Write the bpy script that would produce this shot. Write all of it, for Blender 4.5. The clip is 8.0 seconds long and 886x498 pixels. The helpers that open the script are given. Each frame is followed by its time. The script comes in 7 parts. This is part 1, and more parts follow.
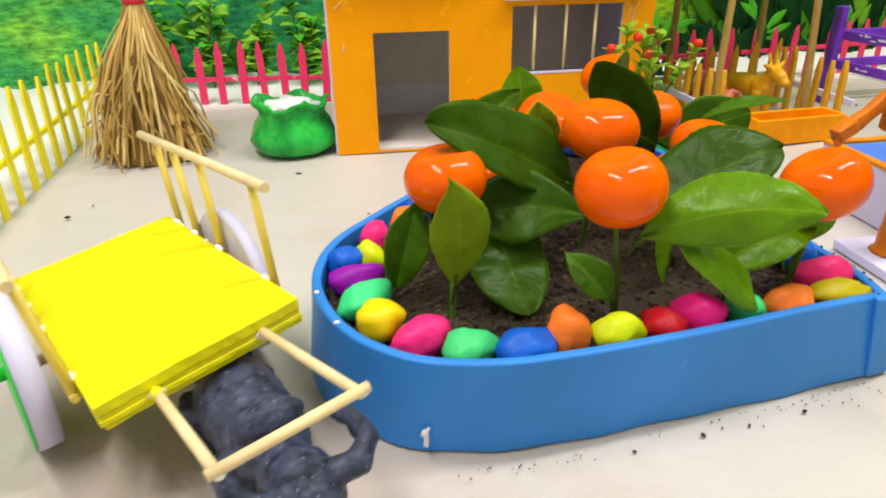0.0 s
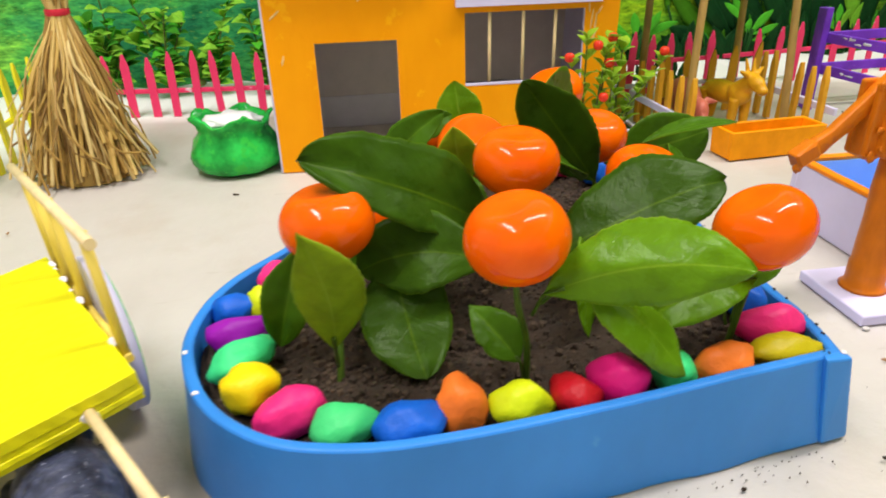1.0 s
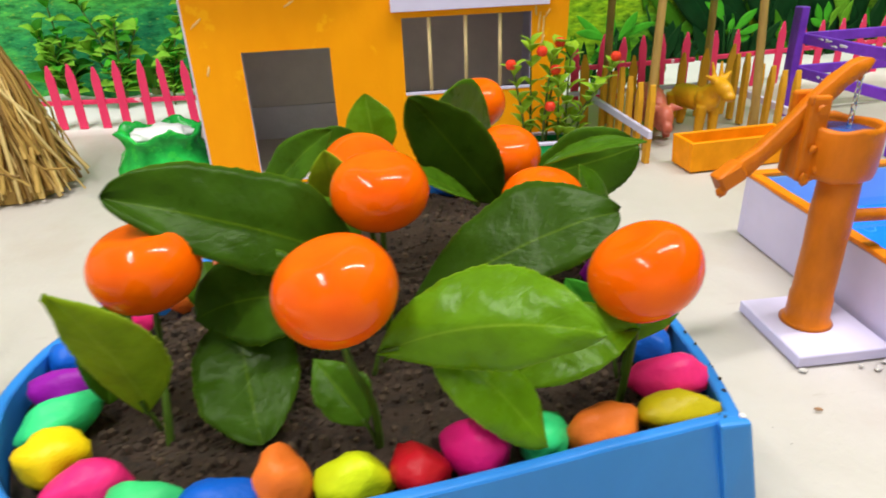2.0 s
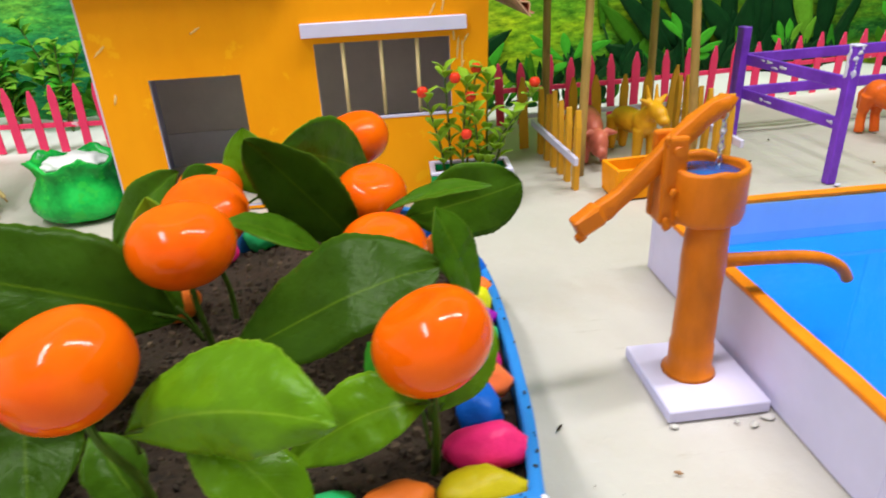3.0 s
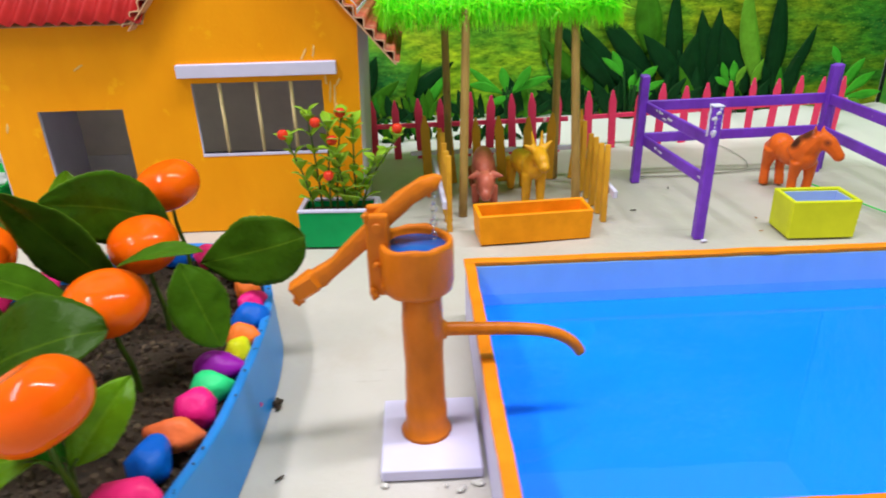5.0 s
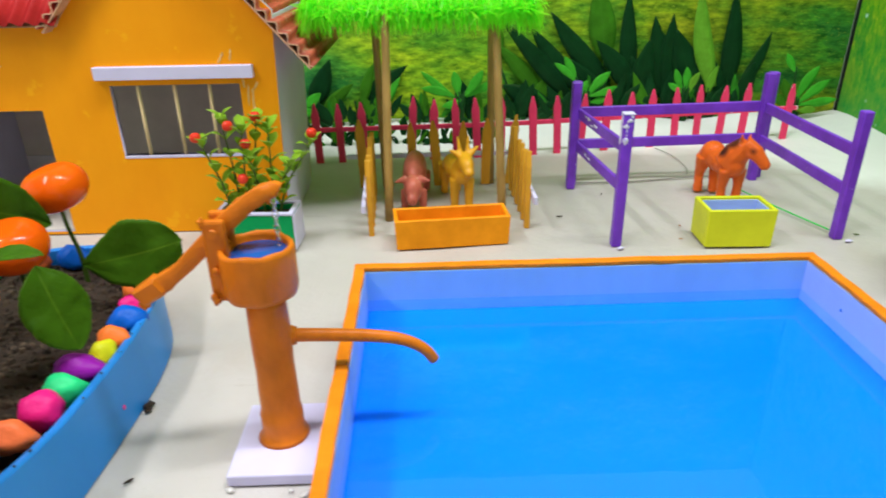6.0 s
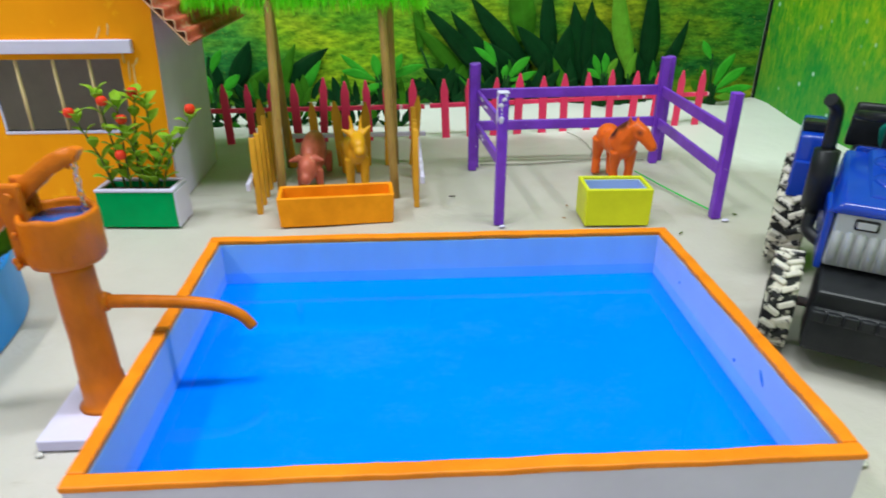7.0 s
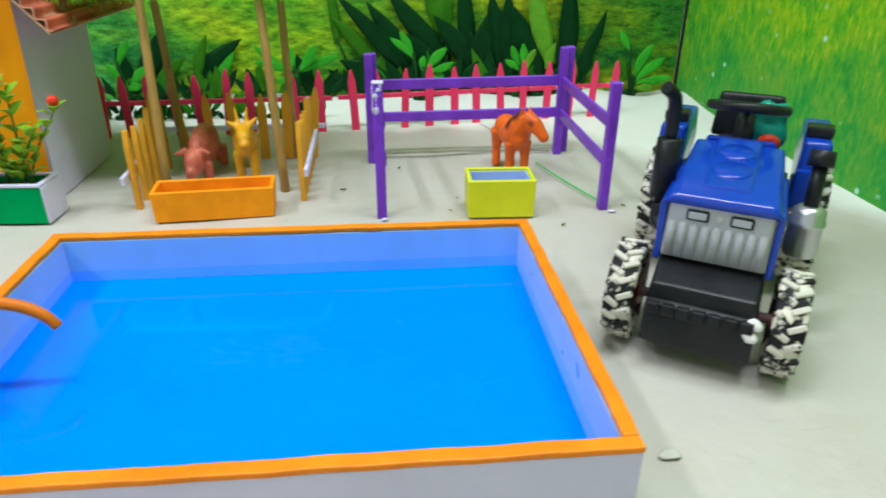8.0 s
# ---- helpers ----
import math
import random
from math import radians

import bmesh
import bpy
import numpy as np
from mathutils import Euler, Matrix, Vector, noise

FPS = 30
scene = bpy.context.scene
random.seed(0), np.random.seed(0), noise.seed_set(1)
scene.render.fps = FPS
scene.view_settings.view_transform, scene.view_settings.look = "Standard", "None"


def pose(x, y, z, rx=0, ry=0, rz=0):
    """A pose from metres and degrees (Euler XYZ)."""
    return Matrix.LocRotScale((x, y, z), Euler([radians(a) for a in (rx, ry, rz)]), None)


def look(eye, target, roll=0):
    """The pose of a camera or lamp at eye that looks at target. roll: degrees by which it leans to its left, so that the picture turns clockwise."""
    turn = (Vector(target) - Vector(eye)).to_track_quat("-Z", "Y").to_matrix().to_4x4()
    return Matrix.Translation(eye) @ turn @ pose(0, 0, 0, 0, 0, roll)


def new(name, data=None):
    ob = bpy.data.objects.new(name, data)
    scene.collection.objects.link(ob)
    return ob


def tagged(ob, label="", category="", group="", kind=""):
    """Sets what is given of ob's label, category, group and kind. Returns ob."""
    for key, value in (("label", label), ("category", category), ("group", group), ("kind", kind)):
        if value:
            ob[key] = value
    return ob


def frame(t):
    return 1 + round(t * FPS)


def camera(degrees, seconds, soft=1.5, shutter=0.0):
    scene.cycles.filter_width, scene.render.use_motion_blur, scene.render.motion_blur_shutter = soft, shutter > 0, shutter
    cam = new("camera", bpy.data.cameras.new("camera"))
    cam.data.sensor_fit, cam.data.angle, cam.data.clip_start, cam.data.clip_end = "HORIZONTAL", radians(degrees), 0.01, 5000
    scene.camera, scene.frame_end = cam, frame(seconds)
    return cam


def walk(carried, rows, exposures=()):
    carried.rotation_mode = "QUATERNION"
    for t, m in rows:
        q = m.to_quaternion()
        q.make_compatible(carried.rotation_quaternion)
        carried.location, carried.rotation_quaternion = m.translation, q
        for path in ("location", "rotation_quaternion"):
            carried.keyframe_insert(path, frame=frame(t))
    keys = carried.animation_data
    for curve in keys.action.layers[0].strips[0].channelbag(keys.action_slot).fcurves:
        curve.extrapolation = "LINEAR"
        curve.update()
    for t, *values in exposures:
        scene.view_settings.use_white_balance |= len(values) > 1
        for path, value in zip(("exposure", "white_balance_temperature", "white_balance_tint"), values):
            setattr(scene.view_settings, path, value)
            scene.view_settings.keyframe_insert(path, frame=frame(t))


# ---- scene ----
cam = camera(68.0, 8.0, 1.8, 0.5)
PATH = [
    (0, (0.0619, 0.0629, 0.1758), (0.0872, 0.2399, 0.0862), -0.9),
    (0.5, (0.0846, 0.0798, 0.1779), (0.1094, 0.2570, 0.0886), -1.3),
    (1, (0.1103, 0.0955, 0.1768), (0.1336, 0.2726, 0.0869), -1.6),
    (2.5, (0.2009, 0.1294, 0.1737), (0.2187, 0.3077, 0.0847), -2.8),
    (3, (0.2337, 0.1336, 0.1780), (0.2510, 0.3129, 0.0912), -2.9),
    (3.5, (0.2606, 0.1340, 0.1813), (0.2757, 0.3141, 0.0958), -2.3),
    (4, (0.2901, 0.1297, 0.1908), (0.3024, 0.3105, 0.1061), -1.8),
    (4.5, (0.3194, 0.1227, 0.1997), (0.3267, 0.3042, 0.1160), -1.5),
    (4.7, (0.3343, 0.1213, 0.2002), (0.3414, 0.3024, 0.1155), -1.5),
    (5.8, (0.4133, 0.1174, 0.2028), (0.4161, 0.2990, 0.1190), -1.0),
    (6, (0.4230, 0.1174, 0.2023), (0.4275, 0.2988, 0.1182), -0.9),
    (6.5, (0.4579, 0.1106, 0.1981), (0.4664, 0.2912, 0.1127), -0.2),
    (7, (0.4929, 0.1061, 0.1943), (0.5036, 0.2862, 0.1079), 0.1),
    (7.5, (0.5287, 0.1057, 0.1889), (0.5421, 0.2847, 0.1008), 0.3),
    (8, (0.5623, 0.1081, 0.1909), (0.5798, 0.2868, 0.1028), 0.4),
]
EXPOSURES = [(0, -0.40, 6550, 13), (1, -0.37, 6500, 14), (2.5, -0.38, 6300, 10), (3.5, -0.44, 6150, 10), (4.5, -0.47, 6080, 11), (6, -0.50, 5950, 9), (6.5, -0.54, 5900, 5), (7, -0.61, 5850, 3), (7.5, -0.65, 5800, 1), (8, -0.52, 5740, 2)]
walk(cam, [(t, look(eye, target, roll)) for t, eye, target, roll in PATH], EXPOSURES)

# ---- world and light ----
world = bpy.data.worlds.new("room_air")
scene.world = world
world.use_nodes = True
world.node_tree.nodes["Background"].inputs[0].default_value = (0.9, 0.95, 1.0, 1)
world.node_tree.nodes["Background"].inputs[1].default_value = 0.3


def tube_lamp(name, x, y, z, length, width, watts, turn=0.0):
    data = bpy.data.lights.new(name, "AREA")
    data.shape, data.size, data.size_y, data.energy = "RECTANGLE", length, width, watts
    data.color = (1.0, 0.97, 0.93)
    ob = new(name, data)
    ob.matrix_world = pose(x, y, z, 0, 0, turn)
    return ob


tube_lamp("ceiling_tube", 0.66, 0.34, 1.16, 0.90, 0.07, 17.5, 8)
tube_lamp("ceiling_tube", -0.26, 0.12, 1.16, 0.90, 0.07, 16.5, 98)


# ---- materials ----
class Nodes:
    """A small builder of node materials."""

    def __init__(self, name):
        self.mat = bpy.data.materials.new(name)
        self.mat.use_nodes = True
        self.t = self.mat.node_tree
        self.b = self.t.nodes["Principled BSDF"]
        self.co = self.t.nodes.new("ShaderNodeTexCoord").outputs["Object"]

    def node(self, kind, **links):
        n = self.t.nodes.new(kind)
        for key, v in links.items():
            s = n.inputs[key.replace("_", " ")]
            if hasattr(v, "is_linked"):
                self.t.links.new(v, s)
            else:
                s.default_value = v
        return n

    def noise(self, scale, detail=3.0, rough=0.55, co=None):
        n = self.node("ShaderNodeTexNoise", Scale=scale, Detail=detail, Roughness=rough)
        self.t.links.new(co or self.co, n.inputs["Vector"])
        return n.outputs["Fac"]

    def ramp(self, fac, *stops):
        n = self.node("ShaderNodeValToRGB", Fac=fac)
        e = n.color_ramp.elements
        while len(e) < len(stops):
            e.new(0.5)
        for el, (p, c) in zip(e, stops):
            el.position, el.color = p, (*c, 1)
        return n.outputs["Color"]

    def mix(self, fac, a, b, blend="MIX"):
        n = self.t.nodes.new("ShaderNodeMix")
        n.data_type, n.blend_type = "RGBA", blend
        for i, v in ((0, fac), (6, a), (7, b)):
            if hasattr(v, "is_linked"):
                self.t.links.new(v, n.inputs[i])
            elif i:
                n.inputs[i].default_value = (*v, 1)
            else:
                n.inputs[i].default_value = v
        return n.outputs[2]

    def math(self, op, a, b=0.0):
        n = self.t.nodes.new("ShaderNodeMath")
        n.operation = op
        for i, v in ((0, a), (1, b)):
            if hasattr(v, "is_linked"):
                self.t.links.new(v, n.inputs[i])
            else:
                n.inputs[i].default_value = v
        return n.outputs[0]

    def bump(self, height, strength, dist):
        n = self.node("ShaderNodeBump", Height=height, Strength=strength, Distance=dist)
        self.t.links.new(n.outputs[0], self.b.inputs["Normal"])

    def set(self, key, v):
        s = self.b.inputs[key]
        if hasattr(v, "is_linked"):
            self.t.links.new(v, s)
        elif isinstance(v, tuple):
            s.default_value = (*v, 1)
        else:
            s.default_value = v
        return self


def paint(name, base, rough=0.45, vary=0.18, wear=None, wear_at=0.7, streak=(1, 1, 1), bump=0.25, grain=900.0, scale=45.0, spec=0.22):
    """Hand-brushed poster paint: tone varies with the brush strokes, worn spots show what is beneath."""
    n = Nodes(name)
    m = n.node("ShaderNodeMapping", Vector=n.co, Scale=streak)
    big = n.noise(scale, 4, 0.6, m.outputs[0])
    dark = tuple(c * (1 - vary) for c in base)
    light = tuple(min(1.0, c * (1 + vary) + 0.02 * vary) for c in base)
    col = n.ramp(big, (0.3, dark), (0.7, light))
    if wear:
        w = n.noise(scale * 2.2, 6, 0.65)
        fac = n.ramp(w, (wear_at, (0, 0, 0)), (wear_at + 0.04, (1, 1, 1)))
        col = n.mix(fac, col, wear)
    n.set("Base Color", col).set("Roughness", rough).set("Specular IOR Level", spec)
    fine = n.noise(grain, 3, 0.6)
    n.bump(fine, bump, 0.0006)
    return n.mat


M = {}
M["orange_wall"] = paint("orange_wall_paint", (1.0, 0.350, 0.0006), 0.42, 0.10, (1.0, 0.43, 0.004), 0.60, (1, 1, 0.45), 0.3, 420, 17, 0.10)
M["orange"] = paint("orange_paint", (0.84, 0.235, 0.003), 0.42, 0.14, (0.55, 0.16, 0.01), 0.74, (1, 1, 1), 0.4, 500, 60)
M["trough_orange"] = paint("amber_paint", (0.93, 0.31, 0.001), 0.45, 0.14, (0.6, 0.2, 0.01), 0.74, (1, 1, 1), 0.4, 400, 55, 0.12)
M["pump_orange"] = paint("pump_orange_paint", (0.63, 0.160, 0.003), 0.36, 0.2, (0.42, 0.09, 0.006), 0.74, (1, 1, 0.4), 0.5, 380, 70)
M["foam"] = paint("white_foam_board", (0.66, 0.62, 0.84), 0.6, 0.05, (0.54, 0.50, 0.66), 0.76, (1, 1, 1), 0.12, 300, 30)
M["pool_wall"] = paint("pale_blue_film", (0.32, 0.54, 0.85), 0.3, 0.08, (0.40, 0.52, 0.86), 0.72, (1, 1, 0.3), 0.1, 200, 20)
# also colours the tube that imitates a shadowed wrinkle in the pen floor
M["string"] = paint("grey_string", (0.30, 0.28, 0.25), 0.8, 0.2)
M["cream"] = paint("cream_scuff", (0.90, 0.54, 0.18), 0.6, 0.15)
M["worn_white"] = paint("rubbed_white_board", (0.72, 0.68, 0.82), 0.5, 0.08, (0.19, 0.045, 0.58), 0.62, (1, 1, 1), 0.3, 400, 90)
M["inside"] = paint("grey_board_inside", (0.78, 0.70, 0.62), 0.7, 0.06)
M["lavender"] = paint("lavender_board", (0.42, 0.53, 0.86), 0.5, 0.06, (0.42, 0.4, 0.66), 0.74, (1, 1, 1), 0.1, 300, 25)
M["purple"] = paint("purple_paint", (0.19, 0.045, 0.58), 0.32, 0.2, (0.62, 0.58, 0.78), 0.68, (1, 1, 1), 0.3, 500, 55)
M["pink_fence"] = paint("pink_red_paint", (0.85, 0.045, 0.15), 0.42, 0.16, (0.88, 0.56, 0.64), 0.60, (1, 1, 0.5), 0.3, 500, 28)
M["yellow_fence"] = paint("yellow_paint", (0.84, 0.74, 0.02), 0.45, 0.15, (0.84, 0.78, 0.4), 0.72, (1, 1, 0.5), 0.3, 500, 40)
M["picket"] = paint("ochre_paint", (0.70, 0.34, 0.02), 0.48, 0.2, (0.5, 0.26, 0.05), 0.72, (1, 1, 0.4), 0.3, 500, 50)
M["cart_yellow"] = paint("lemon_paint", (0.75, 0.69, 0.003), 0.34, 0.12, (0.88, 0.86, 0.45), 0.73, (1, 0.4, 1), 0.6, 150, 35)
M["trough_yellow"] = paint("lime_yellow_paint", (0.70, 0.72, 0.008), 0.4, 0.08, (0.8, 0.8, 0.3), 0.8, (1, 1, 1), 0.2, 400, 40)
M["green_box"] = paint("green_paint", (0.006, 0.33, 0.085), 0.38, 0.1)
M["bag_green"] = paint("bag_green_paint", (0.010, 0.38, 0.050), 0.22, 0.6, (0.035, 0.50, 0.06), 0.55, (1, 1, 1), 0.5, 160, 42)
M["bed_blue"] = paint("blue_board_paint", (0.033, 0.245, 0.72), 0.34, 0.12, (0.07, 0.33, 0.78), 0.66, (1, 1, 0.5), 0.10, 260, 16)
M["bed_rim"] = paint("blue_rim_paint", (0.030, 0.22, 0.66), 0.36, 0.06)
M["pool_blue"] = paint("pool_blue_film", (0.014, 0.20, 0.80), 0.3, 0.04, None, 0.8, (1, 1, 1), 0.05, 60, 8)
M["rim_brown"] = paint("brown_smudge", (0.42, 0.13, 0.004), 0.5, 0.2)
M["pump_film"] = paint("dark_blue_film", (0.015, 0.09, 0.40), 0.12, 0.2, None, 0.8, (1, 1, 1), 0.6, 120, 60)
M["skewer"] = paint("bamboo_skewer", (0.78, 0.60, 0.32), 0.5, 0.14, (0.5, 0.33, 0.14), 0.78, (1, 1, 0.2), 0.25, 700, 90)
M["skewer_yellow"] = paint("yellow_bamboo_skewer", (0.74, 0.56, 0.10), 0.5, 0.14, (0.5, 0.33, 0.10), 0.78, (1, 1, 0.2), 0.25, 700, 90)
M["bamboo"] = paint("weathered_bamboo", (0.40, 0.25, 0.07), 0.45, 0.3, (0.2, 0.12, 0.04), 0.66, (1, 1, 0.25), 0.3, 700, 80)
M["wheel_white"] = paint("wheel_board", (0.62, 0.60, 0.80), 0.5, 0.06)
M["green_rim"] = paint("bright_green_paint", (0.03, 0.6, 0.07), 0.4, 0.1)
M["thatch_core"] = paint("thatch_green_board", (0.30, 0.90, 0.010), 0.5, 0.1)
M["dark_clay"] = paint("dark_grey_clay", (0.038, 0.045, 0.084), 0.40, 0.6, (0.24, 0.26, 0.34), 0.625, (1, 1, 1), 1.0, 330, 230)
M["glue"] = paint("dried_clear_glue", (0.62, 0.59, 0.55), 0.10, 0.08, None, 0.8, (1, 1, 1), 0.1, 300, 45, 0.5)
M["chalk"] = paint("white_stuffing", (0.84, 0.80, 0.82), 0.8, 0.05, None, 0.8, (1, 1, 1), 0.8, 220)
M["red_tie"] = paint("red_thread", (0.55, 0.02, 0.04), 0.6, 0.2)
M["pig"] = paint("pig_pink_plastic", (0.52, 0.13, 0.085), 0.32, 0.3, (0.74, 0.3, 0.22), 0.62, (1, 1, 1), 0.2, 300, 55)
M["calf"] = paint("ochre_plastic", (0.68, 0.33, 0.010), 0.34, 0.18, (0.4, 0.17, 0.02), 0.68, (1, 1, 1), 0.2, 300, 60)
M["horse"] = paint("orange_plastic", (0.76, 0.13, 0.012), 0.32, 0.2, (0.3, 0.05, 0.03), 0.67, (1, 1, 1), 0.2, 300, 45)
M["blue_plastic"] = paint("tractor_blue_plastic", (0.008, 0.045, 0.42), 0.18, 0.08, None, 0.8, (1, 1, 1), 0.04, 300, 30)
M["blue_plastic"].node_tree.nodes["Principled BSDF"].inputs["Specular IOR Level"].default_value = 0.55
M["black_plastic"] = paint("black_plastic", (0.012, 0.013, 0.016), 0.35, 0.3, (0.12, 0.12, 0.13), 0.74, (1, 1, 1), 0.2, 300, 60)
M["grey_plastic"] = paint("silver_grey_plastic", (0.42, 0.43, 0.45), 0.32, 0.12, (0.3, 0.3, 0.32), 0.7)
M["tyre"] = paint("dusty_black_tyre", (0.016, 0.017, 0.019), 0.6, 0.3, (0.74, 0.70, 0.60), 0.50, (1, 1, 1), 0.4, 300, 40)
M["tyre_lug"] = paint("whitened_tyre_lug", (0.66, 0.62, 0.54), 0.7, 0.15, (0.02, 0.02, 0.022), 0.52, (1, 1, 1), 0.5, 300, 50)
M["rim_red"] = paint("dark_red_plastic", (0.25, 0.01, 0.02), 0.35, 0.1)
M["teal"] = paint("teal_plastic", (0.02, 0.22, 0.17), 0.3, 0.2)
M["berry"] = paint("berry_red_plastic", (0.70, 0.04, 0.015), 0.22, 0.15)
M["twig"] = paint("green_twig", (0.10, 0.15, 0.03), 0.5, 0.2)
M["stem"] = paint("green_stem", (0.06, 0.12, 0.010), 0.45, 0.25)
M["cut_edge"] = paint("brown_cardboard_edge", (0.42, 0.24, 0.13), 0.8, 0.2, (0.12, 0.05, 0.03), 0.6, (1, 1, 1), 0.4, 300, 90)
M["roof_red"] = paint("roof_red_paint", (0.46, 0.016, 0.016), 0.42, 0.25, (0.42, 0.13, 0.06), 0.66, (1, 1, 1), 0.3, 300, 32)
M["flute"] = paint("pale_cut_flutes", (0.62, 0.36, 0.22), 0.8, 0.2, (0.40, 0.10, 0.05), 0.6, (1, 1, 1), 0.4, 300, 90)
M["roof_worn"] = paint("worn_red_brown_paint", (0.44, 0.09, 0.04), 0.5, 0.3, (0.46, 0.22, 0.12), 0.56, (1, 1, 1), 0.4, 300, 45)
for key, c in dict(pink=(0.92, 0.025, 0.21), magenta=(0.84, 0.012, 0.23), blue=(0.004, 0.11, 0.58), lemon=(0.80, 0.78, 0.008), purple=(0.30, 0.005, 0.38), mint=(0.045, 0.70, 0.24), yellow=(0.84, 0.62, 0.002), green=(0.045, 0.55, 0.17), orange=(0.95, 0.20, 0.025), olive=(0.60, 0.70, 0.006), red=(0.50, 0.006, 0.016), coral=(0.90, 0.17, 0.05), mustard=(0.50, 0.40, 0.004)).items():
    M["stone_" + key] = paint("stone_paint_" + key, c, 0.42, 0.13, tuple(min(1, v * 0.7 + 0.25) for v in c), 0.76, (1, 1, 1), 0.75, 300, 70)


def maned(mat, centre, radius, dark):
    """Dark brushed paint round one place on a moulded figure."""
    t = mat.node_tree
    b = t.nodes["Principled BSDF"]
    was = b.inputs["Base Color"].links[0].from_socket
    co = t.nodes.new("ShaderNodeTexCoord").outputs["Object"]
    far = t.nodes.new("ShaderNodeVectorMath")
    far.operation = "DISTANCE"
    t.links.new(co, far.inputs[0])
    far.inputs[1].default_value = centre
    ramp = t.nodes.new("ShaderNodeValToRGB")
    ramp.color_ramp.elements[0].position, ramp.color_ramp.elements[0].color = radius * 0.75, (1, 1, 1, 1)
    ramp.color_ramp.elements[1].position, ramp.color_ramp.elements[1].color = radius, (0, 0, 0, 1)
    t.links.new(far.outputs["Value"], ramp.inputs[0])
    mix = t.nodes.new("ShaderNodeMix")
    mix.data_type = "RGBA"
    t.links.new(ramp.outputs[0], mix.inputs[0])
    t.links.new(was, mix.inputs[6])
    mix.inputs[7].default_value = (*dark, 1)
    t.links.new(mix.outputs[2], b.inputs["Base Color"])


maned(M["horse"], (-0.0075, -0.0090, 0.0480), 0.0062, (0.07, 0.018, 0.014))
maned(M["horse"], (-0.0040, -0.0140, 0.0565), 0.0066, (0.10, 0.022, 0.012))
maned(M["horse"], (0.0035, -0.0285, 0.0520), 0.0026, (0.05, 0.010, 0.010))
maned(M["horse"], (0.0, 0.033, 0.020), 0.009, (0.45, 0.09, 0.02))


def fruit_mat():
    n = Nodes("glossy_tangerine_skin")
    big = n.noise(55, 3)
    n.set("Base Color", n.ramp(big, (0.3, (0.81, 0.090, 0.0005)), (0.7, (0.89, 0.132, 0.0006))))
    n.set("Roughness", 0.09).set("Specular IOR Level", 0.21)
    pores = n.noise(620, 2)
    n.bump(n.math("ADD", n.math("MULTIPLY", pores, 0.25), n.noise(120, 2)), 0.08, 0.0008)
    return n.mat


def leaf_mat(name, base, back, rough=0.36, veins=1.0, gloss=0.10, tint=(0.75, 1.0, 0.30)):
    """Leaf: a light midrib, faint side veins, a pale margin and an uneven satin skin."""
    n = Nodes(name)
    uv = n.t.nodes.new("ShaderNodeUVMap")
    sep = n.node("ShaderNodeSeparateXYZ", Vector=uv.outputs[0])
    u, v = sep.outputs[0], sep.outputs[1]
    across = n.math("ABSOLUTE", n.math("SUBTRACT", v, 0.5))
    rib = n.ramp(across, (0.0, (1, 1, 1)), (0.020, (0, 0, 0)))
    margin = n.ramp(across, (0.485, (0, 0, 0)), (0.497, (1, 1, 1)))
    bent = n.math("ADD", n.math("SUBTRACT", u, n.math("MULTIPLY", across, 0.5)), n.math("MULTIPLY", n.noise(90, 2), 0.07))
    wave = n.math("SINE", n.math("MULTIPLY", bent, 58.0))
    side = n.ramp(wave, (0.72, (0, 0, 0)), (1.0, (1, 1, 1)))
    tone, blotch = n.noise(75, 5, 0.65), n.noise(260, 4, 0.7)
    info = n.t.nodes.new("ShaderNodeObjectInfo")
    col = n.ramp(tone, (0.28, tuple(c * 0.66 for c in base)), (0.5, base), (0.75, tuple(c * 1.35 for c in base)))
    col = n.mix(n.math("MULTIPLY", info.outputs["Random"], 0.45), col, tuple(c * 0.72 for c in base))
    col = n.mix(n.ramp(blotch, (0.55, (0, 0, 0)), (0.8, (0.5, 0.5, 0.5))), col, tuple(c * 0.6 for c in base))
    col = n.mix(n.math("MULTIPLY", side, 0.035 * veins), col, tuple(min(1, c * 1.6) for c in base))
    col = n.mix(n.math("MULTIPLY", margin, 0.55), col, back)
    col = n.mix(n.math("MULTIPLY", rib, 0.55), col, back)
    n.set("Base Color", col).set("Roughness", n.math("ADD", n.math("MULTIPLY", tone, 0.25), rough - 0.1))
    n.set("Specular IOR Level", gloss).set("Specular Tint", tint)
    crinkle = n.math("ADD", n.math("MULTIPLY", n.noise(330, 3), 0.5), n.noise(140, 3))
    n.bump(n.math("SUBTRACT", crinkle, n.math("MULTIPLY", side, 0.07)), 0.45, 0.0010)
    thin = n.node("ShaderNodeBsdfTranslucent", Color=(base[0] * 1.6 + 0.05, base[1] * 1.5 + 0.05, base[2], 1))
    mixer = n.node("ShaderNodeMixShader", Fac=0.22)
    n.t.links.new(n.b.outputs[0], mixer.inputs[1])
    n.t.links.new(thin.outputs[0], mixer.inputs[2])
    n.t.links.new(mixer.outputs[0], n.t.nodes["Material Output"].inputs[0])
    return n.mat


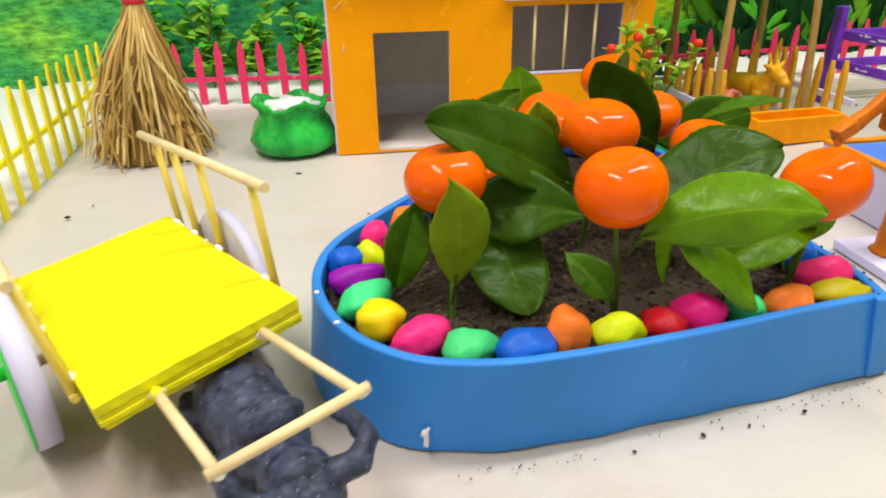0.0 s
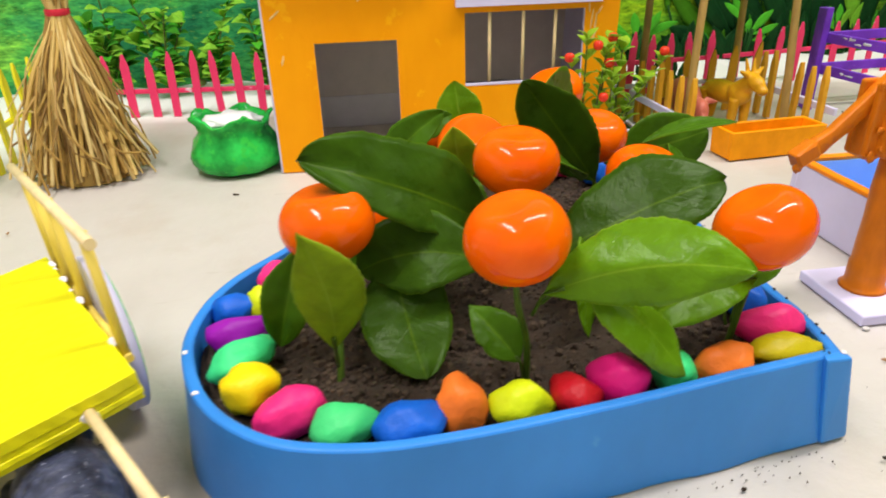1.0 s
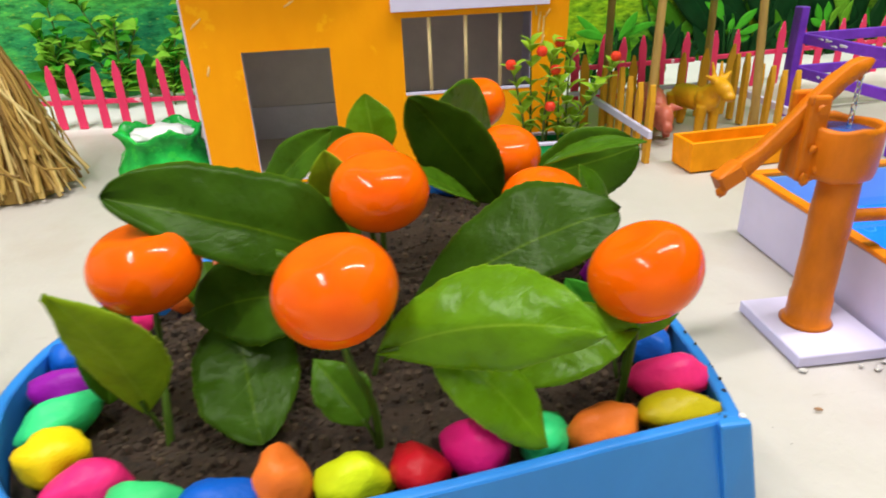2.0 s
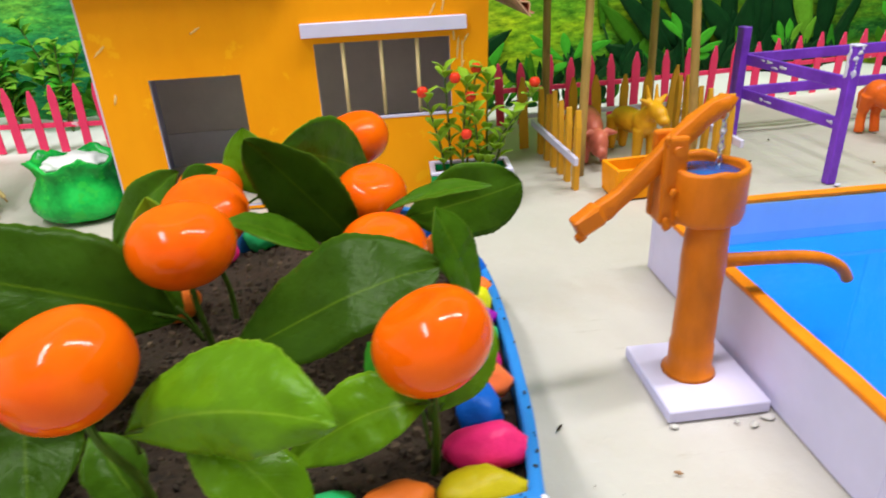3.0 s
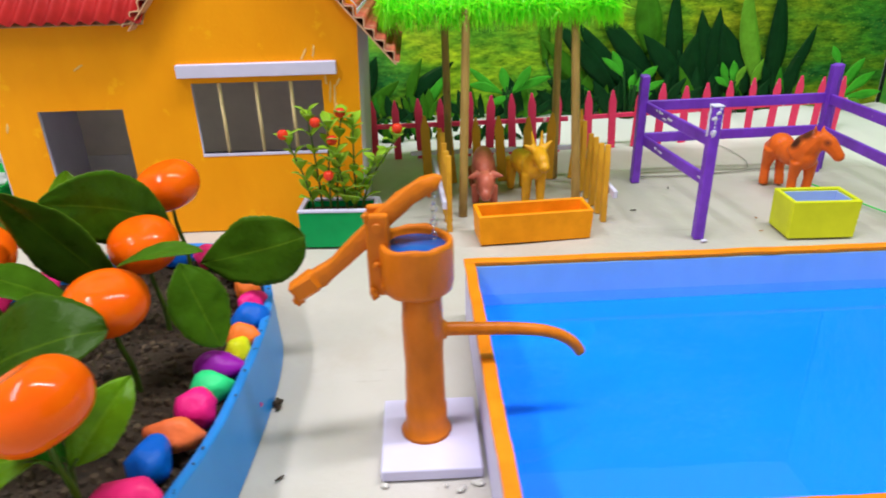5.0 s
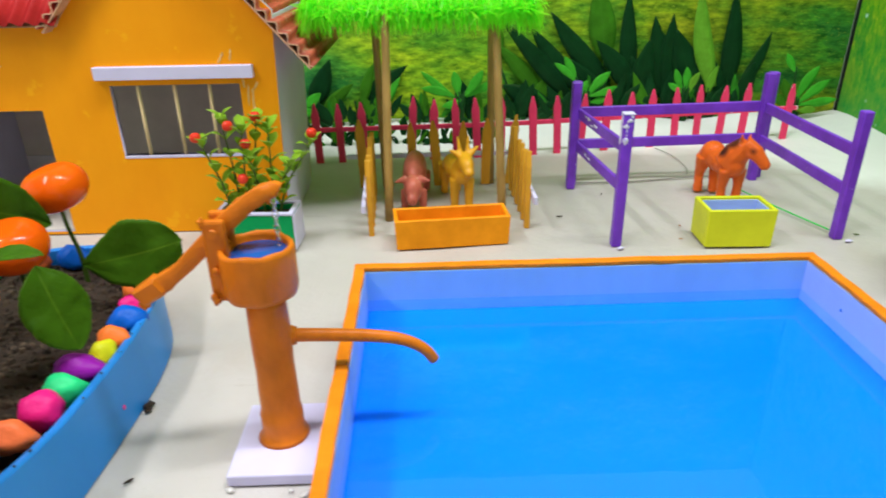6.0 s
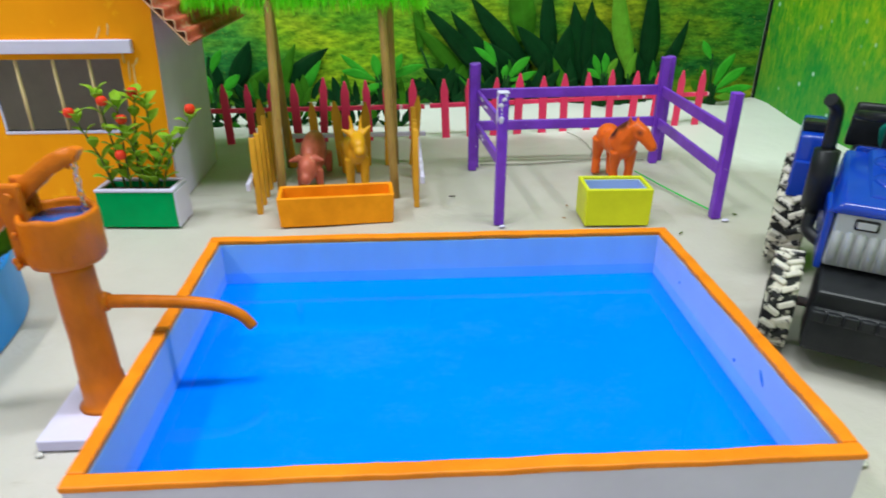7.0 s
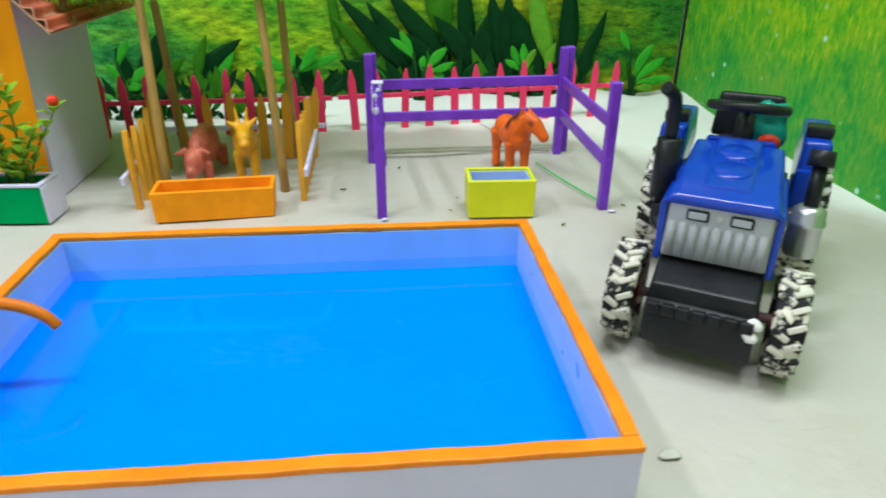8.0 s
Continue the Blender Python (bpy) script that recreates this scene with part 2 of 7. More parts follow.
M["fruit"] = fruit_mat()
M["leaf"] = leaf_mat("citrus_leaf", (0.058, 0.145, 0.006), (0.19, 0.32, 0.02), 0.27, 1.0, 0.12, (0.85, 1.0, 0.7))
M["leaf_dark"] = leaf_mat("dark_citrus_leaf", (0.037, 0.090, 0.005), (0.12, 0.21, 0.008), 0.27, 1.0, 0.12, (0.85, 1.0, 0.7))
M["leaf_light"] = leaf_mat("young_citrus_leaf", (0.135, 0.295, 0.006), (0.30, 0.46, 0.03), 0.25, 1.0, 0.20, (0.85, 1.0, 0.75))
M["leaf_olive"] = leaf_mat("pale_underside_leaf", (0.21, 0.31, 0.012), (0.32, 0.44, 0.05), 0.5)
M["plastic_leaf"] = leaf_mat("plastic_leaf", (0.045, 0.26, 0.020), (0.14, 0.40, 0.05), 0.3, 0.3)
M["plastic_bright"] = leaf_mat("bright_plastic_leaf", (0.08, 0.46, 0.03), (0.20, 0.60, 0.08), 0.3, 0.3)
M["plastic_dark"] = leaf_mat("dark_plastic_leaf", (0.009, 0.052, 0.016), (0.02, 0.09, 0.02), 0.30, 0.3)
M["plastic_pale"] = leaf_mat("pale_plastic_leaf", (0.17, 0.42, 0.030), (0.24, 0.46, 0.05), 0.34, 0.3)
M["plastic_mid"] = leaf_mat("mid_plastic_leaf", (0.060, 0.22, 0.012), (0.10, 0.28, 0.03), 0.4, 0.3)
M["sprig"] = leaf_mat("pale_sprig_leaf", (0.26, 0.58, 0.05), (0.40, 0.70, 0.10), 0.34, 0.3)
M["box_leaf"] = leaf_mat("box_plastic_leaf", (0.31, 0.53, 0.03), (0.52, 0.68, 0.2), 0.24, 0.2)


def sheet_mat():
    n = Nodes("cream_ground_sheet")
    big, mid, fine = n.noise(5, 4), n.noise(28, 5, 0.6), n.noise(240, 4, 0.6)
    col = n.ramp(big, (0.3, (0.50, 0.46, 0.42)), (0.7, (0.575, 0.54, 0.50)))
    col = n.mix(n.math("MULTIPLY", n.ramp(mid, (0.5, (0, 0, 0)), (0.8, (1, 1, 1))), 0.3), col, (0.46, 0.42, 0.38))
    spots = n.ramp(n.noise(95, 6, 0.7), (0.72, (0, 0, 0)), (0.75, (1, 1, 1)))
    col = n.mix(n.math("MULTIPLY", spots, 0.55), col, (0.30, 0.24, 0.19))
    smear = n.ramp(n.noise(13, 7, 0.62), (0.52, (0, 0, 0)), (0.66, (1, 1, 1)))
    col = n.mix(n.math("MULTIPLY", smear, 0.34), col, (0.46, 0.39, 0.325))
    streak = n.node("ShaderNodeMapping", Vector=n.co, Scale=(0.25, 1.6, 1), Rotation=(0, 0, 0.35))
    lines = n.ramp(n.noise(46, 6, 0.7, streak.outputs[0]), (0.64, (0, 0, 0)), (0.68, (1, 1, 1)))
    col = n.mix(n.math("MULTIPLY", lines, 0.28), col, (0.36, 0.305, 0.25))
    # a brown stain beside the cart, with the cart's shade painted into it
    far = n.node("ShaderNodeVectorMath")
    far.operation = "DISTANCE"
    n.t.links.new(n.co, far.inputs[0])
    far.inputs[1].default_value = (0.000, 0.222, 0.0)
    cart_shade_stain = n.math("ADD", far.outputs["Value"], n.math("MULTIPLY", n.math("SUBTRACT", n.noise(16, 6, 0.65), 0.5), 0.22))
    cart_shade_stain = n.ramp(cart_shade_stain, (0.05, (1, 1, 1)), (0.15, (0, 0, 0)))
    col = n.mix(n.math("MULTIPLY", cart_shade_stain, 0.5), col, (0.42, 0.31, 0.25))
    # a bare white cloth lies under the paper and shows past its far and outer edges
    place = n.node("ShaderNodeSeparateXYZ", Vector=n.co)
    ragged = n.math("MULTIPLY", n.math("SUBTRACT", n.noise(14, 4), 0.5), 0.06)
    past = n.math("MAXIMUM", n.math("SUBTRACT", place.outputs[1], 0.775), n.math("SUBTRACT", -0.182, place.outputs[0]))
    slant = n.math("ADD", place.outputs[0], n.math("MULTIPLY", place.outputs[1], 0.8))
    past = n.math("MAXIMUM", past, n.math("MULTIPLY", n.math("SUBTRACT", slant, 1.33), 0.5))
    cloth = n.ramp(n.math("ADD", past, ragged), (0.0, (0, 0, 0)), (0.03, (1, 1, 1)))
    col = n.mix(n.math("MULTIPLY", cloth, 0.9), col, (0.90, 0.89, 0.87))
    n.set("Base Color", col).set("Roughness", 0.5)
    n.bump(n.math("ADD", n.math("MULTIPLY", fine, 0.3), mid), 0.6, 0.0022)
    return n.mat


def soil_mat():
    n = Nodes("dark_garden_soil")
    a, b = n.noise(150, 8, 0.72), n.noise(520, 6, 0.75)
    col = n.ramp(a, (0.30, (0.012, 0.007, 0.004)), (0.52, (0.060, 0.035, 0.019)), (0.62, (0.042, 0.025, 0.013)), (0.78, (0.18, 0.112, 0.064)))
    n.set("Base Color", col).set("Roughness", 0.9)
    n.bump(n.math("ADD", n.math("MULTIPLY", b, 0.6), a), 0.9, 0.004)
    return n.mat


def straw_mat():
    n = Nodes("dry_straw")
    info = n.t.nodes.new("ShaderNodeNewGeometry").outputs["Random Per Island"]
    col = n.ramp(info, (0.0, (0.17, 0.090, 0.016)), (0.3, (0.44, 0.25, 0.046)), (0.7, (0.68, 0.45, 0.11)), (1.0, (0.86, 0.66, 0.28)))
    n.set("Base Color", n.mix(n.math("MULTIPLY", n.noise(90, 4), 0.4), col, (0.30, 0.17, 0.06))).set("Roughness", 0.55)
    return n.mat


def thatch_mat():
    n = Nodes("bright_green_fibre")
    info = n.t.nodes.new("ShaderNodeNewGeometry").outputs["Random Per Island"]
    col = n.ramp(info, (0.0, (0.30, 0.95, 0.006)), (0.6, (0.40, 1.0, 0.012)), (1.0, (0.52, 1.0, 0.05)))
    n.set("Base Color", col).set("Roughness", 0.4)
    thin = n.node("ShaderNodeBsdfTranslucent", Color=col)
    mixer = n.node("ShaderNodeMixShader", Fac=0.58)
    n.t.links.new(n.b.outputs[0], mixer.inputs[1])
    n.t.links.new(thin.outputs[0], mixer.inputs[2])
    n.t.links.new(mixer.outputs[0], n.t.nodes["Material Output"].inputs[0])
    return n.mat


def meadow_mat():
    """Printed backdrop: a blurred green meadow, fresher to the west and more olive to the east."""
    n = Nodes("printed_meadow")
    m = n.node("ShaderNodeMapping", Vector=n.co, Scale=(1, 1, 2.8))
    band, tuft, fleck = n.noise(6, 5, 0.6, m.outputs[0]), n.noise(58, 7, 0.72, m.outputs[0]), n.noise(190, 4, 0.6, m.outputs[0])
    fresh = n.ramp(band, (0.30, (0.010, 0.15, 0.075)), (0.45, (0.030, 0.30, 0.095)), (0.58, (0.075, 0.42, 0.070)), (0.74, (0.28, 0.64, 0.06)))
    olive = n.ramp(band, (0.30, (0.010, 0.11, 0.030)), (0.45, (0.050, 0.21, 0.016)), (0.58, (0.17, 0.28, 0.008)), (0.72, (0.38, 0.41, 0.015)))
    x = n.node("ShaderNodeSeparateXYZ", Vector=n.co).outputs[0]
    east = n.ramp(n.math("ADD", x, n.math("MULTIPLY", n.math("SUBTRACT", n.noise(4, 3), 0.5), 0.5)), (0.05, (0, 0, 0)), (0.42, (1, 1, 1)))
    lit = n.ramp(band, (0.30, (0.030, 0.20, 0.030)), (0.45, (0.13, 0.38, 0.018)), (0.58, (0.34, 0.53, 0.012)), (0.72, (0.60, 0.66, 0.03)))
    col = n.mix(n.ramp(x, (0.52, (0, 0, 0)), (0.78, (1, 1, 1))), n.mix(east, fresh, lit), olive)
    shade = n.ramp(tuft, (0.34, (0.20, 0.34, 0.32)), (0.53, (0.95, 0.95, 0.95)), (0.68, (1.75, 1.5, 1.1)))
    col = n.mix(1.0, col, shade, "MULTIPLY")
    col = n.mix(n.math("MULTIPLY", n.ramp(fleck, (0.60, (0, 0, 0)), (0.72, (1, 1, 1))), 0.35), col, (0.55, 0.72, 0.05))
    v = n.node("ShaderNodeTexVoronoi", Vector=n.co, Scale=26.0)
    dew = n.math("MULTIPLY", n.ramp(v.outputs["Distance"], (0.05, (1, 1, 1)), (0.10, (0, 0, 0))), n.ramp(n.noise(9, 2), (0.52, (0, 0, 0)), (0.60, (1, 1, 1))))
    col = n.mix(n.math("MULTIPLY", dew, 0.6), col, (0.65, 0.90, 0.80))
    n.set("Base Color", col).set("Roughness", 0.6).set("Specular IOR Level", 0.12)
    return n.mat


def rice_mat():
    """Printed backdrop: upright blades of ripening grass with bright dew."""
    n = Nodes("printed_tall_grass")
    m = n.node("ShaderNodeMapping", Vector=n.co, Scale=(1, 2.6, 0.9), Rotation=(0.12, 0, 0))
    blades, clump, patch = n.noise(70, 8, 0.8, m.outputs[0]), n.noise(9, 4), n.noise(24, 5, 0.65)
    col = n.ramp(blades, (0.32, (0.020, 0.27, 0.012)), (0.45, (0.11, 0.42, 0.012)), (0.55, (0.25, 0.52, 0.010)), (0.66, (0.58, 0.64, 0.02)))
    gold = n.ramp(patch, (0.48, (0, 0, 0)), (0.66, (1, 1, 1)))
    col = n.mix(n.math("MULTIPLY", gold, 0.45), col, (0.50, 0.56, 0.010))
    deep = n.ramp(patch, (0.34, (1, 1, 1)), (0.46, (0, 0, 0)))
    col = n.mix(n.math("MULTIPLY", deep, 0.55), col, (0.012, 0.24, 0.03))
    low = n.node("ShaderNodeSeparateXYZ", Vector=n.co).outputs[2]
    fac = n.ramp(n.math("ADD", low, n.math("MULTIPLY", clump, 0.2)), (0.12, (1, 1, 1)), (0.24, (0, 0, 0)))
    col = n.mix(n.math("MULTIPLY", fac, 0.65), col, (0.014, 0.29, 0.065))
    v = n.node("ShaderNodeTexVoronoi", Vector=n.co, Scale=46.0)
    dew = n.ramp(v.outputs["Distance"], (0.07, (1, 1, 1)), (0.15, (0, 0, 0)))
    dew = n.math("MULTIPLY", dew, n.ramp(n.noise(22, 2), (0.50, (0, 0, 0)), (0.60, (1, 1, 1))))
    n.set("Base Color", n.mix(n.math("MULTIPLY", dew, 0.8), col, (0.62, 0.90, 0.78))).set("Roughness", 0.6).set("Specular IOR Level", 0.12)
    return n.mat


def water_mat():
    n = Nodes("clear_water")
    n.set("Base Color", (0.50, 0.78, 1.0)).set("Roughness", 0.0).set("IOR", 1.33).set("Transmission Weight", 1.0)
    n.bump(n.noise(22, 2), 0.05, 0.002)
    return n.mat


def crumb_mat():
    n = Nodes("loose_soil_crumb")
    info = n.t.nodes.new("ShaderNodeNewGeometry").outputs["Random Per Island"]
    col = n.ramp(info, (0.0, (0.022, 0.013, 0.007)), (0.5, (0.042, 0.025, 0.013)), (0.95, (0.072, 0.045, 0.024)), (1.0, (0.13, 0.088, 0.050)))
    n.set("Base Color", col).set("Roughness", 0.9)
    n.bump(n.noise(700, 3), 0.6, 0.001)
    return n.mat


M["soil_crumb"] = crumb_mat()
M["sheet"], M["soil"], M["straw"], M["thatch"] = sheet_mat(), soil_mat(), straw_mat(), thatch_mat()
M["meadow"], M["rice"], M["water"] = meadow_mat(), rice_mat(), water_mat()
metal = Nodes("bright_chain_metal")
metal.set("Base Color", (0.7, 0.7, 0.72)).set("Metallic", 1.0).set("Roughness", 0.25)
M["metal"] = metal.mat
chrome = Nodes("silver_plastic_chrome")
chrome.set("Base Color", (0.55, 0.56, 0.58)).set("Metallic", 0.8).set("Roughness", 0.3)
M["chrome"] = chrome.mat
M["plaster"] = paint("plain_room_plaster", (0.74, 0.73, 0.71), 0.8, 0.04)


# ---- mesh helpers ----
def part(name, bm, material, parent=None, label=""):
    me = bpy.data.meshes.new(name)
    bm.to_mesh(me)
    bm.free()
    me.materials.append(M[material])
    ob = new(name, me)
    if parent:
        ob.parent = parent
    if label:
        tagged(ob, label)
    return ob


def thing(name, label, category, at=None, group="", kind=""):
    ob = new(name)
    ob.empty_display_size = 0.01
    if at:
        ob.matrix_world = at
    return tagged(ob, label, category, group, kind)


def smooth(bm):
    for f in bm.faces:
        f.smooth = True
    return bm


def box(x0, y0, z0, x1, y1, z1, bevel=0.0006, seg=1, bm=None, m=None):
    """A box with rounded edges."""
    b = bmesh.new()
    bmesh.ops.create_cube(b, size=1)
    for v in b.verts:
        v.co = Vector(((x0 + x1) / 2 + v.co.x * (x1 - x0), (y0 + y1) / 2 + v.co.y * (y1 - y0), (z0 + z1) / 2 + v.co.z * (z1 - z0)))
    if bevel:
        bmesh.ops.bevel(b, geom=b.edges[:], offset=bevel, segments=seg, affect="EDGES", profile=0.5)
    if m is not None:
        b.transform(m)
    return join(bm, b)


def join(bm, b):
    if bm is None:
        return b
    me = bpy.data.meshes.new("tmp")
    b.to_mesh(me)
    b.free()
    bm.from_mesh(me)
    bpy.data.meshes.remove(me)
    return bm


def beam(a, b, w, h, bevel=0.0006, bm=None, up=(0, 0, 1)):
    """A square bar from a to b."""
    a, b = Vector(a), Vector(b)
    z = (b - a).normalized()
    x = Vector(up).cross(z)
    if x.length < 1e-4:
        x = Vector((1, 0, 0))
    x.normalize()
    y = z.cross(x)
    m = Matrix.Translation(a) @ Matrix((x, y, z)).transposed().to_4x4()
    return box(-w / 2, -h / 2, 0, w / 2, h / 2, (b - a).length, bevel, 1, bm, m)


def tube(points, radii, seg=12, bm=None, caps=True):
    """A round tube along points; radii is one number or one for each point."""
    pts = [Vector(p) for p in points]
    if not hasattr(radii, "__len__"):
        radii = [radii] * len(pts)
    b = bmesh.new()
    rings, x = [], None
    for i, p in enumerate(pts):
        d = (pts[min(i + 1, len(pts) - 1)] - pts[max(i - 1, 0)]).normalized()
        if x is None:
            x = d.orthogonal().normalized()
        x = (x - d * x.dot(d)).normalized()
        y = d.cross(x)
        rings.append([b.verts.new(p + radii[i] * (math.cos(k * math.tau / seg) * x + math.sin(k * math.tau / seg) * y)) for k in range(seg)])
    for r0, r1 in zip(rings, rings[1:]):
        for k in range(seg):
            f = b.faces.new((r0[k], r0[(k + 1) % seg], r1[(k + 1) % seg], r1[k]))
            f.smooth = True
    if caps:
        b.faces.new(rings[0][::-1])
        b.faces.new(rings[-1])
    return join(bm, b)


def lathe(profile, seg=32, bm=None, closed=False):
    """Turns a profile of (radius, height) round z."""
    b = bmesh.new()
    rings = [[b.verts.new((r * math.cos(k * math.tau / seg), r * math.sin(k * math.tau / seg), z)) for k in range(seg)] for r, z in profile]
    pairs = list(zip(rings, rings[1:])) + ([(rings[-1], rings[0])] if closed else [])
    for r0, r1 in pairs:
        for k in range(seg):
            b.faces.new((r0[k], r0[(k + 1) % seg], r1[(k + 1) % seg], r1[k])).smooth = True
    bmesh.ops.remove_doubles(b, verts=b.verts[:], dist=1e-6)
    return join(bm, b)


def blob(c, r, seg=16, rings=10, m=None, bm=None, rough=0.0, scale=60.0, seed=0.0):
    """An ellipsoid with uneven skin."""
    b = bmesh.new()
    bmesh.ops.create_uvsphere(b, u_segments=seg, v_segments=rings, radius=1)
    for v in b.verts:
        k = 1 + rough * noise.noise(Vector((v.co.x * r[0], v.co.y * r[1], v.co.z * r[2])) * scale + Vector((seed, seed * 1.7, seed * 0.6)))
        v.co = Vector((v.co.x * r[0] * k, v.co.y * r[1] * k, v.co.z * r[2] * k))
    if m is not None:
        b.transform(m)
    bmesh.ops.translate(b, verts=b.verts[:], vec=Vector(c))
    return join(bm, smooth(b))


def hexa(pts8, bevel=0.0012):
    """A solid from eight corners: the lower four round, then the upper four."""
    b = bmesh.new()
    v = [b.verts.new(p) for p in pts8]
    for q in ((3, 2, 1, 0), (4, 5, 6, 7), (0, 1, 5, 4), (1, 2, 6, 5), (2, 3, 7, 6), (3, 0, 4, 7)):
        b.faces.new([v[i] for i in q])
    bmesh.ops.recalc_face_normals(b, faces=b.faces[:])
    bmesh.ops.bevel(b, geom=b.edges[:], offset=bevel, segments=2, affect="EDGES", profile=0.6)
    return smooth(b) if bevel > 0.002 else b


def spline(points, n, closed=False):
    """Catmull-Rom through points of the plan, n steps for each span."""
    p = [Vector(q) for q in points]
    out = []
    count = len(p) if closed else len(p) - 1
    for i in range(count):
        if closed:
            a, b, c, d = (p[(i + k) % len(p)] for k in (-1, 0, 1, 2))
        else:
            a, b, c, d = p[max(i - 1, 0)], p[i], p[i + 1], p[min(i + 2, len(p) - 1)]
        for k in range(n):
            t = k / n
            out.append(0.5 * (2 * b + (c - a) * t + (2 * a - 5 * b + 4 * c - d) * t * t + (3 * b - a - 3 * c + d) * t ** 3))
    if not closed:
        out.append(p[-1])
    return out


def leaf_mesh(length, width, arch=0.15, fold=0.25, twist=0.0, point=0.75, teeth=0.015, thick=0.0004, nu=14, nv=8, wave=0.0, seed=0):
    """A leaf from the origin along +y, its upper side to +z: arched, folded along the midrib, with a fine toothed edge."""
    b = bmesh.new()
    uv = b.loops.layers.uv.new("UVMap")
    rnd = random.Random(seed)
    ph = rnd.random() * 6
    rows = []
    for side in (0, 1):
        grid = []
        for i in range(nu + 1):
            u = i / nu
            half = 0.5 * width * (math.sin(math.pi * min(1, u ** 1.03)) ** (0.95 + (point - 0.95) * u)) * (1 + teeth * math.sin(i * 2.9))
            half = max(half, 0.0003)
            row = []
            for j in range(nv + 1):
                s = j / nv * 2 - 1
                x = half * s * (1 + 0.10 * noise.noise(Vector((u * 3.1 + seed * 1.7, 3.0 if s > 0 else 8.0, seed * 0.37))))
                z = arch * length * (1 - (2 * u - 1) ** 2) + fold * abs(x) + 0.05 * length * noise.noise(Vector((u * 2.2 + seed, s * 0.8, seed * 0.61))) * u - 0.10 * fold * width * s * s * s * s + wave * width * math.sin(u * 9 + ph + s) * abs(s)
                z -= 0.0012 * math.exp(-(s * 4) ** 2) * (1 - u) * min(1, width / 0.03)
                a = twist * (u - 0.5)
                xx, zz = x * math.cos(a) - (z - arch * length) * math.sin(a), x * math.sin(a) + (z - arch * length) * math.cos(a) + arch * length
                row.append(b.verts.new((xx, u * length * (1 - 0.25 * abs(arch)), zz - side * thick)))
            grid.append(row)
        rows.append(grid)
    for side in (0, 1):
        g = rows[side]
        for i in range(nu):
            for j in range(nv):
                q = [(i, j), (i, j + 1), (i + 1, j + 1), (i + 1, j)]
                if side == 1:
                    q = q[::-1]
                f = b.faces.new([g[a][c] for a, c in q])
                f.smooth = True
                for l, (a, c) in zip(f.loops, q):
                    l[uv].uv = (a / nu, c / nv)
    t, d = rows
    for i in range(nu):
        b.faces.new((t[i][0], t[i + 1][0], d[i + 1][0], d[i][0]))
        b.faces.new((t[i + 1][nv], t[i][nv], d[i][nv], d[i + 1][nv]))
    return b


def leaf_pose(base, tip, normal):
    y = (Vector(tip) - Vector(base)).normalized()
    z = Vector(normal)
    z = (z - y * z.dot(y)).normalized()
    x = y.cross(z)
    return Matrix.Translation(base) @ Matrix((x, y, z)).transposed().to_4x4()


# ---- setting: ground sheet, backdrop boards, room ----
def ground_height(x, y):
    h = 0.0012 * noise.noise(Vector((x * 9, y * 9, 0.3))) + 0.0005 * noise.noise(Vector((x * 40, y * 40, 2.1)))
    back = max(0.0, min(1.0, (y - 0.80) / 0.10))
    h += back * (0.006 + 0.010 * noise.noise(Vector((x * 14, y * 11, 5.0))))
    return h - 0.0012


def build_ground():
    b = bmesh.new()
    nx, ny = 150, 110
    x0, x1, y0, y1 = -0.75, 0.955, -0.42, 0.955
    g = [[b.verts.new((x0 + (x1 - x0) * i / nx, y0 + (y1 - y0) * j / ny, ground_height(x0 + (x1 - x0) * i / nx, y0 + (y1 - y0) * j / ny))) for j in range(ny + 1)] for i in range(nx + 1)]
    for i in range(nx):
        for j in range(ny):
            b.faces.new((g[i][j], g[i + 1][j], g[i + 1][j + 1], g[i][j + 1])).smooth = True
    edge = bmesh.ops.extrude_face_region(b, geom=b.faces[:])
    bmesh.ops.translate(b, verts=[v for v in edge["geom"] if isinstance(v, bmesh.types.BMVert)], vec=(0, 0, -0.012))
    bmesh.ops.recalc_face_normals(b, faces=b.faces[:])
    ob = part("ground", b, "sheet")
    tagged(ob, "cream paper ground sheet with smudges and wrinkles", "ground", kind="structure")


build_ground()
tagged(part("backdrop_back", box(-0.95, 0.928, -0.02, 0.938, 0.934, 0.62, 0), "meadow"), "printed sunlit green meadow board behind the fence", "backdrop", kind="structure")
tagged(part("backdrop_right", box(0.941, -0.45, -0.02, 0.947, 0.926, 0.62, 0), "rice"), "printed tall green grass board with bright dew", "backdrop", kind="structure")
# added dark strip stands in for the shadow in the gap between the boards
tagged(part("seam_trim", box(0.9382, 0.9245, -0.02, 0.9408, 0.9275, 0.62, 0), "black_plastic"), "dark strip in place of the shadow in the seam between the two backdrop boards", "trim", kind="structure")
tagged(part("floor", box(-1.05, -0.95, -0.44, 1.25, 1.15, -0.40, 0), "plaster"), "plain pale room floor below the table", "floor", kind="structure")
tagged(part("ceiling", box(-1.05, -0.95, 1.20, 1.25, 1.15, 1.24, 0), "plaster"), "plain white room ceiling", "ceiling", kind="structure")
tagged(part("wall_west", box(-1.09, -0.95, -0.44, -1.05, 1.15, 1.2, 0), "plaster"), "plain white room wall", "wall", kind="structure")
tagged(part("wall_east", box(1.25, -0.95, -0.44, 1.29, 1.15, 1.2, 0), "plaster"), "plain white room wall", "wall", kind="structure")
tagged(part("wall_south", box(-1.05, -0.99, -0.44, 1.25, -0.95, 1.2, 0), "plaster"), "plain white room wall", "wall", kind="structure")
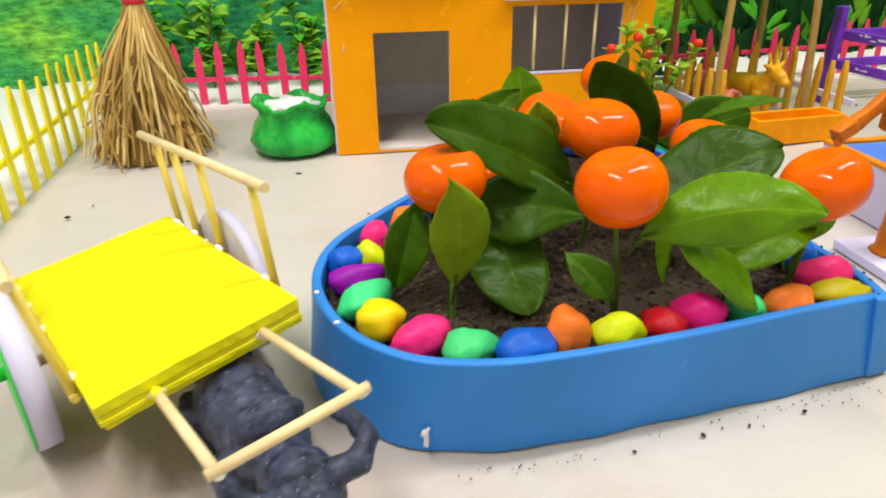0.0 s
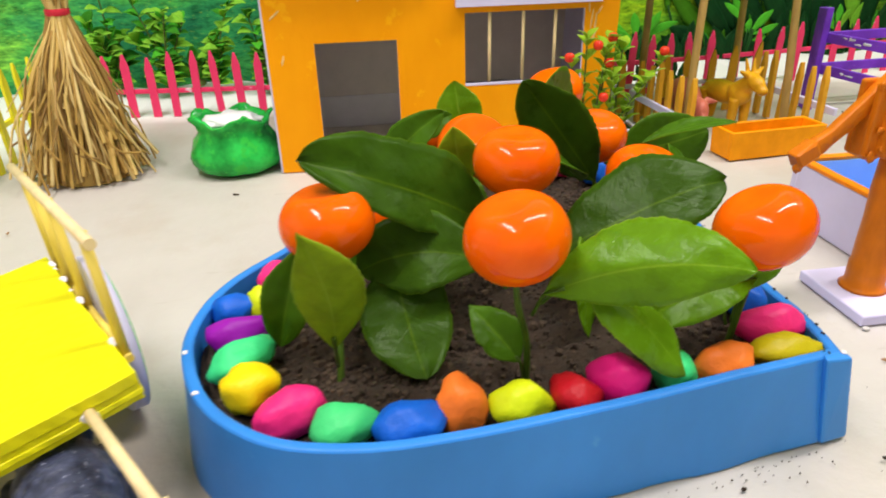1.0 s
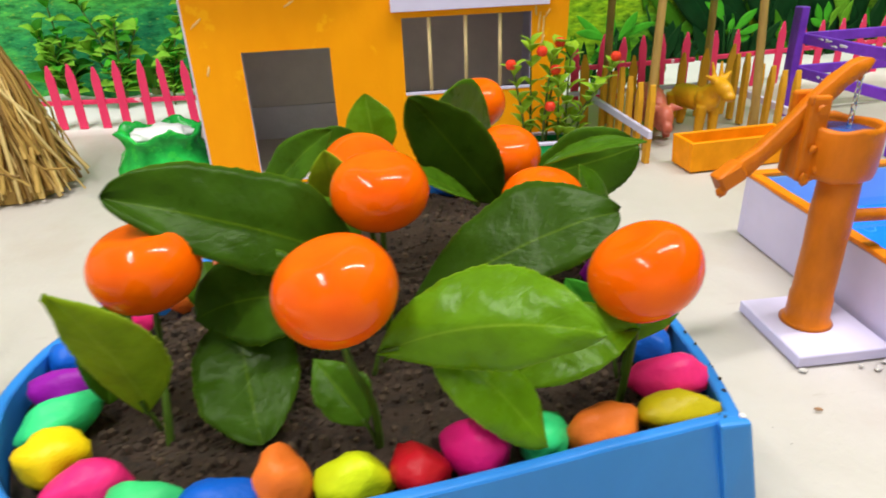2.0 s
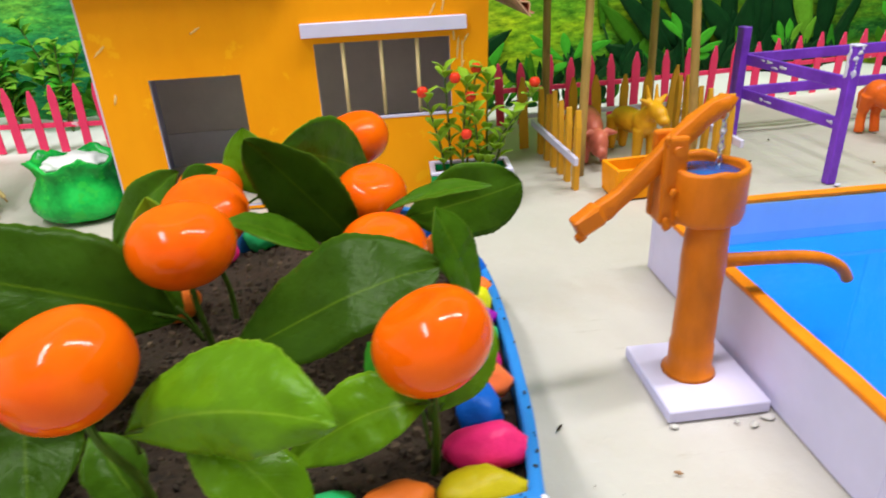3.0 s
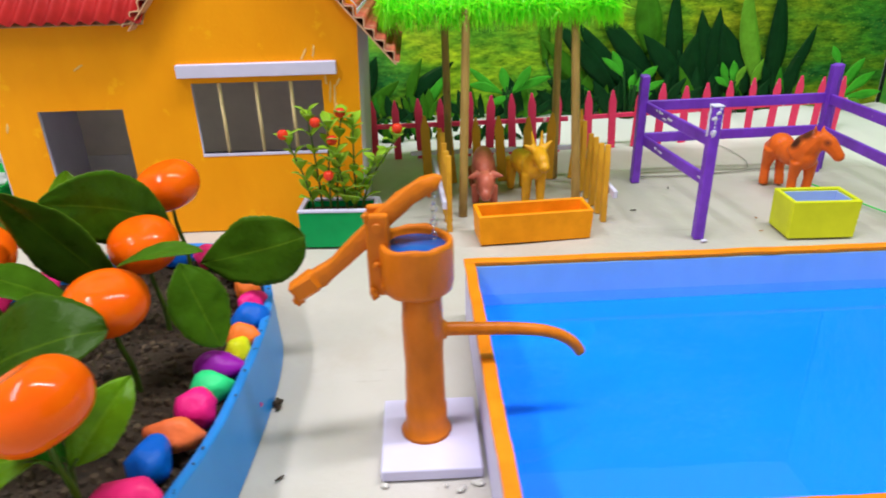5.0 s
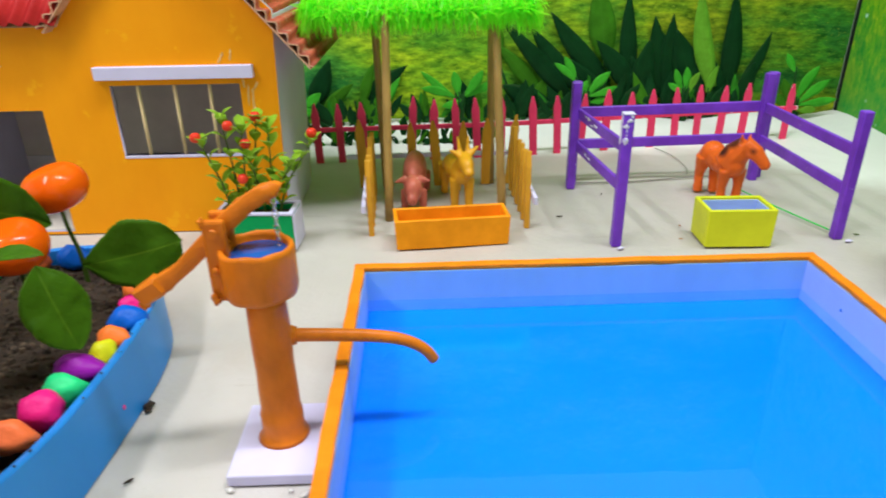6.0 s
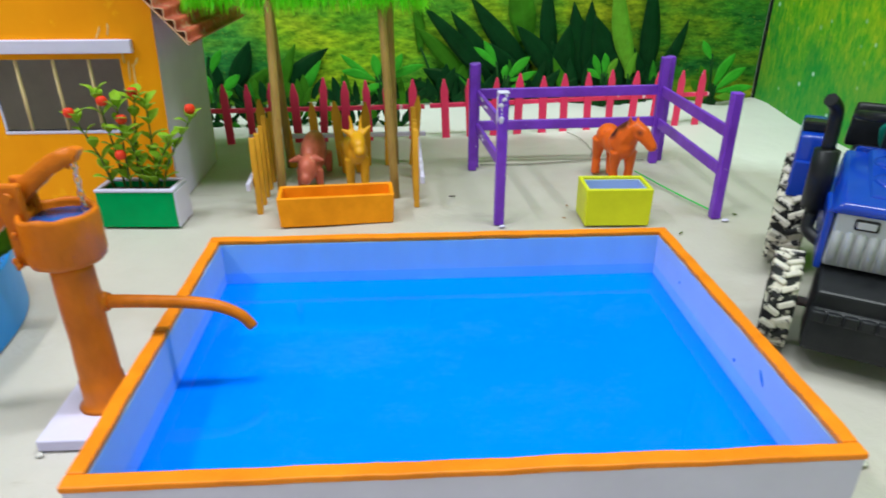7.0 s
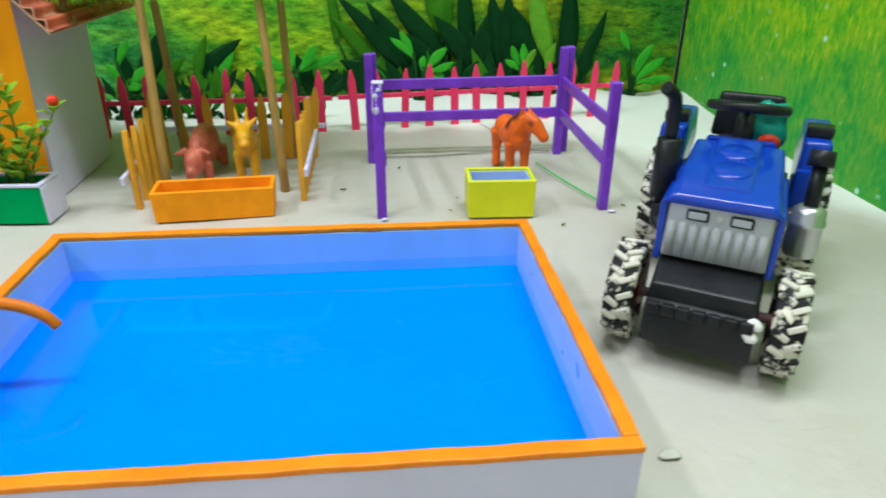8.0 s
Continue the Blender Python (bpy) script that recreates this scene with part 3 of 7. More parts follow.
tagged(part("wall_north", box(-1.05, 1.15, -0.44, 1.25, 1.19, 1.2, 0), "plaster"), "plain white room wall", "wall", kind="structure")


def build_table():
    t = thing("table", "low plain display table under the ground sheet", "table", pose(0.1, 0.26, -0.40))
    part("tabletop", box(-0.86, -0.70, 0.36, 0.86, 0.71, 0.384, 0.002), "plaster", t)
    for sx in (-0.8, 0.8):
        for sy in (-0.64, 0.64):
            part("leg", box(sx - 0.025, sy - 0.025, 0, sx + 0.025, sy + 0.025, 0.36, 0.002), "plaster", t)


build_table()


# ---- the blue garden bed ----
FRONT = [(0.2695, 0.2602), (0.235, 0.2540), (0.183, 0.2455), (0.130, 0.2395), (0.098, 0.2405), (0.074, 0.2485), (0.054, 0.268), (0.0430, 0.295), (0.0415, 0.320), (0.049, 0.347), (0.067, 0.372), (0.098, 0.408),
         (0.138, 0.448), (0.180, 0.478), (0.225, 0.488), (0.258, 0.473), (0.275, 0.440), (0.2810, 0.400), (0.2805, 0.350), (0.2765, 0.300), (0.2700, 0.2602)]


def ease(a, b, x):
    u = max(0.0, min(1.0, (x - a) / (b - a)))
    return u * u * (3 - 2 * u)


def rim_height(x, y):
    """The board sags along the pump side."""
    return 0.0405 - 0.0060 * ease(0.255, 0.285, x) * ease(0.262, 0.33, y) - 0.0012 * ease(0.22, 0.268, x) - 0.0015 * ease(0.40, 0.47, y)


def flare(x, y):
    """How far the foot of the board stands out from its rim."""
    corner = math.exp(-((x - 0.270) / 0.016) ** 2 - ((y - 0.260) / 0.022) ** 2)
    left = ease(0.085, 0.045, x) * ease(0.25, 0.28, y)
    front = ease(0.06, 0.10, x) * ease(0.24, 0.17, x) * ease(0.30, 0.26, y)
    return Vector((0.0095 * corner - 0.0045 * left + 0.0015 * ease(0.26, 0.28, x), 0.0015 * corner + 0.0026 * front + 0.0005 * math.sin(x * 160), 0))


def bed_outline():
    pts = spline([(x, y, 0) for x, y in FRONT], 6)
    return pts


def offset_loop(pts, d):
    out = []
    for i, p in enumerate(pts):
        a, c = pts[max(i - 1, 0)], pts[min(i + 1, len(pts) - 1)]
        t = (c - a).normalized()
        out.append(p + Vector((t.y, -t.x, 0)) * -d)
    return out


def build_bed():
    t = thing("garden_bed", "rounded blue board planter bed with one sharp glued corner", "planter", pose(0.16, 0.35, 0))
    inv = Matrix.Translation((-0.16, -0.35, 0))
    pts = bed_outline()
    inner = offset_loop(pts, -0.0042)
    b = bmesh.new()
    hs = [0.0, 0.25, 0.5, 0.75, 1.0]

    def stand(p, q, h):
        foot = q + flare(p.x, p.y) * (1 - h) ** 1.2
        return (foot.x, foot.y, rim_height(p.x, p.y) * h)

    outer_r = [[b.verts.new(stand(p, p, h)) for p in pts] for h in hs]
    inner_r = [[b.verts.new(stand(p, q, h)) for p, q in zip(pts, inner)] for h in hs]
    for rows, flip in ((outer_r, False), (inner_r, True)):
        for r0, r1 in zip(rows, rows[1:]):
            for i in range(len(pts) - 1):
                q = (r0[i], r0[i + 1], r1[i + 1], r1[i])
                b.faces.new(q[::-1] if flip else q).smooth = True
    for i in range(len(pts) - 1):
        for r0, r1 in ((outer_r[0], inner_r[0]), (outer_r[-1], inner_r[-1])):
            b.faces.new([b.verts.new(v.co) for v in (r0[i], r1[i], r1[i + 1], r0[i + 1])])
    for k in (0, -1):
        for i in range(len(hs) - 1):
            b.faces.new([b.verts.new(v.co) for v in (outer_r[i][k], outer_r[i + 1][k], inner_r[i + 1][k], inner_r[i][k])])
    b.transform(inv)
    part("wall", b, "bed_blue", t)
    mid = offset_loop(pts, -0.0021)
    b = bmesh.new()
    prof = [(-0.00205, -0.0002), (-0.0019, 0.0005), (-0.0012, 0.0009), (0.0012, 0.0009), (0.0019, 0.0005), (0.00205, -0.0002)]
    rows = []
    for k, p in enumerate(mid):
        n = (pts[k] - p).normalized()
        lump = 0.0003 * noise.noise(p * 90)
        rows.append([b.verts.new((p.x + n.x * o, p.y + n.y * o, rim_height(pts[k].x, pts[k].y) - 0.0002 + h + lump)) for o, h in prof])
    for r0, r1 in zip(rows, rows[1:]):
        for j in range(len(prof) - 1):
            b.faces.new((r0[j], r0[j + 1], r1[j + 1], r1[j])).smooth = True
    bmesh.ops.recalc_face_normals(b, faces=b.faces[:])
    b.transform(inv)
    part("rim", b, "bed_rim", t, "lighter blue painted rim")
    # the glued corner: a doubled strip of board that spreads towards its foot
    g = hexa([(0.2700, 0.2582, 0.0), (0.2822, 0.2604, 0.0), (0.2820, 0.2640, 0.0), (0.2700, 0.2620, 0.0), (0.2608, 0.2562, 0.0406), (0.2716, 0.2572, 0.0396), (0.2712, 0.2626, 0.0396), (0.2618, 0.2600, 0.0406)], 0.0012)
    g.transform(inv)
    part("corner_seam", g, "bed_blue", t, "doubled strip of blue board at the glued corner")
    part("nick", blob((0, 0, 0), (0.0010, 0.0004, 0.0005), 10, 6, None, None, 0.4, 900), "soil", t, "dark nick in the blue paint").matrix_local = inv @ pose(0.2360, 0.2548, 0.0230)
    part("nick", blob((0, 0, 0), (0.0004, 0.0010, 0.0012), 10, 6, None, None, 0.3, 900), "stone_magenta", t, "small magenta paint spot").matrix_local = inv @ pose(0.2822, 0.3640, 0.0125)
    for k, (x, y) in enumerate(((0.0425, 0.2990), (0.0505, 0.2750), (0.2690, 0.2600))):
        part("paint_chip", blob((0, 0, 0), (0.0011, 0.0011, 0.0006), 10, 6, None, None, 0.5, 900, k), "chalk", t, "white chip on the rim").matrix_local = inv @ pose(x + 0.001, y, rim_height(x, y) + 0.0008)
    for k, (z, h) in enumerate(((0.0105, 0.0026), (0.0066, 0.0020), (0.0125, 0.0010))):
        part("scratch", blob((0, 0, 0), (0.0013 - 0.0003 * k, 0.0006, h), 12, 10, None, None, 0.9, 700, 5 + k), "chalk", t, "white chip in the blue paint").matrix_local = inv @ pose(0.0800 + 0.0006 * k, 0.2440 - 0.0003 * k, z, 0, 4 * k, -20)


def soil_height(x, y):
    h = 0.0295 + 0.0040 * noise.noise(Vector((x * 28, y * 28, 1.0))) + 0.0036 * noise.noise(Vector((x * 85, y * 85, 4.0)))
    h -= 0.0045 * ease(0.25, 0.28, x) * ease(0.28, 0.33, y)
    return h + 0.0016 * abs(noise.noise(Vector((x * 260, y * 260, 7.0))))


def build_soil():
    loop = offset_loop(bed_outline(), -0.0044)
    c = Vector((0.175, 0.355, 0))
    b = bmesh.new()
    n = 60
    rows = [[b.verts.new((c.x + (p.x - c.x) * k / n, c.y + (p.y - c.y) * k / n, soil_height(c.x + (p.x - c.x) * k / n, c.y + (p.y - c.y) * k / n))) for p in loop] for k in range(1, n + 1)]
    top = b.verts.new((c.x, c.y, soil_height(c.x, c.y)))
    m = len(loop)
    for i in range(m):
        b.faces.new((top, rows[0][i], rows[0][(i + 1) % m])).smooth = True
        for r0, r1 in zip(rows, rows[1:]):
            b.faces.new((r0[i], r1[i], r1[(i + 1) % m], r0[(i + 1) % m])).smooth = True
    low = [b.verts.new((v.co.x, v.co.y, 0.002)) for v in rows[-1]]
    for i in range(m):
        b.faces.new((rows[-1][i], low[i], low[(i + 1) % m], rows[-1][(i + 1) % m]))
    b.faces.new(low[::-1])
    bmesh.ops.recalc_face_normals(b, faces=b.faces[:])
    tagged(part("soil", b, "soil"), "dark crumbly damp soil filling the blue bed", "soil", kind="stuff")
    rnd = random.Random(4)
    verts, faces = [], []

    def grain(x, y, z, r):
        k = len(verts)
        for i in range(5):
            for a, h in ((0, 0.75), (36, -0.35)):
                q = r * rnd.uniform(0.7, 1.15)
                u = math.radians(i * 72 + a)
                verts.append((x + q * math.cos(u) * (0.62 if h > 0 else 1), y + q * math.sin(u) * (0.62 if h > 0 else 1), z + r * h * rnd.uniform(0.7, 1.1)))
        top = [k + 2 * i for i in range(5)]
        low = [k + 2 * i + 1 for i in range(5)]
        faces.append(top)
        faces.append(low[::-1])
        for i in range(5):
            n = (i + 1) % 5
            faces.append([top[i], low[i], top[n]])
            faces.append([top[n], low[i], low[n]])

    for _ in range(5200):
        k, p = rnd.random() ** 0.5, loop[rnd.randrange(m)]
        x, y = c.x + (p.x - c.x) * k * 0.97, c.y + (p.y - c.y) * k * 0.97
        r = 0.0007 + 0.0019 * rnd.random() ** 3
        grain(x, y, soil_height(x, y) + r * 0.05, r)
    edge = bed_outline()
    for _ in range(26):
        p = rnd.choice([e for e in edge if e.x > 0.255 and e.y < 0.45]).lerp(c, 0.014)
        grain(p.x + rnd.uniform(-0.001, 0.001), p.y + rnd.uniform(-0.001, 0.001), rim_height(p.x, p.y) + 0.0011, rnd.uniform(0.0002, 0.0006))
    for _ in range(80):
        x = rnd.uniform(0.09, 0.31)
        y = 0.236 + max(0.0, x - 0.13) * 0.145 - abs(rnd.gauss(0, 0.004)) if x < 0.27 else rnd.uniform(0.235, 0.30)
        r = rnd.uniform(0.0002, 0.0005)
        grain(x, y, r * 0.4, r)
    me = bpy.data.meshes.new("soil_crumbs")
    me.from_pydata(verts, [], faces)
    me.materials.append(M["soil_crumb"])
    tagged(new("soil_crumbs", me), "loose brown soil crumbs", "soil", kind="stuff")


build_bed()
build_soil()
STONES = 0


def stone(x, y, colour, a=0.011, b_=0.0085, h=0.0085, turn=0.0, tip=0.0, z=0.037, peak=0.30):
    """A painted pebble: a flattened, slightly pointed lump."""
    global STONES
    STONES += 1
    rnd = random.Random(STONES)
    b = bmesh.new()
    bmesh.ops.create_icosphere(b, subdivisions=3, radius=1)
    s = rnd.random() * 40
    flats = [(Vector((rnd.uniform(-1, 1), rnd.uniform(-1, 1), rnd.uniform(-0.4, 1))).normalized(), rnd.uniform(0.74, 0.93)) for _ in range(6)]
    for v in b.verts:
        d = v.co.copy()
        k = 0.92 * (1 + 0.24 * noise.noise(d * 1.2 + Vector((s, s, s))) + 0.07 * noise.noise(d * 3 + Vector((s, 0, s))))
        k *= 1 + peak * max(0, d.x) ** 3
        k = min(k, min(f / max(1e-3, d.dot(n)) for n, f in flats if d.dot(n) > 0.2) if any(d.dot(n) > 0.2 for n, f in flats) else k)
        v.co = Vector((d.x * a * k, d.y * b_ * k, d.z * h * k))
    ob = part("pebble", smooth(b), "stone_" + colour)
    ob.matrix_world = pose(x, y, z - 0.0045 * ease(0.25, 0.262, x) * ease(0.31, 0.345, y), tip, rnd.uniform(-8, 8), turn)
    names = dict(mint="mint green", lemon="lemon yellow", olive="yellow green", mustard="mustard yellow", coral="coral orange", magenta="deep magenta")
    return tagged(ob, names.get(colour, colour) + " painted pebble edging the soil", "stone", "pebbles round the bed")


stone(0.0695, 0.353, "pink", 0.0085, 0.008, 0.010, 70)
stone(0.0560, 0.331, "blue", 0.010, 0.0075, 0.0085, 25)
stone(0.0660, 0.334, "olive", 0.0075, 0.0065, 0.0085, -35, 0, 0.0375)
stone(0.0580, 0.3135, "purple", 0.0125, 0.0075, 0.0075, 8)
stone(0.0620, 0.2965, "mint", 0.0130, 0.0085, 0.0080, 35)
stone(0.0680, 0.2800, "yellow", 0.0110, 0.0095, 0.0100, 60)
stone(0.0815, 0.2640, "pink", 0.0130, 0.0085, 0.0090, 20)
stone(0.0985, 0.2560, "green", 0.0110, 0.0085, 0.0075, 5)
stone(0.1180, 0.2535, "blue", 0.0120, 0.0085, 0.0078, 0)
stone(0.1360, 0.2580, "orange", 0.0080, 0.0090, 0.0120, 90)
stone(0.1550, 0.2570, "olive", 0.0120, 0.0085, 0.0080, 0)
stone(0.1735, 0.2570, "red", 0.0100, 0.0085, 0.0095, 120)
stone(0.1910, 0.2620, "magenta", 0.0110, 0.0085, 0.0100, 140)
stone(0.2110, 0.2635, "mint", 0.0095, 0.0085, 0.0085, 60)
stone(0.2290, 0.2645, "orange", 0.0120, 0.0085, 0.0078, 8)
stone(0.2540, 0.2695, "mustard", 0.0130, 0.0080, 0.0070, -4)
stone(0.2575, 0.2850, "pink", 0.0125, 0.0085, 0.0080, -12)
stone(0.2590, 0.3030, "blue", 0.0100, 0.0085, 0.0088, 100)
stone(0.2630, 0.3165, "coral", 0.0125, 0.0070, 0.0075, 0)
stone(0.2640, 0.3365, "magenta", 0.0085, 0.0100, 0.0095, 90)
stone(0.2660, 0.3510, "mint", 0.0090, 0.0075, 0.0080, 20)
stone(0.2650, 0.3660, "purple", 0.0110, 0.0075, 0.0075, 10)
stone(0.2715, 0.3765, "lemon", 0.0070, 0.0065, 0.0078, 70)
stone(0.2710, 0.3905, "orange", 0.0090, 0.0070, 0.0075, 0)
stone(0.2700, 0.4065, "blue", 0.0095, 0.0080, 0.0085, 30)
stone(0.2680, 0.4220, "magenta", 0.0090, 0.0080, 0.0080, 60)
stone(0.0860, 0.3720, "orange", 0.0095, 0.0075, 0.0090, 40)
stone(0.0960, 0.3860, "blue", 0.0090, 0.0080, 0.0085, 40)
stone(0.1080, 0.3960, "lemon", 0.0090, 0.0070, 0.0080, 40)
stone(0.1200, 0.4120, "green", 0.0095, 0.0080, 0.0085, 45)
stone(0.1330, 0.4260, "pink", 0.0095, 0.0080, 0.0090, 40)
stone(0.1410, 0.3930, "orange", 0.0095, 0.0075, 0.0080, 30)
stone(0.1490, 0.4420, "magenta", 0.0095, 0.0080, 0.0085, 30)
stone(0.1680, 0.4600, "mint", 0.0095, 0.0080, 0.0085, 20)
stone(0.1900, 0.4720, "coral", 0.0100, 0.0080, 0.0085, 5)
stone(0.2120, 0.4760, "blue", 0.0100, 0.0080, 0.0085, 0)
stone(0.2330, 0.4720, "pink", 0.0095, 0.0080, 0.0085, -20)
stone(0.2520, 0.4570, "blue", 0.0095, 0.0080, 0.0090, -40)
stone(0.2620, 0.4390, "orange", 0.0095, 0.0080, 0.0085, -60)


# ---- tangerine plants in the bed ----
def fruit_mesh(r, flat):
    prof = []
    n = 20
    for i in range(n + 1):
        a = math.pi * i / n
        rad = r * math.sin(a) ** 0.88
        z = -math.cos(a) * r * flat
        dimple = math.exp(-((a - math.pi) / 0.42) ** 2) * 0.14 * r + math.exp(-(a / 0.4) ** 2) * 0.10 * r * -1
        prof.append((max(rad, 1e-7), z - dimple))
    b = lathe(prof, 28)
    for v in b.verts:
        v.co *= 1 + 0.02 * noise.noise(v.co * 55)
    return smooth(b)


LEAVES = 100


def plant(x, y, fx, fy, fz, size=0.0172, flat=0.80, lean=(0, 0), label=""):
    """A cut citrus sprig stuck into the soil: a green stem with one glossy fruit on top."""
    z0 = soil_height(x, y) - 0.004
    t = thing("tangerine_plant", label or "green citrus sprig with one glossy orange tangerine", "plant", pose(x, y, z0), "tangerine plants in the bed")
    top = Vector((fx - x, fy - y, fz - z0 - size * flat * 0.8))
    pts = spline([(0, 0, 0), (top.x * 0.25 + 0.001, top.y * 0.25, top.z * 0.4), (top.x * 0.8, top.y * 0.8, top.z * 0.75), top], 4)
    part("stem", tube(pts, [0.0014 - 0.0005 * i / len(pts) for i in range(len(pts))], 8), "stem", t)
    f = part("fruit", fruit_mesh(size, flat), "fruit", t)
    f.matrix_local = pose(fx - x, fy - y, fz - z0, lean[0], lean[1], 0) @ pose(0, 0, 0, 0, 0, (fx + fy) * 900)
    b = bmesh.new()
    for k in range(5):
        a = k * math.tau / 5
        join(b, box(-0.0009, 0, -0.0004, 0.0009, 0.0032, 0.0004, 0.0003, 1, None, pose(0, 0, 0, 8, 0, math.degrees(a))))
    c = part("calyx", b, "stem", t)
    c.matrix_local = pose(fx - x, fy - y, fz - z0 - size * flat * 0.93, lean[0], lean[1], 0)
    return t


def blade(t, base, mid, tip, normal, wl, wr, material="leaf", fold=(0.12, 0.12), widest=0.48, blunt=0.75, wave=0.05, cup=0.0, stalk=True):
    """A leaf of plant t whose midrib runs through three places; wl and wr are its half widths."""
    global LEAVES
    LEAVES += 1
    seed = LEAVES * 1.37
    o = t.matrix_basis.translation
    base, mid, tip = (Vector(p) - o for p in (base, mid, tip))
    ctrl = 2 * mid - 0.5 * (base + tip)
    b = bmesh.new()
    uv = b.loops.layers.uv.new("UVMap")
    nu, nv = 54, 12
    sides = []
    size = (tip - base).length
    for under in (0, 1):
        grid = []
        for i in range(nu + 1):
            u = i / nu
            p = base * (1 - u) ** 2 + ctrl * 2 * u * (1 - u) + tip * u * u
            d = ((ctrl - base) * (1 - u) + (tip - ctrl) * u).normalized()
            n = Vector(normal)
            n = (n - d * n.dot(d)).normalized()
            x = d.cross(n)
            prof = math.sin(math.pi / 2 * min(1, u / widest)) ** 0.85 if u < widest else math.cos(math.pi / 2 * min(1, (u - widest) / (1 - widest))) ** blunt
            row = []
            for j in range(nv + 1):
                s = j / nv * 2 - 1
                half = wl if s < 0 else wr
                edge = 1 + 0.13 * noise.noise(Vector((u * 3.4 + seed, 3.0 if s > 0 else 9.0, seed))) + 0.05 * noise.noise(Vector((u * 11 + seed, 1.0 if s > 0 else 7.0, 2.0))) + 0.011 * ((i % 3) - 1)
                w = max(0.00025, half * prof * edge) * abs(s)
                a = fold[0] if s < 0 else fold[1]
                lift = w * math.sin(a) - cup * half * s * s * prof
                lift += wave * half * abs(s) * (math.sin(u * 8.5 + seed + (1.3 if s > 0 else 0)) + 0.6 * noise.noise(Vector((u * 9, s * 2, seed)))) * min(1, 3 * (1 - u) + 0.3)
                lift += 0.035 * size * noise.noise(Vector((u * 2.4 + seed, s * 1.1, seed * 0.6))) * u
                lift += 0.010 * size * noise.noise(Vector((u * 7.0, s * 3.2, seed + 5)))
                lift -= 0.0007 * math.exp(-(s * 5) ** 2) * (1 - 0.7 * u)
                q = p + x * (w * math.cos(a) * (1 if s > 0 else -1)) + n * (lift - under * 0.00035)
                row.append(b.verts.new(q - base))
            grid.append(row)
        sides.append(grid)
    for under in (0, 1):
        g = sides[under]
        for i in range(nu):
            for j in range(nv):
                q = [(i, j), (i, j + 1), (i + 1, j + 1), (i + 1, j)]
                f = b.faces.new([g[a][c] for a, c in (q[::-1] if under else q)])
                f.smooth = True
                for l, (a, c) in zip(f.loops, q[::-1] if under else q):
                    l[uv].uv = (a / nu, c / nv)
    top, low = sides
    for i in range(nu):
        b.faces.new((top[i][0], top[i + 1][0], low[i + 1][0], low[i][0]))
        b.faces.new((top[i + 1][nv], top[i][nv], low[i][nv], low[i + 1][nv]))
    ob = part("leaf", b, material, t)
    ob.matrix_local = Matrix.Translation(base)
    if stalk:
        foot = Vector((base.x * 0.25, base.y * 0.25, max(0.004, base.z - 0.012)))
        part("stalk", tube(spline([foot, foot.lerp(base, 0.6) + Vector((0, 0, 0.001)), base, base.lerp(mid, 0.2)], 3), 0.0007, 6), "stem", t)


def leaf(t, base, tip, width, normal, material="leaf", arch=0.12, fold=0.2, blunt=0.8):
    """A plain even leaf between two places."""
    base, tip, n = Vector(base), Vector(tip), Vector(normal).normalized()
    blade(t, base, (base + tip) / 2 + n * arch * (tip - base).length, tip, normal, width / 2, width / 2, material, (fold, fold), 0.48, blunt)


pa = plant(0.1630, 0.2790, 0.1560, 0.2705, 0.0897, 0.0166, 0.84, (3, -15))
blade(pa, (0.166, 0.270, 0.069), (0.192, 0.256, 0.0835), (0.2200, 0.2450, 0.0850), (-0.36, -0.72, 0.60), 0.0165, 0.0120, "leaf_light", (-0.10, -0.35), 0.45, 0.68, 0.15, 0.24)
blade(pa, (0.178, 0.272, 0.0730), (0.195, 0.262, 0.0610), (0.2095, 0.2555, 0.0415), (0.30, -0.60, 0.72), 0.0108, 0.0108, "leaf_light", (-0.2, -0.1), 0.5, 0.6, 0.13, 0.12)
leaf(pa, (0.160, 0.2765, 0.0385), (0.145, 0.292, 0.054), 0.017, (0.35, -0.85, 0.35), "leaf", 0.08, 0.2, 0.9)
blade(pa, (0.1560, 0.3000, 0.0660), (0.1290, 0.3080, 0.0685), (0.1070, 0.3120, 0.0600), (-0.10, -0.78, 0.62), 0.0155, 0.0160, "leaf_dark", (0.05, 0.05), 0.52, 0.6, 0.05, stalk=False)
blade(pa, (0.1210, 0.3130, 0.0600), (0.1225, 0.2990, 0.0500), (0.1275, 0.2790, 0.0335), (0.02, -0.60, 0.80), 0.0175, 0.0175, "leaf_dark", (0.05, 0.05), 0.5, 0.55, 0.08, stalk=False)

pb = plant(0.2420, 0.2850, 0.2436, 0.2790, 0.0815, 0.0167, 0.80, (-5, -27))
blade(pb, (0.2415, 0.2750, 0.0640), (0.2220, 0.2770, 0.0600), (0.1990, 0.2790, 0.0430), (-0.25, -0.70, 0.68), 0.0110, 0.0110, "leaf_light", (0.30, 0.1), 0.45, 0.9, 0.13)
leaf(pb, (0.244, 0.285, 0.052), (0.2615, 0.301, 0.075), 0.018, (0.3, -0.70, 0.6), "leaf_light", 0.12, 0.2)
leaf(pb, (0.240, 0.290, 0.050), (0.226, 0.297, 0.071), 0.016, (-0.2, -0.9, 0.3), "plastic_leaf", 0.1, 0.2)

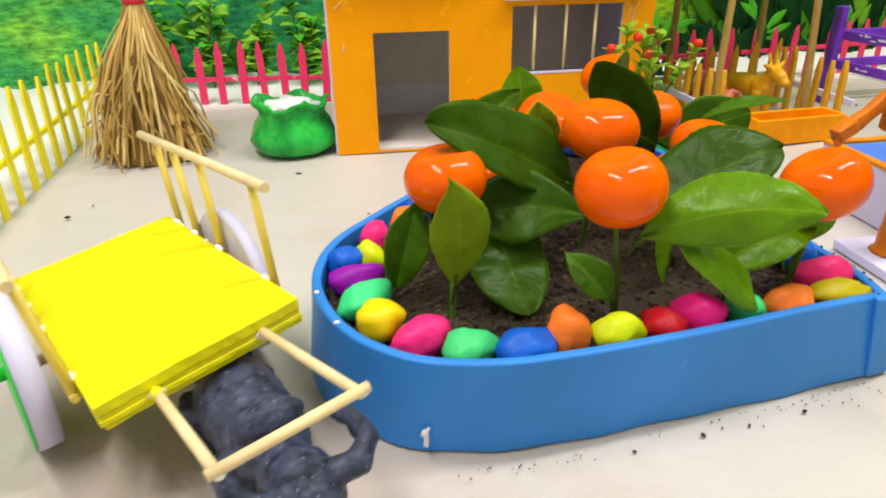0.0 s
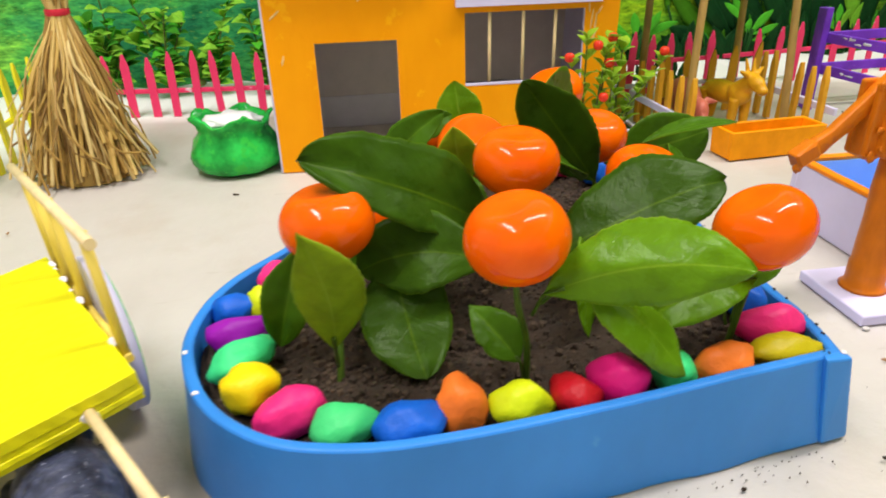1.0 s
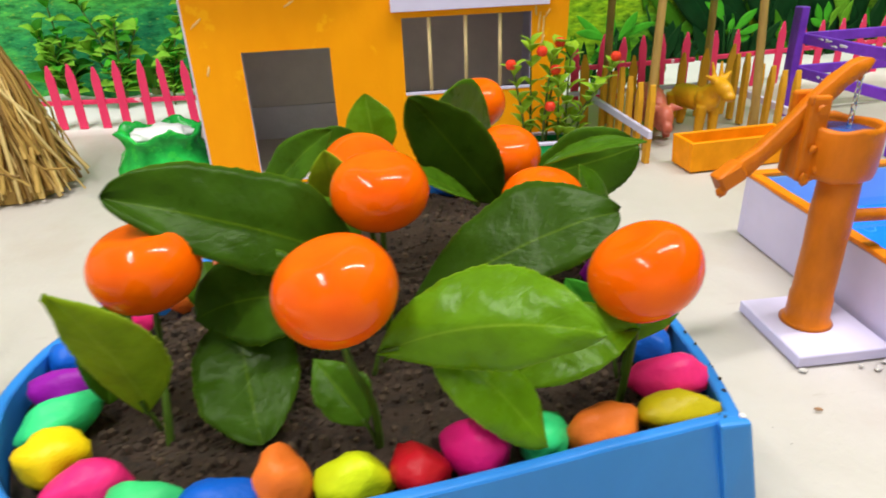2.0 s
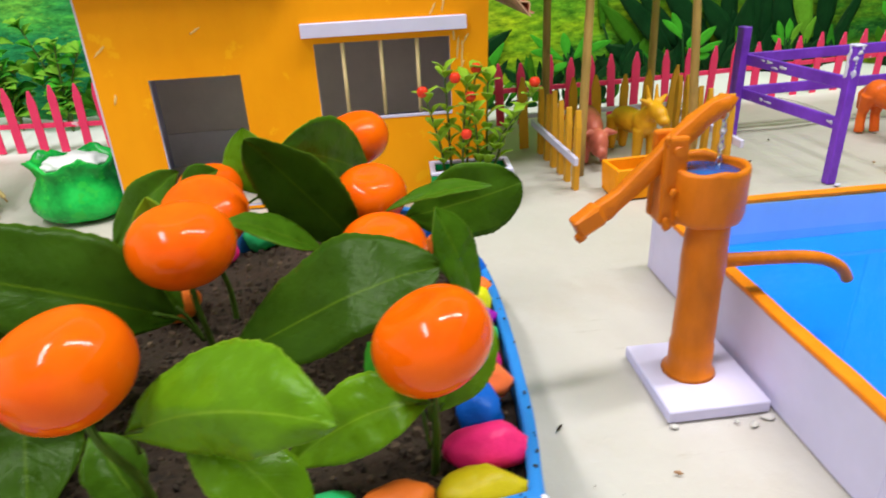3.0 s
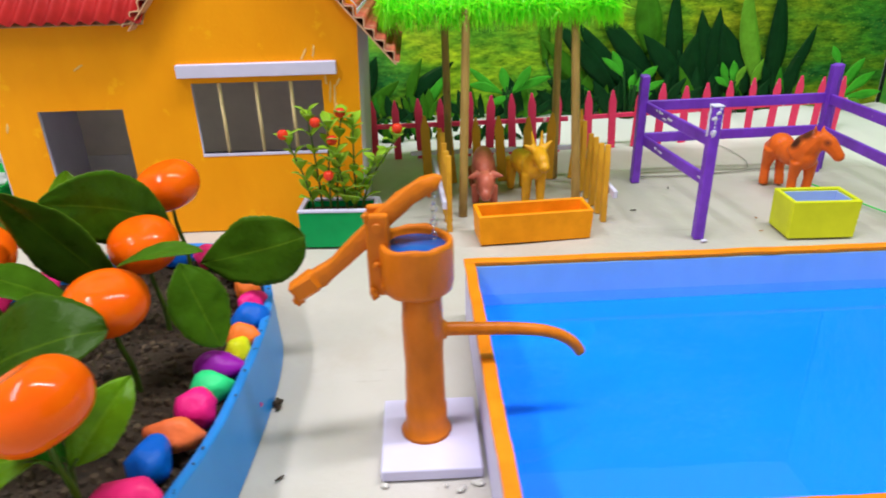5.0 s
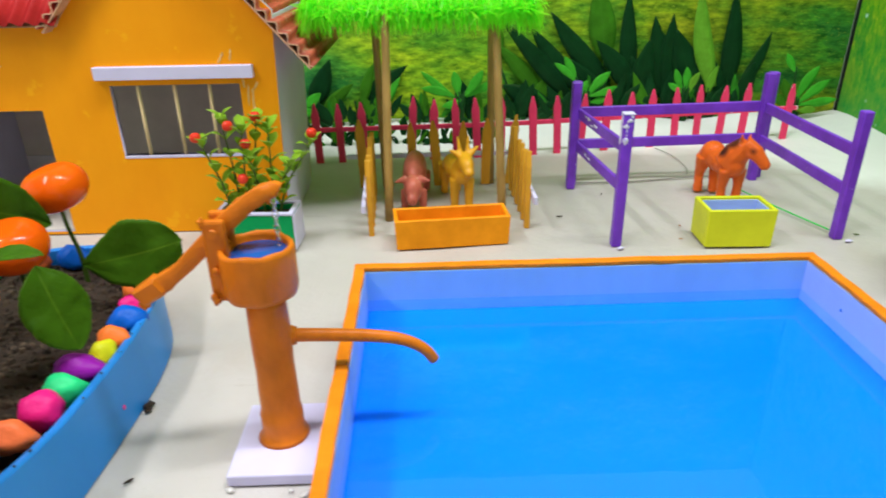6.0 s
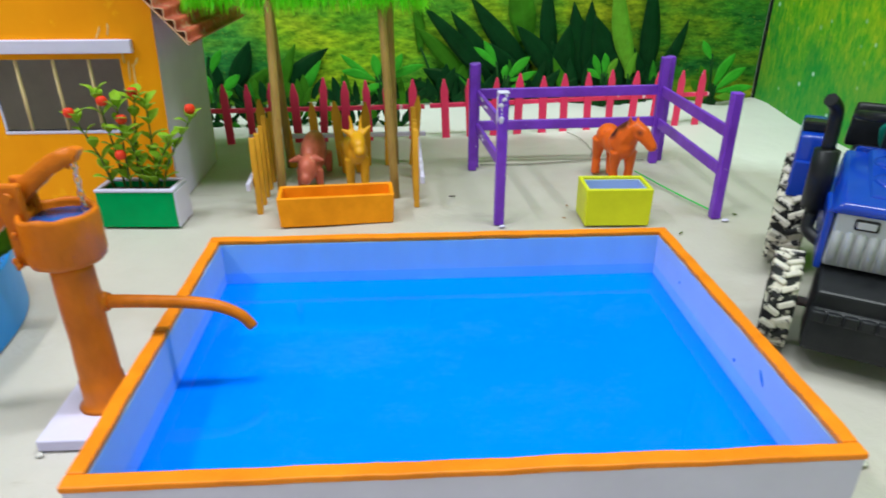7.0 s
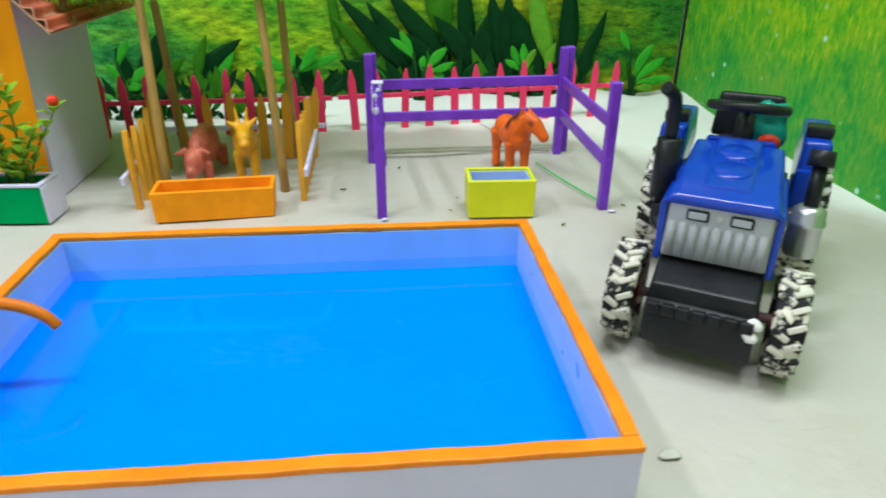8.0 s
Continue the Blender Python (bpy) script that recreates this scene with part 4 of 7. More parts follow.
pc = plant(0.1690, 0.3380, 0.1702, 0.3290, 0.0933, 0.0168, 0.78, (6, 0))
blade(pc, (0.163, 0.332, 0.0650), (0.1290, 0.3165, 0.0890), (0.0905, 0.3060, 0.1075), (0.02, -0.74, 0.68), 0.0150, 0.0205, "leaf_dark", (0.10, 0.06), 0.42, 0.55, 0.04)
leaf(pc, (0.163, 0.337, 0.064), (0.139, 0.362, 0.078), 0.020, (-0.3, -0.6, 0.75), "leaf", 0.1, 0.2)

pd = plant(0.0973, 0.2880, 0.0979, 0.3056, 0.0842, 0.0166, 0.80, (4, -6))
blade(pd, (0.0975, 0.2800, 0.0500), (0.0975, 0.2700, 0.0760), (0.0920, 0.2590, 0.1020), (0.10, -0.92, -0.38), 0.0105, 0.0125, "leaf_olive", (-0.22, -0.15), 0.46, 1.15, 0.07)
leaf(pd, (0.0870, 0.3100, 0.0740), (0.0760, 0.3030, 0.0370), 0.019, (-0.1, -0.95, 0.15), "leaf", 0.10, 0.25)

plant(0.2250, 0.4620, 0.2239, 0.4575, 0.0870, 0.0170, 0.76, (6, -14))

pf = plant(0.1660, 0.3890, 0.1642, 0.3835, 0.0822, 0.0172, 0.72, (30, 4))
blade(pf, (0.2240, 0.3840, 0.0600), (0.2050, 0.3820, 0.0860), (0.1850, 0.3790, 0.1120), (-0.22, -0.95, 0.10), 0.0165, 0.0160, "leaf_dark", (0.06, 0.10), 0.50, 0.60, 0.04, stalk=False)
blade(pf, (0.2100, 0.3660, 0.0690), (0.1955, 0.3560, 0.0830), (0.1785, 0.3525, 0.0910), (0.55, 0.02, 0.83), 0.0120, 0.0120, "leaf", (0.15, 0.15), 0.46, 0.8, 0.06, stalk=False)
leaf(pf, (0.1560, 0.366, 0.0700), (0.1510, 0.362, 0.0985), 0.019, (-0.2, -0.9, 0.3), "leaf_olive", 0.06, 0.2)
blade(pf, (0.1165, 0.4060, 0.0600), (0.1330, 0.4020, 0.0800), (0.1525, 0.4000, 0.0950), (-0.45, -0.75, 0.50), 0.0100, 0.0105, "leaf", (0.12, 0.12), 0.5, 0.7, 0.06, stalk=False)

pg = plant(0.2320, 0.4020, 0.2294, 0.4020, 0.0775, 0.0158, 0.78, (14, 0))
blade(pg, (0.2440, 0.4270, 0.0545), (0.2730, 0.4235, 0.0615), (0.3000, 0.4190, 0.0705), (-0.15, -0.95, 0.22), 0.0175, 0.0190, "leaf", (0.05, -0.05), 0.56, 0.55, 0.06, stalk=False)
blade(pg, (0.2350, 0.3610, 0.0860), (0.2550, 0.3570, 0.0935), (0.2735, 0.3525, 0.0950), (0.02, -0.16, 1.0), 0.0062, 0.0062, "leaf", (0.15, 0.15), 0.5, 0.75, 0.04, stalk=False)
blade(pg, (0.2545, 0.3750, 0.0800), (0.2620, 0.3690, 0.0620), (0.2690, 0.3660, 0.0430), (0.70, -0.58, 0.42), 0.0140, 0.0140, "leaf", (0.05, 0.05), 0.48, 0.65, 0.05, stalk=False)
blade(pg, (0.2290, 0.4370, 0.0740), (0.2130, 0.4120, 0.0920), (0.1950, 0.3860, 0.1035), (0.70, -0.66, 0.05), 0.0165, 0.0165, "leaf", (0.04, 0.04), 0.5, 0.6, 0.04, stalk=False)

ph = plant(0.2350, 0.3540, 0.2330, 0.3508, 0.0752, 0.0164, 0.74, (10, 2))
blade(ph, (0.1790, 0.3190, 0.0550), (0.2190, 0.3120, 0.0780), (0.2500, 0.3160, 0.0845), (-0.25, -0.55, 0.80), 0.0215, 0.0150, "leaf_dark", (0.02, -0.10), 0.42, 0.55, 0.05, stalk=False)
blade(ph, (0.1900, 0.3060, 0.0700), (0.1915, 0.3010, 0.0520), (0.1925, 0.2970, 0.0310), (0.60, -0.76, 0.20), 0.0075, 0.0075, "leaf_light", (0.1, 0.1), 0.5, 0.7, 0.06, stalk=False)

pi_ = plant(0.1500, 0.4590, 0.1490, 0.4570, 0.0672, 0.0160, 0.80, (0, 0))
leaf(pi_, (0.172, 0.461, 0.060), (0.1680, 0.466, 0.0945), 0.029, (-0.1, -0.97, 0.2), "leaf_light", 0.06, 0.2)
leaf(pi_, (0.141, 0.436, 0.0740), (0.1610, 0.430, 0.0850), 0.015, (-0.2, -0.8, 0.5), "leaf", 0.08, 0.2)

pj = plant(0.1200, 0.3420, 0.1215, 0.3400, 0.0690, 0.0130, 0.80, (0, 0))
leaf(pj, (0.112, 0.330, 0.050), (0.1040, 0.343, 0.0660), 0.018, (-0.2, -0.8, 0.5), "leaf", 0.08, 0.2)


# ---- water pump beside the pool ----
def build_pump():
    t = thing("water_pump", "orange painted toy hand water pump on a white base plate", "water pump", pose(0.357, 0.351, 0))
    part("base_plate", box(-0.0195, -0.0258, 0, 0.0225, 0.0210, 0.0056, 0.0008, 2), "foam", t, "white foam board base plate")
    prof = [(0.0001, 0.0058), (0.0112, 0.0058), (0.0100, 0.0072), (0.0090, 0.0085), (0.0091, 0.0140), (0.0090, 0.0190), (0.0084, 0.0200)] + [(0.0083 + 0.0002 * math.sin(k), 0.0200 + 0.0047 * k) for k in range(1, 13)] + [(0.0001, 0.0765)]
    b = lathe(prof, 36)
    for v in b.verts:
        v.co.xy *= 1 + 0.030 * noise.noise(v.co * 120) + 0.016 * noise.noise(v.co * 420)
    part("pipe", b, "pump_orange", t)
    for k, (x, y, z, r) in enumerate(((-0.0185, -0.0030, 0.0760, 0.0022), (-0.0170, -0.0026, 0.0880, 0.0016), (-0.0140, -0.0034, 0.0800, 0.0018), (-0.0495, 0.0020, 0.0718, 0.0026), (-0.0200, -0.0010, 0.1080, 0.0018), (0.0040, 0.0080, 0.1135, 0.0014))):
        part("paint_lump", blob((x, y, z), (r * 0.8, r * 0.55, r * 1.1), 12, 8, None, None, 0.9, 600, k), "pump_orange", t, "rough dried lump of orange paint")
    cup = [(0.0001, 0.0750), (0.0128, 0.0750), (0.0142, 0.0760), (0.0148, 0.0785), (0.0149, 0.0950), (0.0145, 0.0967), (0.0130, 0.0967), (0.0126, 0.0950), (0.0125, 0.0880), (0.0001, 0.0880)]
    b = lathe(cup, 36)
    for v in b.verts:
        v.co *= 1 + 0.012 * noise.noise(v.co * 170)
        v.co.x -= 0.0015
        v.co.y += 0.0030
    part("cup", smooth(b), "pump_orange", t)
    b = lathe([(0.0001, 0.0932), (0.0124, 0.0932), (0.0124, 0.0922), (0.0001, 0.0922)], 28)
    bmesh.ops.translate(b, verts=b.verts[:], vec=(-0.0015, 0.0030, 0))
    part("blue_liner", b, "pump_film", t, "shiny blue film inside the cup")
    for k, y in enumerate((0.0005, 0.0105)):
        part("bracket", box(-0.0205, y - 0.0018, 0.0745, -0.0115, y + 0.0018, 0.1085, 0.0012, 2), "pump_orange", t)
    part("pivot_pin", tube([(-0.0160, -0.0030, 0.1035), (-0.0160, 0.0150, 0.1035)], 0.0018, 10), "pump_orange", t)
    arm = spline([(-0.0475, 0.0035, 0.0765), (-0.0330, 0.005, 0.0860), (-0.0160, 0.0060, 0.1020), (-0.0040, 0.0080, 0.1120), (0.0055, 0.0100, 0.1170), (0.0085, 0.0105, 0.1165)], 5)
    b = bmesh.new()
    rows = []
    for i, p in enumerate(arm):
        d = (arm[min(i + 1, len(arm) - 1)] - arm[max(i - 1, 0)]).normalized()
        n = d.cross(Vector((0, 1, 0))).normalized()
        u = i / (len(arm) - 1)
        w, h = 0.0025, 0.0025 + 0.0012 * math.sin(math.pi * min(1, u * 1.1)) + (0.0008 if u < 0.15 else 0)
        rows.append([b.verts.new(p + Vector((0, sy * w, 0)) + n * sz * h + Vector((0, 0, 0.0008 * noise.noise(p * 260 + Vector((0, sy * 2, sz * 2)))))) for sy, sz in ((-1, -0.86), (-0.86, -1), (0.86, -1), (1, -0.86), (1, 0.86), (0.86, 1), (-0.86, 1), (-1, 0.86))])
    for r0, r1 in zip(rows, rows[1:]):
        for j in range(8):
            b.faces.new((r0[j], r0[(j + 1) % 8], r1[(j + 1) % 8], r1[j])).smooth = True
    b.faces.new(rows[0][::-1])
    b.faces.new(rows[-1])
    bmesh.ops.recalc_face_normals(b, faces=b.faces[:])
    part("handle", b, "pump_orange", t)
    g = beam((-0.0515, 0.0033, 0.0745), (-0.0415, 0.0042, 0.0805), 0.0076, 0.0084, 0.0012)
    for v in g.verts:
        v.co += Vector((0, 0, 0.0012 * noise.noise(v.co * 400)))
    part("grip_end", g, "pump_orange", t)
    part("hinge_block", box(-0.0195, -0.0012, 0.0735, -0.0120, 0.0122, 0.0960, 0.0016, 2), "pump_orange", t)
    sp = spline([(0.0065, 0.0030, 0.0545), (0.0150, 0.0032, 0.0545), (0.0400, 0.0036, 0.0530), (0.0540, 0.0038, 0.0505), (0.0630, 0.0040, 0.0455), (0.0675, 0.0042, 0.0395)], 5)
    part("spout", tube(sp, [0.0031 - 0.0008 * i / len(sp) for i in range(len(sp))], 12), "pump_orange", t)
    part("spout_flange", tube([(0.0060, 0.0030, 0.0545), (0.0098, 0.0030, 0.0545)], [0.0050, 0.0038], 14), "pump_orange", t)
    ch = part("chain", bmesh.new(), "metal", t, "thin bright metal chain")
    b = bmesh.new()
    for k in range(8):
        ring = [(0.0010 * math.cos(a), 0, 0.0018 * math.sin(a)) for a in [j * math.tau / 10 for j in range(11)]]
        link = tube(ring, 0.00035, 6, None, False)
        link.transform(pose(0.0060, 0.0095, 0.1125 - 0.0030 * k, 0, 0, 90 * (k % 2)))
        join(b, link)
    b.to_mesh(ch.data)
    b.free()


build_pump()
for k, (x, y, l) in enumerate(((0.3770, 0.3225, 0.0028), (0.3705, 0.3195, 0.0022), (0.3640, 0.3220, 0.0014), (0.3390, 0.3235, 0.0018), (0.6740, 0.3005, 0.0042))):
    b = blob((0, 0, 0), (l, l * 0.7, 0.0007), 18, 8, None, None, 0.7, 350, k * 3.1)
    ob = part("glue_drop", b, "glue")
    ob.matrix_world = pose(x, y, 0.0003, 0, 0, 50 * k)
    tagged(ob, "clear dried glue drop on the pale sheet", "glue", "glue drops on the sheet")


# ---- pool ----
def build_pool():
    t = thing("pool", "lavender board pool with an orange painted rim", "pool", pose(0.5125, 0.363, 0))
    x0, x1, y0, y1, w, h = -0.1306, 0.1325, -0.0970, 0.0908, 0.005, 0.0355
    part("side_panel", box(x0, y0, 0, x1, y0 + w, h, 0.0003), "foam", t)
    part("side_panel", box(x0, y1 - w, 0, x1, y1, h, 0.0003), "foam", t)
    part("side_panel", box(x0, y0 + w, 0, x0 + w, y1 - w, h, 0.0003), "foam", t)
    part("side_panel", box(x1 - w, y0 + w, 0, x1, y1 - w, h, 0.0003), "foam", t)
    f = 0.0006
    part("liner", box(x0 + w + f, y1 - w - f, 0.0036, x1 - w - f, y1 - w, h, 0.0001), "pool_wall", t, "pale blue film on the inner wall")
    part("liner", box(x0 + w + f, y0 + w, 0.0036, x1 - w - f, y0 + w + f, h, 0.0001), "pool_wall", t, "pale blue film on the inner wall")
    part("liner", box(x0 + w, y0 + w, 0.0036, x0 + w + f, y1 - w, h, 0.0001), "lavender", t, "pale lavender film on the inner wall")
    part("liner", box(x1 - w - f, y0 + w, 0.0036, x1 - w, y1 - w, h, 0.0001), "lavender", t, "pale lavender film on the inner wall")
    e = 0.0006
    for a in ((x0 - e, y0 - e, x1 + e, y0 + w + 0.0004), (x0 - e, y1 - w - 0.0004, x1 + e, y1 + e), (x0 - e, y0 + w + 0.0006, x0 + w + 0.0004, y1 - w - 0.0006), (x1 - w - 0.0004, y0 + w + 0.0006, x1 + e, y1 - w - 0.0006)):
        g = box(a[0], a[1], h + 0.0002, a[2], a[3], h + 0.0028, 0.0006, 2)
        bmesh.ops.subdivide_edges(g, edges=[q for q in g.edges if q.calc_length() > 0.05], cuts=60)
        for v in g.verts:
            v.co += Vector((0.0005 * noise.noise(v.co * 60), 0.0005 * noise.noise(v.co * 60 + Vector((7, 0, 0))), 0.0004 * noise.noise(v.co * 45 + Vector((0, 9, 0))))) + 0.00025 * Vector((noise.noise(v.co * 260), noise.noise(v.co * 240 + Vector((3, 0, 0))), 0))
        part("rim_strip", g, "orange", t, "orange painted rim strip")
    part("rim_smudge", box(x0 - 0.0004, -0.0085, h + 0.0029, x0 + w, -0.0045, h + 0.0033, 0.0001), "rim_brown", t, "dark brown smudge on the rim")
    for y, z, l, turn in ((-0.0405, 0.0270, 0.0075, 50), (-0.0180, 0.0205, 0.0020, 20), (0.0480, 0.0245, 0.0018, 70)):
        part("blue_smear", blob((0, 0, 0), (0.00025, l * 0.5, 0.0009), 10, 8), "pool_blue", t, "blue paint smear on the inner wall").matrix_local = pose(x1 - w - 0.0007, y, z, turn, 0, 0)
    part("pool_bottom", box(x0 + w, y0 + w, 0.0005, x1 - w, y1 - w, 0.0035, 0), "pool_blue", t, "bright blue pool bottom")
    b = bmesh.new()
    nx = 24
    g = [[b.verts.new((x0 + w + (x1 - x0 - 2 * w) * i / nx, y0 + w + (y1 - y0 - 2 * w) * j / nx, 0.0175)) for j in range(nx + 1)] for i in range(nx + 1)]
    for i in range(nx):
        for j in range(nx):
            b.faces.new((g[i][j], g[i + 1][j], g[i + 1][j + 1], g[i][j + 1])).smooth = True
    wtr = tagged(part("water", b, "water"), "still clear water filling the blue pool", "water", kind="structure")
    wtr.matrix_world = pose(0.5125, 0.363, 0)
    wtr.visible_shadow = False


build_pool()


# ---- house ----
def wall_with_holes(outline, holes, y0, y1):
    """An upright wall in the xz plane between y0 and y1; outline and holes run round as (x, z)."""
    cu = bpy.data.curves.new("tmp", "CURVE")
    cu.dimensions, cu.fill_mode, cu.extrude = "2D", "BOTH", (y1 - y0) / 2
    for loop in [outline] + holes:
        s = cu.splines.new("POLY")
        s.points.add(len(loop) - 1)
        for p, (x, z) in zip(s.points, loop):
            p.co = (x, z, 0, 1)
        s.use_cyclic_u = True
    tmp = bpy.data.objects.new("tmp", cu)
    me = bpy.data.meshes.new_from_object(tmp)
    bpy.data.objects.remove(tmp)
    b = bmesh.new()
    b.from_mesh(me)
    bpy.data.meshes.remove(me)
    b.transform(pose(0, (y0 + y1) / 2, 0, 90, 0, 0))
    bmesh.ops.remove_doubles(b, verts=b.verts[:], dist=1e-6)
    bmesh.ops.recalc_face_normals(b, faces=b.faces[:])
    return b


def rect(x0, z0, x1, z1):
    return [(x0, z0), (x1, z0), (x1, z1), (x0, z1)]


def corrugated(width, length, pitch, amp, thick=0.0012):
    """A corrugated sheet: flutes run along y, waves along x."""
    b = bmesh.new()
    n = int(width / pitch * 8)
    rows = []
    for side in (0, 1):
        for y in (0, length * 0.5, length):
            rows.append([b.verts.new((width * i / n, y, amp * math.sin(i / 8 * math.tau) - side * thick)) for i in range(n + 1)])
    for k in (0, 1, 3, 4):
        for i in range(n):
            q = (rows[k][i], rows[k][i + 1], rows[k + 1][i + 1], rows[k + 1][i])
            b.faces.new(q if k < 2 else q[::-1]).smooth = True
    for i in range(n):
        b.faces.new((rows[0][i], rows[3][i], rows[3][i + 1], rows[0][i + 1]))
        b.faces.new((rows[2][i + 1], rows[5][i + 1], rows[5][i], rows[2][i]))
    for e in (0, n):
        for k in (0, 1):
            b.faces.new((rows[k][e], rows[k + 1][e], rows[k + 4][e], rows[k + 3][e]))
    bmesh.ops.recalc_face_normals(b, faces=b.faces[:])
    return b


def build_house():
    X, Y = 0.18, 0.60
    t = thing("house", "orange painted toy farmhouse with a red corrugated roof", "house", pose(X, Y, 0))
    at = pose(-X, -Y, 0)
    apex, top, right = 0.2440, 0.2420, 0.3140
    outline = [(0.050, 0.0), (right, 0.0), (right + 0.005, 0.163), (apex, top), (0.172, 0.160), (0.050, 0.159)]
    door, window = rect(0.0858, 0.002, 0.1464, 0.0972), rect(0.1978, 0.0622, 0.2904, 0.1138)
    b = wall_with_holes([(max(x, 0.0516), z) for x, z in outline], [door, window], 0.600, 0.6008)
    b.transform(at)
    part("front_face", b, "orange_wall", t, "brushed orange front wall face")
    b = wall_with_holes(outline, [door, window], 0.6010, 0.6048)
    b.transform(at)
    part("front_wall", b, "foam", t)
    for name, a in (("left_wall", (0.0502, 0.605, 0, 0.0546, 0.716, 0.154)), ("back_wall", (0.0502, 0.7162, 0, right, 0.7205, 0.160)), ("inner_floor", (0.0548, 0.605, 0.0003, right - 0.0048, 0.716, 0.0018)), ("inner_ceiling", (0.0548, 0.605, 0.1515, right - 0.0048, 0.716, 0.1540))):
        part(name, box(*a, 0.0002, 1, None, at), "foam" if name == "left_wall" else "inside", t)
    b = hexa([(right - 0.0046, 0.605, 0), (right, 0.605, 0), (right, 0.716, 0), (right - 0.0046, 0.716, 0), (right + 0.0003, 0.605, 0.160), (right + 0.0049, 0.605, 0.160), (right + 0.0049, 0.716, 0.160), (right + 0.0003, 0.716, 0.160)], 0.0002)
    b.transform(at)
    part("right_wall", b, "foam", t)
    w = part("window", box(0.1978, 0.5996, 0.0600, 0.2904, 0.6050, 0.0622, 0.0003, 1, None, at), "foam", t, "barred window with thin wooden sticks")
    for x in (0.2170, 0.2430, 0.2680):
        part("window_bar", tube([(x - X, 0.0020, 0.0600), (x - X, 0.0020, 0.1150)], 0.00135, 8), "skewer", w)
    # white strip over the lowest part of the inner back wall
    part("skirting_strip", box(0.0550, 0.7140, 0.0020, right - 0.0050, 0.7160, 0.0310, 0.0003, 1, None, at), "chalk", t, "white strip along the foot of the inner back wall")
    part("lintel", box(0.1905, 0.5945, 0.1185, 0.3020, 0.6000, 0.1275, 0.0004, 1, None, at), "foam", t, "white strip above the window")
    # left wing: flutes run up the slope
    b = corrugated(0.137, 0.100, 0.0105, 0.0017)
    r = part("roof_wing", b, "roof_red", t, "red painted corrugated lean-to roof")
    r.matrix_local = at @ pose(0.040, 0.587, 0.1585, 38, 0, 0)
    part("roof_wing_board", box(0.0, 0.0, -0.0036, 0.137, 0.100, -0.0030, 0, 1, None, at @ pose(0.040, 0.587, 0.1585, 38, 0, 0)), "cut_edge", t)
    # gable wing: flutes run along the ridge
    slope = math.degrees(math.atan2(0.118, 0.1020))
    length = 0.158
    for side in (1, -1):
        wdt = length if side == 1 else 0.122
        b = corrugated(wdt, 0.172, 0.0098, 0.0019)
        if side == -1:
            bmesh.ops.scale(b, vec=(-1, 1, 1), verts=b.verts[:])
            bmesh.ops.reverse_faces(b, faces=b.faces[:])
        r = part("roof_slope", b, "roof_worn" if side == 1 else "roof_red", t, "worn red corrugated roof slope")
        r.data.materials.append(M["flute"])
        for f in r.data.polygons:
            if abs(f.normal.y) > 0.9:
                f.material_index = 1
        r.matrix_local = at @ pose(apex, 0.588, 0.2465, 0, side * slope, 0)
        part("roof_liner", box(0.0 if side == 1 else -wdt, 0.0, -0.0040, wdt if side == 1 else 0.0, 0.172, -0.0032, 0), "flute", t, "flat cardboard liner under the flutes").matrix_local = at @ pose(apex, 0.588, 0.2465, 0, side * slope, 0)
    for x, z, l, r in ((0.2800, 0.1325, 0.010, 62), (0.2868, 0.1340, 0.012, 78), (0.2960, 0.1060, 0.016, 84), (0.2985, 0.0930, 0.010, 70), (0.1220, 0.1270, 0.008, 30), (0.2935, 0.1140, 0.009, 95), (0.2990, 0.1010, 0.020, 88), (0.3020, 0.1120, 0.008, 60), (0.0600, 0.1180, 0.010, 40), (0.0620, 0.0860, 0.008, 75)):
        part("scuff", blob((0, 0, 0), (l * 0.45, 0.0003, 0.0007), 18, 8, None, None, 0.9, 900, x * 77), "cream", t, "pale scuff in the orange paint").matrix_local = at @ pose(x, 0.5999, z, 0, -r, 0)


build_house()


# ---- fences ----
def pale(h, w, d, point=0.012):
    """A flat picket with a pointed top, its foot at the origin."""
    b = bmesh.new()
    prof = [(-w / 2, 0), (w / 2, 0), (w / 2, h - point), (w * 0.12, h), (-w * 0.12, h), (-w / 2, h - point)]
    f = [b.verts.new((x, -d / 2, z)) for x, z in prof]
    k = [b.verts.new((x, d / 2, z)) for x, z in prof]
    b.faces.new(f)
    b.faces.new(k[::-1])
    for i in range(6):
        b.faces.new((f[i], k[i], k[(i + 1) % 6], f[(i + 1) % 6]))
    bmesh.ops.recalc_face_normals(b, faces=b.faces[:])
    bmesh.ops.bevel(b, geom=b.edges[:], offset=0.0004, segments=1, affect="EDGES")
    return b


